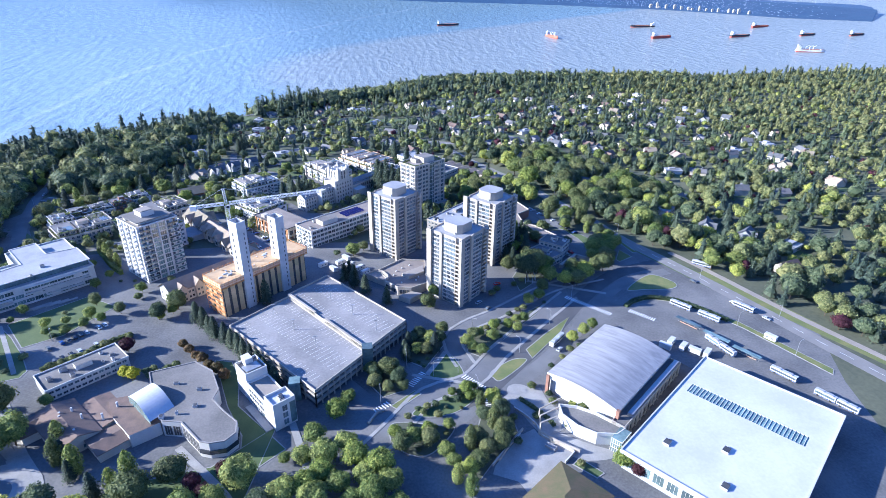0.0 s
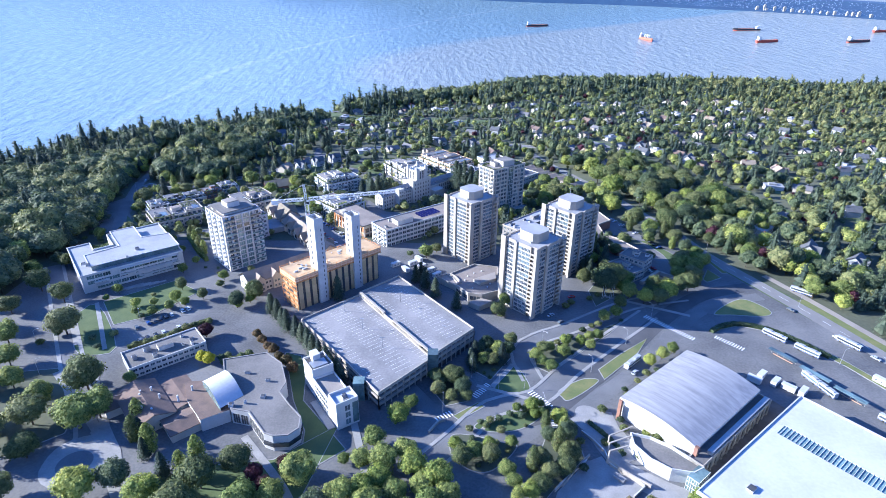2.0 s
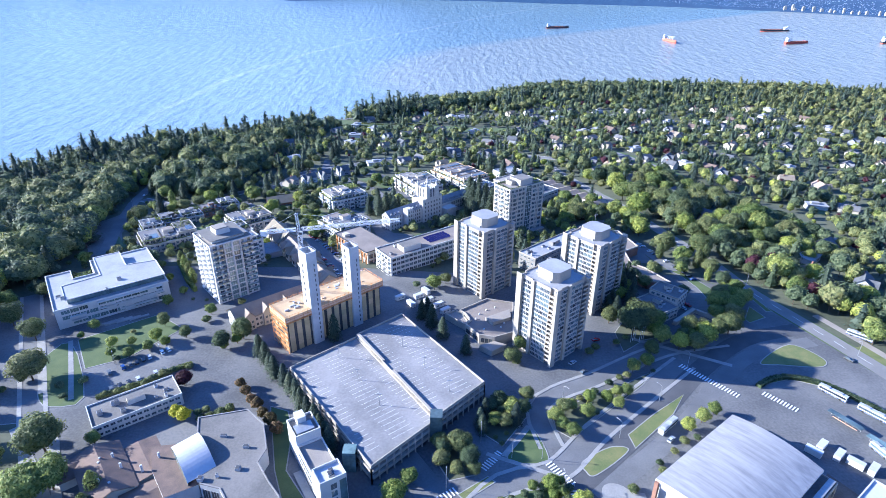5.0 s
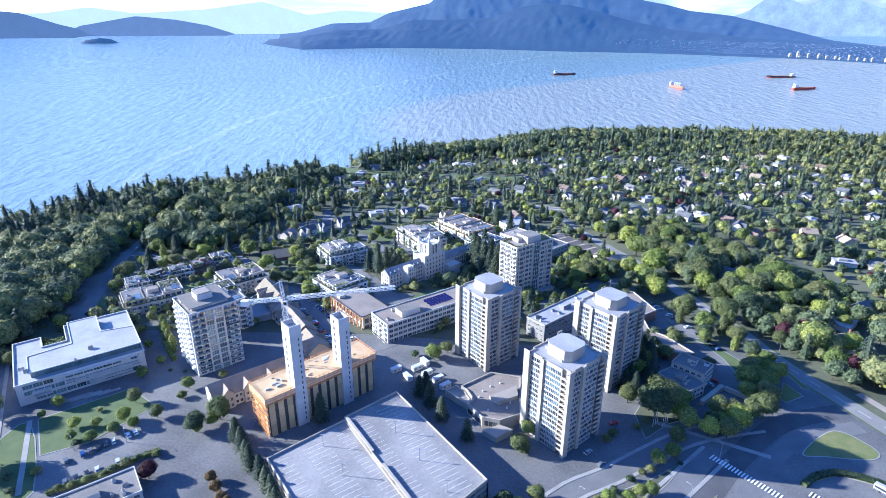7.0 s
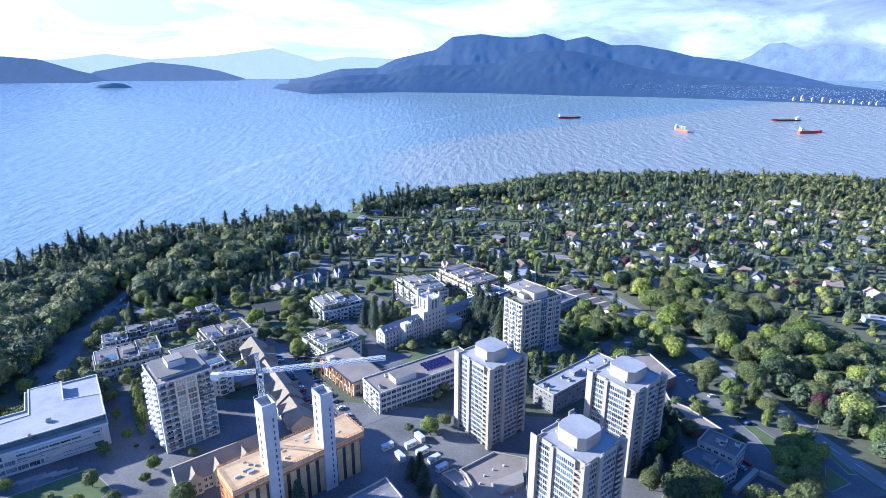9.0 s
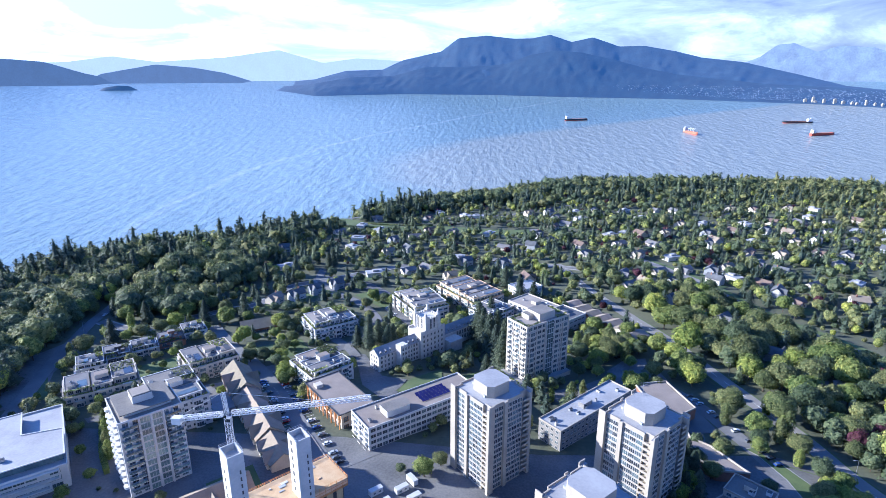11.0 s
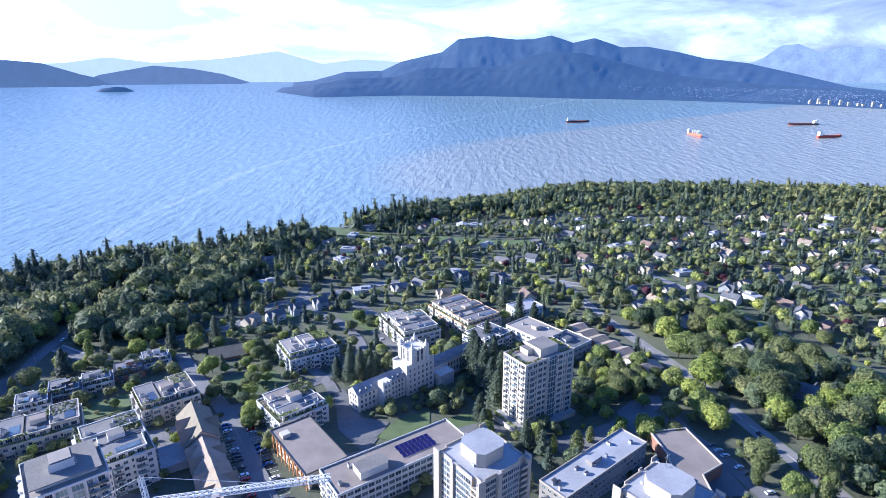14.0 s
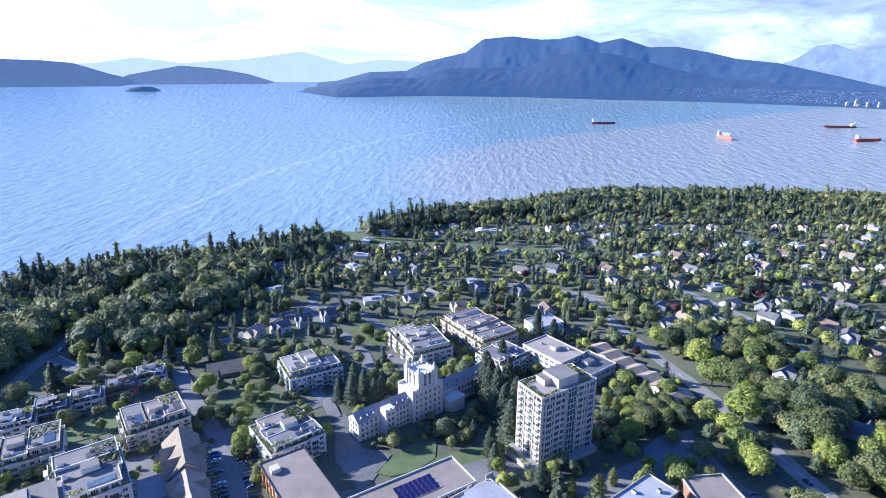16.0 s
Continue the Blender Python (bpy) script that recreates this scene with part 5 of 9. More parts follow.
# white residential tower with balcony columns, and its wing
def white_tower():
    t = block("apartment_tower", "tall white apartment tower with columns of balconies", "tower", -139.5, 341.5, 43, 25, 25, 36.5, 12, "white", "rooftan", "white", 4.1, (2.6, 2.1), 0, 0, 5, 3, bands=False)
    fh = 36.5 / 12
    b = Mesh()
    for x in (7.4, 12.2, 17.0):
        b.box(x, -0.7, -1, x + 0.7, 0.1, 37.2)
    part("pilaster", b.data("pilaster", ["white"]), t)
    wide = Mesh()
    wide.box(-3.1, -1.7, 0, 3.1, 0, 0.22)
    wide.box(-3.1, -1.7, 0.22, 3.1, -1.62, 1.1, 1)
    wide.box(-3.1, -1.62, 0.22, -3.02, 0, 1.1, 1)
    wide.box(3.02, -1.62, 0.22, 3.1, 0, 1.1, 1)
    wide.box(-0.12, -1.6, 0.22, 0.12, 0, fh - 0.1)
    wide = wide.data("balcony", ["white", "glass_green"])
    small = Mesh()
    small.prism([(-1.8, 0), (-1.5, -1.2), (-0.5, -1.7), (0.5, -1.7), (1.5, -1.2), (1.8, 0)], 0, 1.0)
    small = small.data("balcony", ["white"])
    front = window_mesh(3.7, 2.5, 3, "white", "glass_green")
    for f in range(12):
        for x in (10.1, 14.9):
            part("window", front, t, pose(x, -0.08, f * fh + 0.35))
        if f:
            for x in (3.9, 21.1):
                part("balcony", wide, t, pose(x, 0, f * fh + 0.1))
            for y in (4.5, 12.5, 20.5):
                part("balcony", small, t, pose(0, y, f * fh + 0.1, 0, 0, -90))
    b = Mesh()
    b.box(3, 4, 36.5, 22, 22, 38.4, 0, 1)
    b.box(1.5, 2.6, 38.4, 23.5, 23, 38.8, 1)
    b.box(8, 9, 38.8, 16, 17.5, 42, 0, 1)
    part("roof_storey", b.data("roof_storey", ["white", "roofgrey"]), t)
    b = Mesh()
    b.box(8.6, 9.6, 42.0, 15.4, 16.9, 42.3)
    part("roof_panel", b.data("roof_panel", ["rooftan"]), t)


white_tower()
block("apartment_building", "white apartment wing with stepped roof terraces", "apartments", -150, 381, 42, 27, 33, 22, 7, "white", "roofgrey", "white", 3.2, (1.9, 1.6), 2.6, 3, 3, 5, "campus apartments", True)
block("apartment_building", "cream stone apartment block with roof gardens", "apartments", -217, 407, 37, 38, 24, 12.5, 4, "cream", "roofbrown", "cream", 3.2, (1.8, 1.7), 3.0, 4, 5, 7, "campus apartments", True)
block("apartment_building", "cream stone apartment block with roof gardens", "apartments", -164, 443, 42, 30, 26, 15, 5, "cream", "roofbrown", "cream", 3.2, (1.8, 1.7), 3.0, 4, 5, 8, "campus apartments", True)
block("apartment_building", "white terraced apartment block with balconies", "apartments", -87, 436, 44, 28, 29, 15, 5, "white", "roofbrown", "white", 3.2, (2.0, 1.7), 3.2, 2, 5, 9, "campus apartments", True)
block("apartment_building", "white apartment block with roof terraces", "apartments", -107, 513, 36, 34, 28, 16, 5, "white", "rooftan", "white", 3.2, (2.0, 1.7), 3.5, 3, 5, 10, "campus apartments", True)
block("apartment_building", "long cream apartment block with a stepped roof", "apartments", -39, 559, 33, 31, 44, 14, 4, "cream", "rooftan", "white", 4.8, (3.2, 1.6), 3.0, 3, 6, 11, "campus apartments", True)
block("apartment_building", "tan apartment block with a stepped roof", "apartments", 6, 583, 39, 35, 52, 14, 4, "cream", "rooftan", "wood", 4.8, (3.2, 1.6), 3.0, 3, 6, 12, "campus apartments")
block("apartment_building", "white apartment block with large windows", "apartments", 21, 547, 46, 27, 25, 14.5, 5, "white", "roofgrey", "white", 4.8, (3.2, 1.7), 2.5, 3, 4, 13, "campus apartments")
block("apartment_building", "pale cream building with a flat tan roof", "apartments", 58, 546, 43, 23, 34, 17, 5, "cream", "rooftan", "cream", 4.8, (3.2, 1.4), 0, 0, 3, 14, "campus apartments")
block("apartment_building", "low grey building with a blue-grey roof", "apartments", 72, 536, 43, 30, 22, 12, 3, "grey", "slate", "white", 4.8, (3.2, 1.4), 0, 0, 2, 15, "campus apartments")
block("apartment_building", "five-storey grey walk-up flats with a white roof", "apartments", 49, 383, 42, 58, 14, 14.5, 5, "concrete_dark", "roofpale", "concrete", 3.0, (1.8, 1.4), 0, 0, 9, 16, "campus apartments")
block("college_building", "flat-roofed low stone-faced wing with window bands", "college", -151, 234.5, 39, 35, 16, 5.5, 2, "stone", "roofgrey", "white", 2.6, (2.0, 1.3), 0, 0, 8, 17)


def stone_tower_d():
    t = block("apartment_tower", "cream apartment tower with a planted roof terrace", "tower", 38.2, 452.5, 37, 33, 17, 38, 12, "cream", "rooftan", "cream", 3.4, (2.75, 2.25), 0, 0, 0, 21, bands=True)
    sl = Mesh()
    sl.box(-1.1, -1.3, 0, 1.1, 0, 0.2)
    sl.box(-1.1, -1.3, 0.2, 1.1, -1.2, 1.05)
    sl = sl.data("balcony", ["cream"])
    for f in range(1, 12):
        for yy in (2.2, 8.4, 14.6):
            part("balcony", sl, t, pose(0, yy, f * 3.17, 0, 0, -90))
        for yy in (3, 13):
            part("balcony", sl, t, pose(33, yy, f * 3.17, 0, 0, 90))
    b = Mesh()
    b.box(12, 3, 38, 24, 14, 42.5, 0, 1)
    b.box(8, 8, 38, 12, 14, 41.0, 0, 1)
    part("penthouse", b.data("penthouse", ["cream", "roofgrey"]), t)
    b = Mesh()
    b.box(14.6, -0.9, 0, 19.6, 0.2, 38.5)
    part("glass_bay", b.data("glass_bay", ["glass_green"]), t, label="glazed stair bay")
    b = Mesh()
    for i in range(13):
        b.box(14.5, -1.0, i * 3.1, 19.7, 0.2, i * 3.1 + 0.3)
    for i in range(4):
        b.box(14.5 + i * 1.7, -1.0, 0, 14.65 + i * 1.7, 0.1, 38.6)
    part("bay_frame", b.data("bay_frame", ["white"]), t)
    for i, r in enumerate(((0.6, 0.6, 11, 1.8), (0.6, 2, 1.8, 16), (24.5, 1, 32, 3), (26, 6, 32, 16), (2, 14.6, 11, 16.2))):
        planter(t, *r, 38.2, 30 + i)
    b = Mesh()
    b.box(-6, -2, -3, 0, 19, 5, 0, 1), b.box(0, -4, -3, 33, 0, 4.2, 0, 1)
    part("podium", b.data("podium", ["cream", "paving"]), t)
    planter(t, -5.4, -1.5, -4, 18, 5, 41)
    # upright piers and projecting bays of the street fronts
    pier = Mesh()
    pier.box(-0.3, -0.3, 4.2, 0.3, 0.05, 38.9)
    pier = pier.data("pier", ["cream"])
    for x in (0.4, 7.4, 13.9, 20.3, 26.6, 32.6):
        part("pier", pier, t, pose(x, 0, 0))
    for y in (0.4, 5.4, 11.5, 16.6):
        part("pier", pier, t, pose(0, y, 0, 0, 0, -90))
    for x in (3.9, 29.6):
        b = Mesh()
        b.box(x - 2.0, -0.6, 3, x + 2.0, 0.1, 35.0, 0, 1)
        bay = part("bay", b.data("bay", ["cream", "paving"]), t)
        for f in range(10):
            part("window", window_mesh(3.1, 2.25, 3), bay, Matrix.Translation((x, -0.6, 3.9 + f * 3.17)))
    t.scale = (1.05, 1.05, 1.07)


stone_tower_d()


def solar_building():
    t = block("residence_hall", "long white residence hall with square window bays and roof solar cells", "residence hall", -43, 378.5, 37.5, 66, 19, 16, 5, "white", "roofbrown", "white", 3.3, (2.75, 2.3), 0, 0, 0, 22, bands=True)
    b = Mesh()
    b.face([(0, 0, 0), (2.05, 0, 0), (2.05, 2.3, 0.9), (0, 2.3, 0.9)])
    b.face([(0, 2.3, 0.84), (2.05, 2.3, 0.84), (2.05, 0, -0.06), (0, 0, -0.06)])
    me = b.data("solar_panel", ["solar"])
    for i in range(3):
        for k in range(8):
            part("solar_panel", me, t, pose(34 + k * 2.2, 5 + i * 3.1, 16.5), "dark violet solar cells")
    b = Mesh()
    b.prism([(12, 3), (25, 3), (27, 7), (25, 11), (12, 11)], 16, 19.6, 0, 1)
    part("penthouse", b.data("penthouse", ["white", "roofgrey"]), t)
    roof_gear(t, 20, 18, 16.2, 4, 5)
    sl = Mesh()
    sl.box(-1.5, -1.4, 0, 1.5, 0, 0.2)
    sl.box(-1.5, -1.4, 0.2, 1.5, -1.32, 1.1)
    sl = sl.data("balcony", ["white"])
    for f in range(1, 5):
        for yy in (3, 9, 15):
            part("balcony", sl, t, pose(0, yy, f * 3.2, 0, 0, -90))


solar_building()


def timber_hall():
    t = thing("hall", -61, 394.5, -2.5, 41, "low hall with a flat grey roof and an orange timber front", "hall")
    w, d, h = 20, 40, 12.0
    b = Mesh()
    b.prism(rect(1.5, 1, w - 1, d - 1), -2, h - 1)
    part("wall", b.data("wall", ["cream"]), t)
    roof_slab(rect(-0.5, -0.5, w + 0.5, d + 0.5), h - 1, t, "roofbrown", "dark", 0.6)
    for i in range(9):
        b = Mesh()
        y = 1 + i * 4.7
        b.beam((0.2, y, -2), (0.2, y, h - 1), 0.45)
        b.beam((0.2, y, h * 0.35), (1.5, y, h - 1.4), 0.3)
        part("timber_post", b.data("timber_post", ["orange"]), t, label="orange timber post")
    windows(t, (1.5, d - 1), (1.5, 1), 0.5, 2, 4.6, 9, window_mesh(3.2, 3.4, 3, "orange"), 0.5)
    windows(t, (1.5, 1), (w - 1, 1), 0.5, 2, 4.6, 4, window_mesh(3.0, 3.2, 3, "orange"), 0.5)
    b = Mesh()
    b.box(2, 30, h - 1, 6, 34, h + 1)
    part("roof_hatch", b.data("roof_hatch", ["cream"]), t)


timber_hall()


def stone_college():
    """The collegiate stone building with its square tower."""
    z = -9.0
    t = thing("stone_college", -52.8, 465.5, z, 44.5, "grey stone college with a battlemented tower and dormered slate roofs", "college")
    b = Mesh()
    b.prism(rect(0, 0, 36, 10), -2, 13)
    b.prism(rect(52, 2, 92, 11), -2, 9.5)
    part("wall", b.data("wall", ["stone"]), t)
    b = Mesh()
    gable(b, 0, 0, 36, 10, 13, 17.2, 0.3)
    part("roof", b.data("roof", ["slate_pale", "stone"]), t)
    b = Mesh()
    gable(b, 52, 2, 92, 11, 9.5, 14, 0.3)
    part("roof", b.data("roof", ["slate_pale", "stone"]), t)
    b = Mesh()
    b.prism(rect(33, -2, 54, 12), -2, 19)
    part("centre_block", b.data("centre_block", ["stone"]), t)
    tw = Mesh()
    tw.prism(rect(37.5, -1.5, 49.5, 11), 17, 27.5)
    for px in (37.5, 48):
        for py in (-1.5, 9.5):
            tw.prism(rect(px - 0.6, py - 0.6, px + 2.1, py + 2.1), 17, 29.5)
    tower = part("tower", tw.data("tower", ["stone"]), t, label="square stone tower")
    b = Mesh()
    b.box(-0.55, -0.4, 0, 0.55, 0.4, 1.2)
    merlon = b.data("merlon", ["stone"])
    for i in range(6):
        for y in (-1.5, 10.8):
            part("merlon", merlon, tower, pose(38.55 + i * 2, y, 27.5))
        for x in (37.5, 49.3):
            part("merlon", merlon, tower, pose(x, -0.45 + i * 2, 27.5, 0, 0, 90))
    for px in (38.2, 48.8):
        for py in (-0.8, 10.3):
            pin = Mesh()
            pin.tube((px, py, 29.5), (px, py, 30.6), 0.9, 0.8, 8)
            pin.tube((px, py, 30.6), (px, py, 33.0), 0.8, 0.08, 8)
            part("pinnacle", pin.data("pinnacle", ["stone"]), tower)
    for x0, x1, zz in ((33, 37, 20.2), (50, 54, 20.2)):
        for i in range(3):
            for y in (-1.6, 11.6):
                part("merlon", merlon, t, pose(x0 + 0.55 + i * 1.45, y, zz - 1.2))
    b = Mesh()
    b.prism(rect(13.5, -5.5, 19.5, 0), -2, 17.5)
    for i in range(3):
        b.box(13.5 + i * 2.3, -5.5, 17.5, 14.9 + i * 2.3, -4.9, 18.4)
    part("turret", b.data("turret", ["stone"]), t)
    b = Mesh()
    b.prism(rect(56, -6, 67, 2), -2, 6, 0)
    b.prism(rect(55.7, -6.3, 67.3, 2), 6, 6.9)
    part("chapel_porch", b.data("chapel_porch", ["stone"]), t)
    wm, tall = window_mesh(1.3, 1.9, 2, "cream"), window_mesh(1.5, 3.6, 2, "cream")
    windows(t, (0, 0), (13, 0), 1.2, 4, 3.1, 4, wm)
    windows(t, (19.8, 0), (33, 0), 1.2, 4, 3.1, 5, wm)
    windows(t, (0, 10), (0, 0), 1.2, 4, 3.1, 3, wm)
    windows(t, (13.5, -5.5), (19.5, -5.5), 1.2, 5, 3.2, 2, wm, 0.8)
    windows(t, (33, -2), (54, -2), 1.2, 5, 3.5, 6, wm)
    windows(t, (67.5, 2), (92, 2), 1.0, 2, 4.2, 9, window_mesh(1.5, 2.9, 2, "cream"))
    windows(t, (40, -1.5), (47, -1.5), 20, 2, 3.6, 2, tall, 0.5)
    windows(t, (37.5, 9), (37.5, 0), 20, 2, 3.6, 2, tall, 0.5)
    dm = Mesh()
    gable(dm, -0.9, 0, 0.9, 2.6, 1.5, 2.5, 0.15, False)
    dm.box(-0.9, 0, 0, 0.9, 2.6, 1.5, 1)
    dm.face([(-0.6, -0.02, 0.3), (0.6, -0.02, 0.3), (0.6, -0.02, 1.4), (-0.6, -0.02, 1.4)], 2)
    dm = dm.data("dormer", ["slate_pale", "cream", "glass"])
    for i in range(9):
        if not 3 <= i <= 4:
            part("dormer", dm, t, pose(2.5 + i * 3.7, 0.7, 13.2))
    for i in range(10):
        b = Mesh()
        part("dormer", dm, t, pose(54 + i * 3.8, 2.7, 9.6))


stone_college()


def shingle_hall():
    """A chain of tan shingled gables beside a parking lot."""
    t = thing("church_hall", -80, 364, -1.5, 125.5, "chain of tan shingled gabled roofs on a low hall", "church hall")
    for i, (x0, x1, y0, y1, e, r) in enumerate(((0, 24, -6, 6, 5.5, 10.2), (22, 47, -7, 6.5, 6.0, 11.6), (45, 70, -6.5, 6.5, 6.0, 11.2), (68, 97, -8, 7, 6.5, 13.2))):
        b = Mesh()
        b.prism(rect(x0, y0, x1, y1), -4, e)
        part("wall", b.data("wall", ["cream"]), t)
        b = Mesh()
        gable(b, x0, y0, x1, y1, e, r, 0.9)
        part("roof", b.data("roof", ["shingle", "cream"]), t)
        # steep cross gables with a dark window in each
        for k, cx in enumerate((x0 + 6.5, x0 + 17.5)):
            b = Mesh()
            gable(b, cx - 3.8, 0.5, cx + 3.8, y1 + 1.6, e - 0.4, r - 1.0 - 0.8 * k, 0.5, False)
            b.prism(rect(cx - 3.4, y1 - 2, cx + 3.4, y1 + 1.2), -4, e - 0.4, 1)
            part("cross_gable", b.data("cross_gable", ["shingle", "cream"]), t)
            part("window", window_mesh(3.0, 3.4, 3, "dark"), t, pose(cx, y1 + 1.25, 2.2, 0, 0, 180))
        b = Mesh()
        gable(b, x0 + 9, y0 - 1.4, x0 + 15, 0, e - 0.6, r - 1.6, 0.5, False)
        b.prism(rect(x0 + 9.3, y0 - 1.2, x0 + 14.7, y0 + 2), -4, e - 0.6, 1)
        part("cross_gable", b.data("cross_gable", ["shingle", "cream"]), t)
        windows(t, (x0, y0), (x1, y0), 1.5, 1, 3, 3, window_mesh(1.6, 2.2, 2))
    shed = thing("garden_shed", -131, 402, -0.6, 38, "low shed with a ribbed pale metal roof", "shed")
    b = Mesh()
    b.prism(rect(0, 0, 14, 17), -1, 3.2)
    part("wall", b.data("wall", ["grey"]), shed)
    for k in range(6):
        b = Mesh()
        gable(b, 0, k * 2.85, 14, k * 2.85 + 2.75, 3.2, 4.3, 0.05, True, 0, 1, 0.1)
        part("roof_bay", b.data("roof_bay", ["roofpale", "grey"]), shed)


shingle_hall()


def dormer_house():
    t = thing("residence_house", -118, 312, 0, 41, "long stone house with a tan shingled roof and white dormers", "house")
    b = Mesh()
    b.prism(rect(0, 0, 44, 14), -1, 7.5)
    part("wall", b.data("wall", ["stone"]), t)
    b = Mesh()
    gable(b, 0, 0, 44, 14, 7.5, 12.5, 0.8)
    part("roof", b.data("roof", ["shingle", "stone"]), t)
    for x in (4, 14, 26, 36):
        b = Mesh()
        b.prism(rect(x, -1.2, x + 5, 4), -1, 8.2, 1)
        gable(b, x, -1.2, x + 5, 7, 8.2, 11.4, 0.4, False)
        part("gable_bay", b.data("gable_bay", ["shingle", "cream"]), t)
        windows(t, (x, -1.2), (x + 5, -1.2), 1.0, 2, 3.2, 2, window_mesh(1.3, 1.6, 2), 0.4)
    windows(t, (9, 0), (14, 0), 1.0, 2, 3.2, 2, window_mesh(1.3, 1.6, 2), 0.4)
    windows(t, (19, 0), (26, 0), 1.0, 2, 3.2, 2, window_mesh(1.3, 1.6, 2), 0.4)
    windows(t, (0, 14), (0, 0), 1.0, 2, 3.2, 3, window_mesh(1.3, 1.6, 2), 0.6)


dormer_house()


def law_building():
    """The low white faculty building with layered window bands."""
    t = thing("faculty_building", -216, 313, 0, 38, "low white faculty building with layered roofs and glass bands", "faculty")
    w, d = 57, 56
    b = Mesh()
    b.prism([(0, 0), (w, 0), (w, d), (24, d), (24, 36), (13, 36), (13, d - 8), (0, d - 8)], -1, 11)
    part("wall", b.data("wall", ["white"]), t)
    roof_slab([(-0.3, -0.3), (w + 0.3, -0.3), (w + 0.3, d + 0.3), (24, d + 0.3), (24, 36), (13, 36), (13, d - 7.7), (-0.3, d - 7.7)], 11, t, "roofpale", "white", 0.9, 0.5)
    b = Mesh()
    b.prism([(7, 5), (w - 1, 5), (w - 1, 26), (40, 30), (40, d - 4), (27, d - 4), (27, 24), (7, 22)], 11, 14.2, 0, 1)
    part("upper_storey", b.data("upper_storey", ["glass_green", "roofpale"]), t, label="glazed top storey under a white roof")
    roof_slab([(6, 4), (w, 4), (w, 27), (41, 31), (41, d - 3), (26, d - 3), (26, 25), (6, 23)], 14.2, t, "roofpale", "white", 0.5, 0.5)
    roof_gear(t, 40, 20, 14.5, 4, 8)
    for f, z in enumerate((1.2, 4.9, 8.2)):
        windows(t, (2, 0), (w - 2, 0), z, 1, 3, 12, window_mesh(4.1, 2.3, 3, "white", "glass_green"), 0.6, lambda a, i, f=f: (i * 5 + f * 3) % 7 == 0)
        windows(t, (0, d - 10), (0, 2), z, 1, 3, 8, window_mesh(3.6, 1.9, 3, "white", "glass"), 0.6)
    for x0, x1, z0, z1 in ((20, 54, 6.3, 10.8), (30, 50, 2.6, 6.0), (6, 14, 3.5, 6.4)):
        b = Mesh()
        b.box(x0, -1.8, z0, x1, 0, z0 + 0.5), b.box(x0, -1.8, z1 - 0.5, x1, 0, z1)
        b.box(x0, -1.8, z0 + 0.5, x0 + 0.6, 0, z1 - 0.5), b.box(x1 - 0.6, -1.8, z0 + 0.5, x1, 0, z1 - 0.5)
        part("window_frame", b.data("window_frame", ["white"]), t, label="white projecting window frame")
    planter(t, 14, 37, 23, d - 3, 6, 51)
    for i in range(4):
        b = Mesh()
        b.box(14 + i * 6, -9 - i * 1.2, -0.1, 30 + i * 4, -7.6 - i * 1.2, 0.9 - i * 0.15)
        part("terrace_step", b.data("terrace_step", ["paving"]), t)


law_building()


def white_office():
    t = thing("office_building", -50, 201.5, 0, 33, "narrow white modern office building with a roof terrace", "office")
    for y0, y1, z, roof in ((0, 8, 12.5, "roofwhite"), (8, 25, 9.2, "rooftan"), (25, 36, 13.5, "roofgrey")):
        b = Mesh()
        b.prism(rect(0, y0, 10, y1), -1, z)
        part("wall", b.data("wall", ["white"]), t)
        roof_slab(rect(0, y0, 10, y1), z, t, roof, "white", 1.2, 0.4)
    b = Mesh()
    b.box(3, 31, 13.5, 6.5, 35.6, 17.5)
    part("lift_head", b.data("lift_head", ["white"]), t)
    roof_gear(t, 9, 8, 12.7, 3, 9)
    b = Mesh()
    b.box(1, 26, 13.7, 8, 31, 15.0)
    part("roof_plant", b.data("roof_plant", ["steel"]), t)
    windows(t, (0, 24), (0, 9), 1.0, 3, 2.9, 6, window_mesh(2.0, 1.9, 2, "white"), 0.4)
    windows(t, (0, 0), (10, 0), 1.2, 3, 3.6, 1, window_mesh(2.4, 2.9, 2, "white"), 6)
    b = Mesh()
    b.box(7.2, -0.12, 1, 9.8, 0.3, 11.6)
    part("glass_bay", b.data("glass_bay", ["glass_green"]), t)
    b = Mesh()
    b.box(-3.5, 2, 0, -0.2, 22, 0.6)
    part("terrace", b.data("terrace", ["paving"]), t)


white_office()


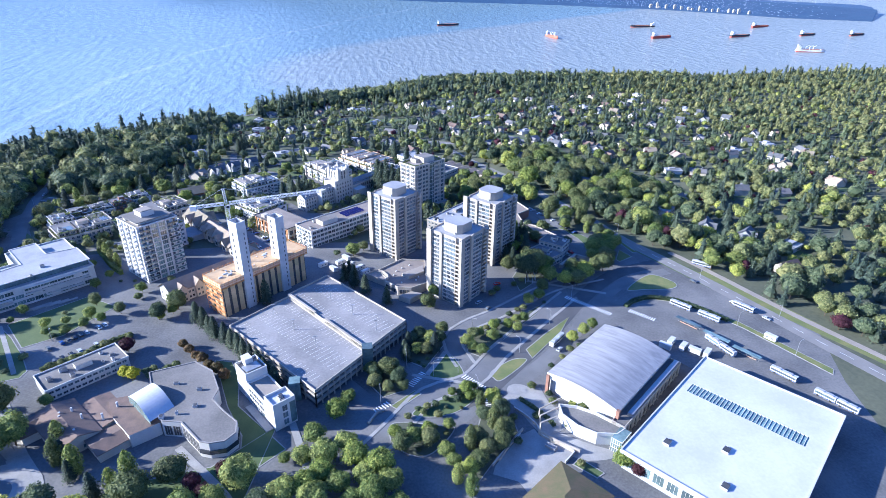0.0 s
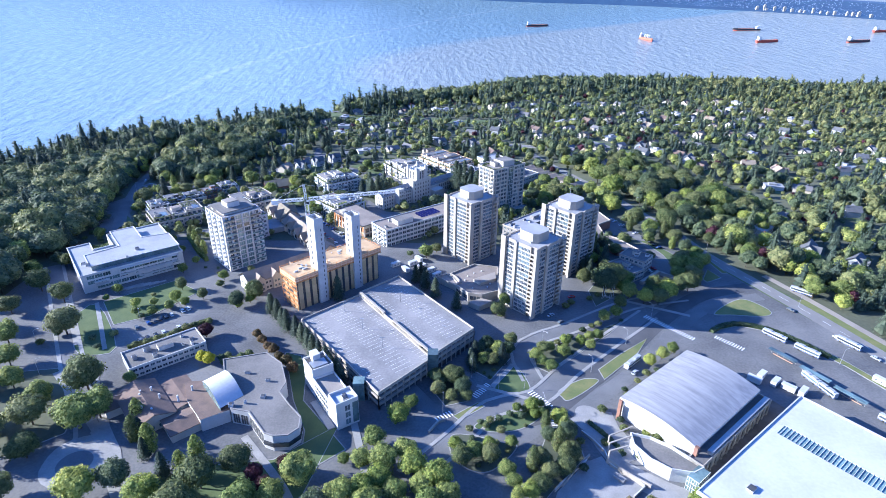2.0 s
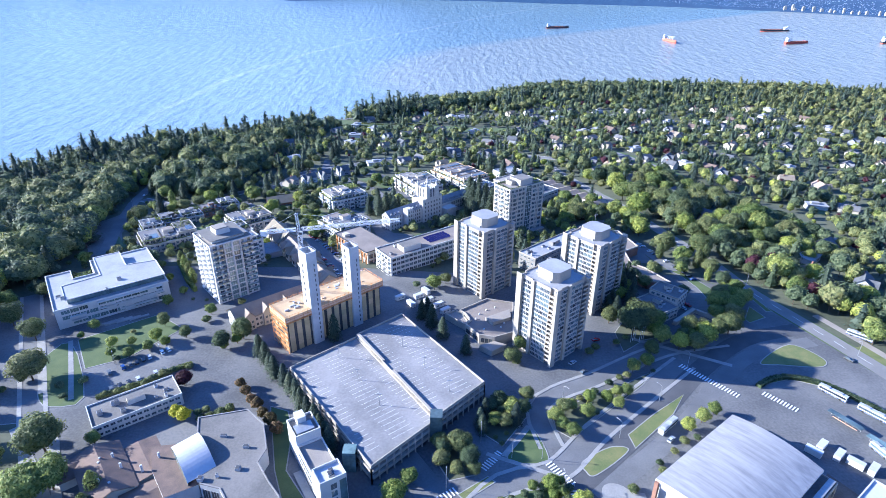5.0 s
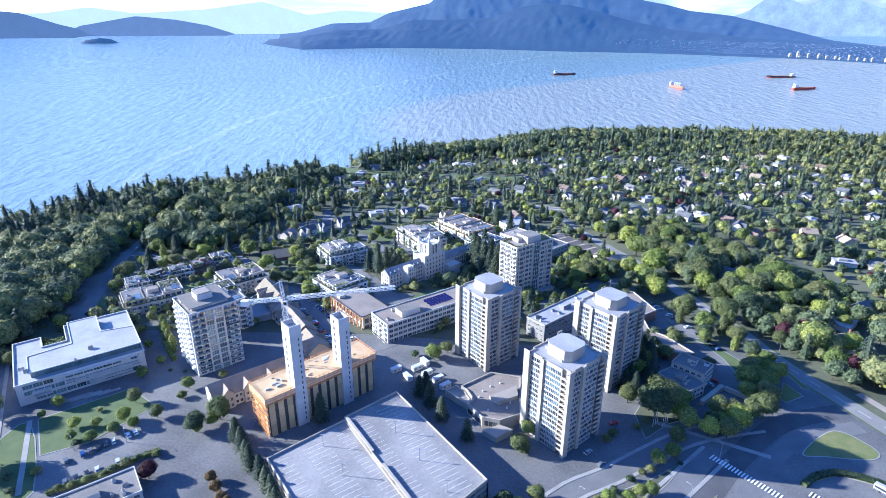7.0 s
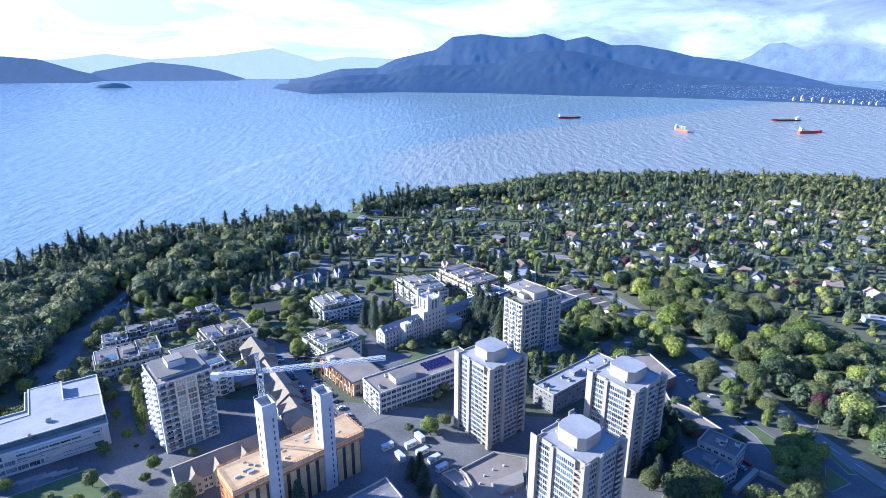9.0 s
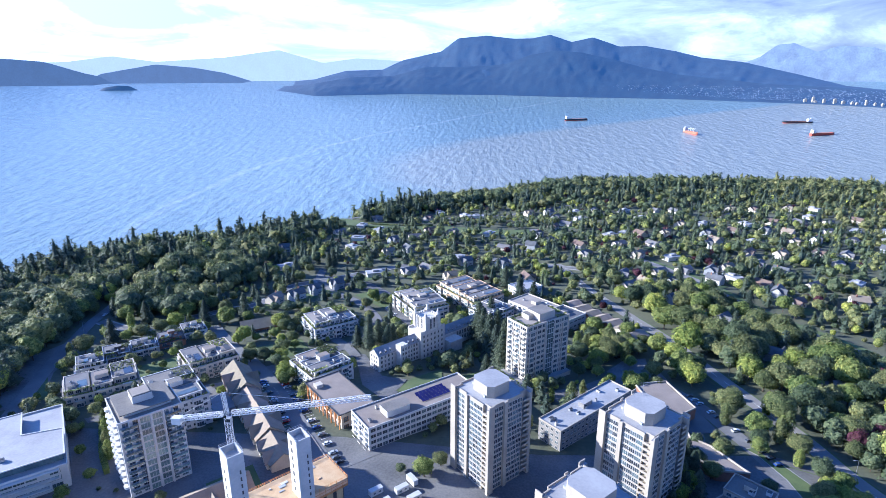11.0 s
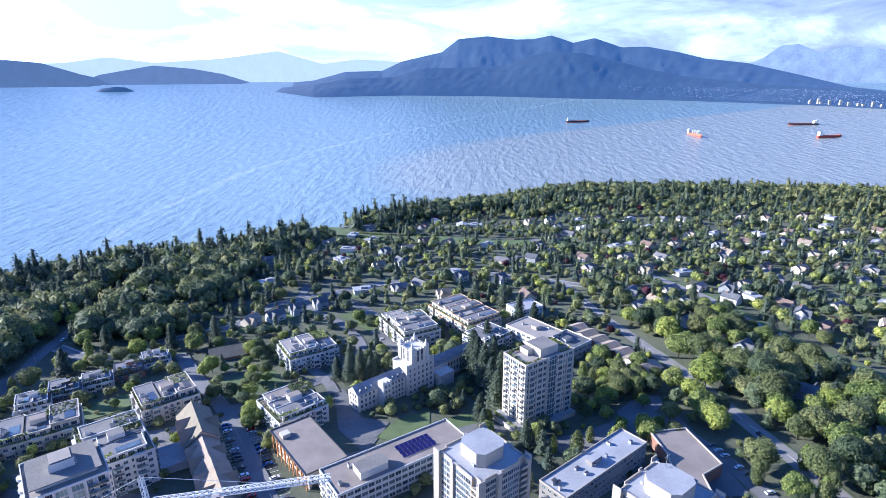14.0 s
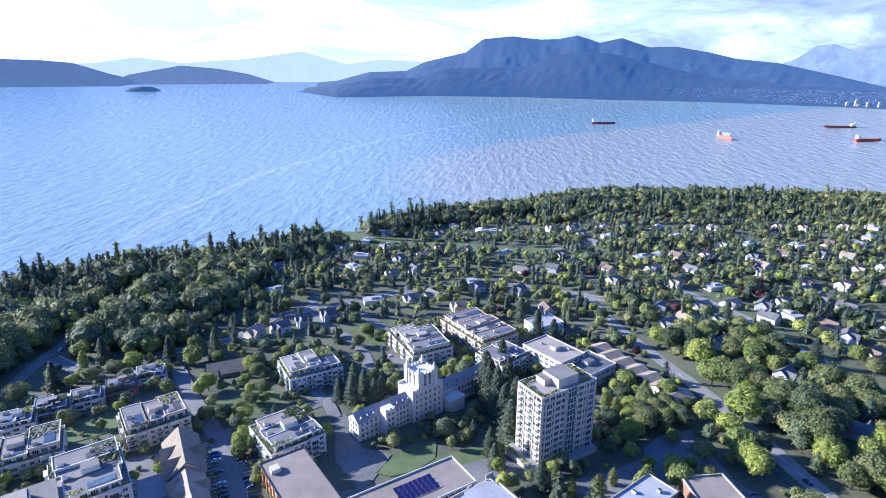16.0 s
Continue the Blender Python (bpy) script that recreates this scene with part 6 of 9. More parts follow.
def brick_hall():
    """The students' hall: a rounded flat roof, a vaulted skylight and old brown roofs beside it."""
    t = thing("student_hall", -100, 205, 0, 0, "students' hall with a rounded flat roof and a white vaulted skylight", "hall")
    plan = [(-9.4, 34.7), (-1, 12), (5, 1), (13, -1), (22.5, -13), (26.5, -14.7), (32.4, -14.3), (36, -10.2), (35.4, -3.7), (29.5, 3), (23, 11.7), (24.3, 18.1), (19, 31.8), (9.7, 40.1)]
    b = Mesh()
    b.prism(plan, -1, 7.6)
    part("wall", b.data("wall", ["white"]), t)
    roof_slab(plan, 7.6, t, "roofgrey", "concrete_dark", 0.45, 0.5)
    b = Mesh()
    c = 0
    b.prism([(22.2, -13.4), (26.4, -15.1), (32.6, -14.7), (36.4, -10.4), (35.8, -3.5), (35.0, -3.7), (35.6, -10.0), (32.3, -13.9), (26.5, -14.3), (22.6, -12.8)], 2.2, 4.2)
    part("window_band", b.data("window_band", ["glass"]), t, label="dark curved window band")
    windows(t, (13, -1), (22.5, -13), 0.6, 1, 6, 5, window_mesh(2.7, 6.2, 2, "white", "dark"), 0.2)
    windows(t, (5, 1), (13, -1), 0.6, 1, 6, 2, window_mesh(3.2, 5.0, 3, "white", "dark"), 0.4)
    windows(t, (35.4, -3.7), (29.5, 3), 1.2, 2, 3.2, 2, window_mesh(2.6, 1.7, 2, "white"), 0.4)
    b = Mesh()
    o, u, v = Vector((-12.3, 16.9)), Vector((7.3, 8.1)), Vector((13, -15.7))
    n = 14
    rows = []
    for i in range(n + 1):
        s = i / n
        p = o + v * s
        zz = 7.8 + 3.6 * math.sin(math.pi * (0.12 + 0.88 * s)) if s < 1 else 7.8
        rows.append([(p.x, p.y, zz), (p.x + u.x, p.y + u.y, zz)])
    for r0, r1 in zip(rows, rows[1:]):
        b.face([r0[0], r1[0], r1[1], r0[1]])
    for k in (0, 1):
        b.face([r[k] for r in rows] + [(rows[-1][k][0], rows[-1][k][1], 6), (rows[0][k][0], rows[0][k][1], 6)], 1)
    part("vault", b.data("vault", ["roofwhite", "glass_green"]), t, label="white vaulted skylight")
    b = Mesh()
    b.prism([(-22, 20), (-16, 8), (-6, -4), (4, 2), (0, 12), (-8, 22)], -1, 6.2)
    part("link", b.data("link", ["white"]), t)
    b = Mesh()
    b.face([(-22, 20, 6.3), (-16, 8, 6.3), (-6, -4, 6.3), (4, 2, 6.3), (0, 12, 6.3), (-8, 22, 6.3)])
    part("roof", b.data("roof", ["oldroof"]), t)
    roof_gear(t, 22, 30, 7.7, 5, 12)
    o2 = thing("old_hall", -146, 205, 0, 41, "old low hall with worn brown roofs and roof vents", "hall")
    for x0, y0, x1, y1, e, r, ax in ((6, -16, 22, 12, 5.2, 8.2, False), (22, -14, 34, 6, 4.6, 5.6, False), (0, 4, 12, 14, 4.2, 6.2, True), (16, -28, 32, -16, 4.2, 5.4, True)):
        b = Mesh()
        b.prism(rect(x0, y0, x1, y1), -1, e)
        part("wall", b.data("wall", ["cream"]), o2)
        b = Mesh()
        gable(b, x0, y0, x1, y1, e, r, 0.6, ax)
        part("roof", b.data("roof", ["oldroof", "cream"]), o2)
    rnd = random.Random(8)
    for i in range(9):
        b = Mesh()
        x, y = rnd.uniform(9, 32), rnd.uniform(-12, 4)
        b.tube((x, y, 5), (x, y, 8.3 + rnd.uniform(0, 0.8)), 0.45, 0.45, 8)
        part("roof_vent", b.data("roof_vent", ["roofwhite"]), o2)
    windows(o2, (6, -16), (22, -16), 1, 1, 3, 4, window_mesh(1.8, 1.8, 2))


brick_hall()


def sports_hall():
    """The recreation hall under a shallow vaulted metal roof."""
    t = thing("sports_hall", 91.5, 182, 0, 38.5, "recreation hall with a curved metal roof and white rounded entrance", "sports hall")
    w, d = 53, 35
    sk = -0.0
    b = Mesh()
    b.prism(rect(1, 1, w - 1, d - 1), -1, 9.5)
    part("wall", b.data("wall", ["white"]), t)
    b = Mesh()
    n = 16
    rows = []
    for i in range(n + 1):
        s = i / n
        zz = 9.6 + 3.2 * math.sin(math.pi * (0.1 + 0.8 * s)) - 0.9 + 1.5 * s
        rows.append((s * d, zz))
    for (y0, z0), (y1, z1) in zip(rows, rows[1:]):
        b.face([(-0.6, y0, z0), (w + 0.6, y0, z0), (w + 0.6, y1, z1), (-0.6, y1, z1)])
    for x, s in ((-0.6, 1), (w + 0.6, -1)):
        pts = [(x, y, z) for y, z in rows] + [(x, d, 8.6), (x, 0, 8.6)]
        b.face(pts if s < 0 else pts[::-1], 1)
    b.face([(-0.6, 0, 8.6), (w + 0.6, 0, 8.6), (w + 0.6, 0, rows[0][1]), (-0.6, 0, rows[0][1])], 1)
    part("roof", b.data("roof", ["metalroof", "white"]), t, label="shallow curved pale metal roof")
    b = Mesh()
    b.prism(rect(-4, -5, w + 2, 1), -1, 6.0)
    part("side_wing", b.data("side_wing", ["concrete"]), t)
    roof_slab(rect(-4, -5, w + 2, 1), 6, t, "roofgrey", "concrete", 0.8)
    pier = Mesh()
    pier.box(-0.3, -0.5, -1, 0.3, 0.0, 6.2)
    pier = pier.data("pier", ["concrete"])
    for i in range(13):
        part("pier", pier, t, pose(-1.5 + i * 4.5, -5, 0))
    b = Mesh()
    b.prism(rect(4, -4.4, w + 1, -2.2), 6.0, 7.6, 0)
    part("roof_duct", b.data("roof_duct", ["steel"]), t)
    windows(t, (-4, -5), (w + 2, -5), 1.2, 1, 3, 13, window_mesh(2.8, 3.2, 3, "dark"), 0.3)
    b = Mesh()
    plan = [(-4, -5), (-4, 8), (-6, 16), (-10, 22), (-14, 18), (-15.5, 10), (-14, 2), (-9, -4)][::-1]
    b.prism(plan, -1, 5.0)
    part("entrance_wall", b.data("entrance_wall", ["white"]), t, label="white rounded entrance wall")
    roof_slab(plan, 5.0, t, "roofgrey", "white", 1.5, 0.4)
    b = Mesh()
    b.box(-12.5, -8, -0.5, -4.5, -3.5, 6.4)
    part("glass_entry", b.data("glass_entry", ["glass_green"]), t)
    b = Mesh()
    for i in range(6):
        b.beam((-12.6, -8.1 + i * 0.9, -0.5), (-12.6, -8.1 + i * 0.9, 6.4), 0.18)
        b.beam((-12.6 + i * 1.6, -8.1, -0.5), (-12.6 + i * 1.6, -8.1, 6.4), 0.18)
    for z in (2, 4.2, 6.4):
        b.beam((-12.6, -8.1, z), (-4.5, -8.1, z), 0.2), b.beam((-12.6, -8.1, z), (-12.6, -3.5, z), 0.2)
    part("entry_frame", b.data("entry_frame", ["white"]), t)
    for x, y in ((-0.8, d - 1), (-0.8, 0)):
        b = Mesh()
        b.box(x - 0.7, y - 0.7, -1, x + 0.7, y + 0.7, 10.5)
        part("brick_pier", b.data("brick_pier", ["brick"]), t)
    b = Mesh()
    b.prism(rect(w + 0.6, 22, w + 6, d + 2), -1, 6.5)
    b.prism(rect(w + 1.4, 23, w + 5.2, d + 1.2), 6.5, 7.0)
    part("back_wing", b.data("back_wing", ["white"]), t)
    roof_gear(t, 10, 12, 5.2, 3, 33)
    for i in range(3):
        b = Mesh()
        x = -18 - i * 3.4
        b.beam((x, 27 - i * 2.5, 0), (x, 27 - i * 2.5, 6.2), 0.5)
        b.beam((x, 27 - i * 2.5, 6.2), (x + 12 - i * 2, 24 - i * 2.5, 6.2), 0.5)
        part("canopy_frame", b.data("canopy_frame", ["concrete"]), t)


sports_hall()


def pool_hall():
    t = thing("swimming_hall", 83.5, 162, 0, 36.8, "very large white flat-roofed swimming hall with a glazed roof slot", "swimming hall")
    w, d = 82, 57
    # plan axes: x along the long side, y to the south
    b = Mesh()
    b.prism(rect(0.6, -d + 0.6, w - 0.6, -0.6), -1, 8)
    part("wall", b.data("wall", ["grey"]), t)
    b = Mesh()
    x0, x1, y0, y1 = 51.5, 58.5, -50, -3.5
    for q in (rect(-0.6, -d - 0.6, x0, 0.6), rect(x1, -d - 0.6, w + 0.6, 0.6), rect(x0, -d - 0.6, x1, y0), rect(x0, y1, x1, 0.6)):
        b.prism(q, 8, 9.2)
    part("roof", b.data("roof", ["roofwhite"]), t, label="clean white membrane roof")
    b = Mesh()
    b.face([(x0, y0, 8.95), (x1, y0, 8.95), (x1, y1, 8.95), (x0, y1, 8.95)])
    part("skylight", b.data("skylight", ["glass_green"]), t)
    rib = Mesh()
    rib.box(0, -0.09, 0, x1 - x0, 0.09, 0.28)
    rib = rib.data("skylight_rib", ["white"])
    for i in range(32):
        part("skylight_rib", rib, t, pose(x0, y0 + 0.7 + i * 1.45, 8.96))
    for cx, cy in ((14, -12), (26, -30), (8, -36)):
        b = Mesh()
        b.box(cx, cy, 9.2, cx + 3.2, cy + 2.4, 10.1, 0, 1)
        part("roof_hatch", b.data("roof_hatch", ["roofwhite", "dark"]), t)
    b = Mesh()
    for q in (rect(-0.6, 0.1, w + 0.6, 0.6), rect(-0.6, -d - 0.6, w + 0.6, -d - 0.1), rect(-0.6, -d, -0.1, 0), rect(w + 0.1, -d, w + 0.6, 0)):
        b.prism(q, 9.2, 9.7)
    part("roof_edge", b.data("roof_edge", ["roofwhite"]), t)
    windows(t, (0.6, -0.6), (0.6, -d + 0.6), 2, 1, 4, 10, window_mesh(4.2, 4.5, 3, "white", "glass_green"), 1)
    windows(t, (w - 0.6, -0.6), (0.6, -0.6), 2, 1, 4, 14, window_mesh(4.2, 4.5, 3, "white", "glass_green"), 1)


pool_hall()


def pavilion():
    t = thing("pavilion", 52.5, 132.5, 0, 36, "low pavilion with a mossy brown hipped roof", "pavilion")
    b = Mesh()
    b.prism(rect(0, 0, 24, 20), -1, 4)
    part("wall", b.data("wall", ["cream"]), t)
    b = Mesh()
    hip(b, 0, 0, 24, 20, 4, 7.5, 1.6)
    part("roof", b.data("roof", ["moss"]), t)


pavilion()


def court_wall(pts, w=0.35, h=1.3):
    """A low wall round a court, with a coping."""
    t = thing("court_wall", pts[0][0], pts[0][1], 0, 0, "low pale concrete wall round a paved court", "wall", "court walls")
    for (x0, y0), (x1, y1) in zip(pts, pts[1:]):
        ln = math.hypot(x1 - x0, y1 - y0)
        b = Mesh()
        b.box(-w / 2, -w / 2, 0, ln + w / 2, w / 2, h)
        m = pose(x0 - pts[0][0], y0 - pts[0][1], 0, 0, 0, math.degrees(math.atan2(y1 - y0, x1 - x0)))
        seg = part("wall", b.data("wall", ["concrete"]), t, m)
        b = Mesh()
        b.box(-w / 2 - 0.06, -w / 2 - 0.06, h, ln + w / 2 + 0.06, w / 2 + 0.06, h + 0.1)
        part("coping", b.data("coping", ["white"]), seg)


court_wall([(52, 200), (55.5, 195), (58.5, 189), (59, 182), (64, 177), (69, 171.5), (63.5, 167)])
court_wall([(50, 184), (42, 177), (35, 170)])
flat("court", [(34, 166), (36, 170), (50, 184), (57, 187), (58.5, 182), (68.5, 171.5), (63, 167), (50, 157)], 0.13, "paving", "pale concrete court below a low wall", "court")
flat("lawn", [(66, 166), (70, 169), (77, 160), (73, 158)], 0.18, "lawn", "small planted bed with a kerb", "lawn", thick=0.18)


def rubbish_skip(x, y, rz):
    t = thing("rubbish_skip", x, y, 0.13, rz, "grey steel skip on the paved court", "skip")
    b = Mesh()
    b.prism([(-2.2, -0.9), (2.2, -0.9), (2.2, 0.9), (-2.2, 0.9)], 0.1, 1.3)
    part("body", b.data("body", ["concrete_dark"]), t)
    b = Mesh()
    b.box(-2.3, -1.0, 1.3, 2.3, -0.86, 1.42), b.box(-2.3, 0.86, 1.3, 2.3, 1.0, 1.42)
    part("rim", b.data("rim", ["steel"]), t)


rubbish_skip(60.5, 175.5, -48)


def podium():
    """The low concrete commons between the towers, and the school."""
    t = thing("commons_building", 0, 0, 0, 0, "low concrete commons with brown gravel roofs between the towers", "commons")
    plan = [(0, 330), (3, 327), (6, 320), (3, 316), (10, 306), (18, 304), (28, 309), (31, 339), (16, 343)]
    b = Mesh()
    b.prism(plan, -1, 4.6)
    part("wall", b.data("wall", ["concrete"]), t)
    roof_slab(plan, 4.6, t, "roofbrown", "concrete", 1.1, 0.5)
    b = Mesh()
    b.prism([(14, 321), (18, 316), (28, 322), (28, 330)], 4.6, 6.6, 0, 1)
    part("roof_wall", b.data("roof_wall", ["concrete", "rooftan"]), t)
    low = [(-8, 329), (3, 318), (5, 321), (2.5, 327), (-2, 333)]
    b = Mesh()
    b.prism(low, -1, 3.0)
    part("entry", b.data("entry", ["concrete"]), t)
    roof_slab(low, 3.0, t, "rooftan", "concrete", 1.0, 0.5)
    b = Mesh()
    b.prism([(10, 300), (16, 295), (24, 301), (18, 304)], -1, 3.2, 0, 1)
    part("terrace_block", b.data("terrace_block", ["concrete", "rooftan"]), t)
    for x, y in ((9, 322), (11, 327), (15, 331), (20, 334), (22, 314), (24, 318), (13, 312)):
        b = Mesh()
        b.tube((x, y, 4.6), (x, y, 5.5), 0.5, 0.4, 8)
        part("roof_vent", b.data("roof_vent", ["roofwhite"]), t)
    windows(t, (3, 316), (10, 306), 1, 1, 3, 4, window_mesh(2.4, 2.4, 2, "dark"))
    windows(t, (10, 306), (18, 304), 1.2, 1, 3, 3, window_mesh(1.8, 2.6, 2, "dark"))
    u = thing("school_building", 96, 372, 0, 0, "curved low building with a tan gravel roof", "school")
    plan = [(20, -6), (34, -7), (24, 12), (17, 18), (17.5, 36), (29, 44), (22, 71), (3, 67), (6, 50), (4, 30), (8, 10)]
    b = Mesh()
    b.prism(plan, -1, 5)
    part("wall", b.data("wall", ["brick"]), u)
    roof_slab(plan, 5, u, "roofbrown", "concrete", 0.9, 0.5)


podium()
block("office_building", "two-storey building with a dark slate-grey flat roof", "office", 113, 328, 33, 12.5, 19, 6.0, 2, "cream", "roofdark", "concrete", 3.0, (2.0, 1.5), 0, 0, 3, 44)
block("office_building", "three-storey pale building with a small roof storey", "office", 124, 338.5, 47, 13, 17, 9.0, 3, "cream", "roofgrey", "concrete", 3.0, (2.0, 1.5), 0, 0, 3, 47)
block("community_hall", "low hall with a pale metal roof", "hall", 48.5, 621, 33, 25, 18, 8, 2, "white", "metalroof", "white", 3.2, (1.8, 1.4), 0, 0, 0, 45)


def long_low(name, label, x, y, rot, w, d, e, r, wall, roof):
    t = thing(name, x, y, base_z(x, y, rot, w, d), rot, label, "hall")
    b = Mesh()
    b.prism(rect(0, 0, w, d), -2, e)
    part("wall", b.data("wall", [wall]), t)
    b = Mesh()
    gable(b, 0, 0, w, d, e, r, 0.8, w > d)
    part("roof", b.data("roof", [roof, wall]), t)
    n = max(2, int(w / 3.2))
    windows(t, (0, 0), (w, 0), 1.0, max(1, int(e / 3)), 3, n, window_mesh(1.8, 1.5, 2), 0.6)
    windows(t, (0, d), (0, 0), 1.0, max(1, int(e / 3)), 3, max(2, int(d / 3.2)), window_mesh(1.8, 1.5, 2), 0.6)
    return t


long_low("parish_hall", "long brown-roofed hall with a timber terrace", -167, 527, 28, 27, 17, 4.5, 9, "brick", "shingle")
for i in range(7):
    x, y = 121 - i * 5.6, 514 + i * 11.2
    long_low("row_house", "row house with a tan roof and small bays", x, y, 34, 12.5, 11, 7, 9.5, "cream" if i % 2 else "brick", "shingle")

for i, (x, y, wall, trim) in enumerate(((-239, 447, "white", "white"), (-232, 463, "dark", "grey"), (-222, 477, "cream", "white"), (-212, 493, "brick", "dark"), (-205, 512, "white", "white"))):
    villa(x, y, 36, wall, trim, 60 + i)

# ---- trees ----
def tufts(centres, normals, sizes, rnd):
    """Many small leaf sprays: one pointed triangle each, facing roughly along its normal."""
    n = len(centres)
    a = np.cross(normals, rnd.normal(size=(n, 3)))
    a /= np.linalg.norm(a, axis=1, keepdims=True) + 1e-9
    b = np.cross(normals, a)
    s = sizes[:, None]
    return np.stack([centres - a * s - b * s * 0.6, centres + a * s - b * s * 0.6, centres + b * s * 1.15 + normals * s * 0.3], 1).reshape(-1, 3)


PHI = (1 + 5 ** 0.5) / 2
ICO_V = np.array([(-1, PHI, 0), (1, PHI, 0), (-1, -PHI, 0), (1, -PHI, 0), (0, -1, PHI), (0, 1, PHI), (0, -1, -PHI), (0, 1, -PHI), (PHI, 0, -1), (PHI, 0, 1), (-PHI, 0, -1), (-PHI, 0, 1)]) / math.hypot(1, PHI)
ICO_F = [(i, j, k) for i in range(12) for j in range(i + 1, 12) for k in range(j + 1, 12) if max(np.linalg.norm(ICO_V[i] - ICO_V[j]), np.linalg.norm(ICO_V[j] - ICO_V[k]), np.linalg.norm(ICO_V[i] - ICO_V[k])) < 1.1]
ICO_F = [f if np.dot(np.cross(ICO_V[f[1]] - ICO_V[f[0]], ICO_V[f[2]] - ICO_V[f[0]]), ICO_V[f[0]]) > 0 else f[::-1] for f in ICO_F]


def ball(sub):
    """Corners and faces of a sphere of small triangles."""
    v, f = [tuple(p) for p in ICO_V], ICO_F
    for _ in range(sub):
        made, out = {}, []

        def middle(i, j):
            k = (min(i, j), max(i, j))
            if k not in made:
                p = (np.array(v[i]) + np.array(v[j])) / 2
                v.append(tuple(p / np.linalg.norm(p)))
                made[k] = len(v) - 1
            return made[k]

        for i, j, k in f:
            a, b, c = middle(i, j), middle(j, k), middle(k, i)
            out += [(i, a, c), (j, b, a), (k, c, b), (a, b, c)]
        f = out
    return np.array(v), np.array(f)


BALLS = [ball(0), ball(1), ball(2)]


def crown_reach(d, heads):
    """How far a rounded crown reaches in each direction: a dome of many bough heads."""
    r = np.full(len(d), 0.58)
    for h, width, size in heads:
        away = np.arccos(np.clip(d @ h, -1, 1)) / width
        r = np.maximum(r, size * (0.72 + 0.28 * np.sqrt(np.clip(1 - away * away, 0, 1))))
    return r


def crown_place(d, r):
    """From directions and reaches to places in a crown one unit wide and high."""
    p = d * r[:, None] * (0.5, 0.5, 0.44)
    p[:, 2] = 0.55 + np.where(p[:, 2] < 0, p[:, 2] * 0.95, p[:, 2])
    return p


def boughs(kind, heads, rnd, sub):
    """The dense inside of a crown, as triangles: a lumpy dome for broadleaves, ragged tiers for conifers."""
    tri = []
    if kind == "round":
        v, f = BALLS[sub]
        r = crown_reach(v, heads) * rnd.uniform(0.80, 0.94, len(v))
        return crown_place(v, r)[f].reshape(-1, 3)
    width = 0.20 if kind == "conifer" else 0.21
    for z0, z1, r in ((0.12, 0.38, 1.0), (0.27, 0.52, 0.82), (0.41, 0.66, 0.64), (0.55, 0.80, 0.45), (0.70, 0.99, 0.26)) if kind == "conifer" else ((0.12, 0.55, 0.95), (0.4, 0.8, 1.0), (0.65, 0.98, 0.7)):
        ring = [np.array((math.cos(q) * r * width * m, math.sin(q) * r * width * m, z0 + rnd.uniform(-0.02, 0.02))) for q, m in zip(np.linspace(0, 2 * np.pi, 9)[:-1] + r * 9, rnd.uniform(0.6, 1.12, 8))]
        for q in range(8):
            tri.append(np.array([ring[q], ring[(q + 1) % 8], (0, 0, z1)]))
            if kind == "tall":
                tri.append(np.array([ring[(q + 1) % 8], ring[q], (0, 0, z0 - 0.12)]))
    return np.array(tri).reshape(-1, 3)


def crown_points(kind, rnd, n, count=9):
    """Centres and outward normals of the tufts of a crown one unit wide and high."""
    heads = []
    if kind == "round":
        for q in range(count):
            up, a = rnd.uniform(-0.45, 1.0), q * 2.4 + rnd.uniform(-0.5, 0.5)
            flat_r = math.sqrt(1 - up * up)
            heads.append((np.array((math.cos(a) * flat_r, math.sin(a) * flat_r, up)), rnd.uniform(0.36, 0.66), rnd.uniform(0.74, 1.14)))
        d = rnd.normal(size=(n, 3))
        d[:, 2] = np.where(d[:, 2] < -0.6, -d[:, 2], d[:, 2])
        d /= np.linalg.norm(d, axis=1, keepdims=True)
        p = crown_place(d, crown_reach(d, heads) * rnd.uniform(0.86, 1.06, n))
        nrm = d * 0.9 + (0, 0, 0.25) + rnd.normal(0, 0.36, (n, 3))
    elif kind == "tall":
        z = rnd.uniform(0.08, 1.0, n)
        r = 0.26 * np.sin(np.pi * np.clip(z * 0.85 + 0.12, 0, 1)) ** 0.7 * rnd.uniform(0.7, 1.12, n)
        a = rnd.uniform(0, 2 * np.pi, n)
        p = np.stack([r * np.cos(a), r * np.sin(a), z], 1)
        nrm = np.stack([np.cos(a), np.sin(a), 0.3 + 0 * a], 1) + rnd.normal(0, 0.3, (n, 3))
    else:
        tiers = 13
        t = rnd.integers(0, tiers, n) / tiers
        a = rnd.uniform(0, 2 * np.pi, n)
        arm = 0.68 + 0.32 * np.abs(np.sin(a * 3.5 + t * 21))
        rad = 0.27 * (1 - t) ** 0.7 * arm + 0.012
        q = np.sqrt(rnd.uniform(0.08, 1.0, n))
        z = 0.10 + 0.90 * t + 0.05 * (1 - q) - 0.03 * q
        p = np.stack([rad * q * np.cos(a), rad * q * np.sin(a), z], 1)
        nrm = np.stack([np.cos(a) * 0.55, np.sin(a) * 0.55, 0.8 + 0 * a], 1) + rnd.normal(0, 0.25, (n, 3))
    nrm /= np.linalg.norm(nrm, axis=1, keepdims=True)
    return p, nrm, heads


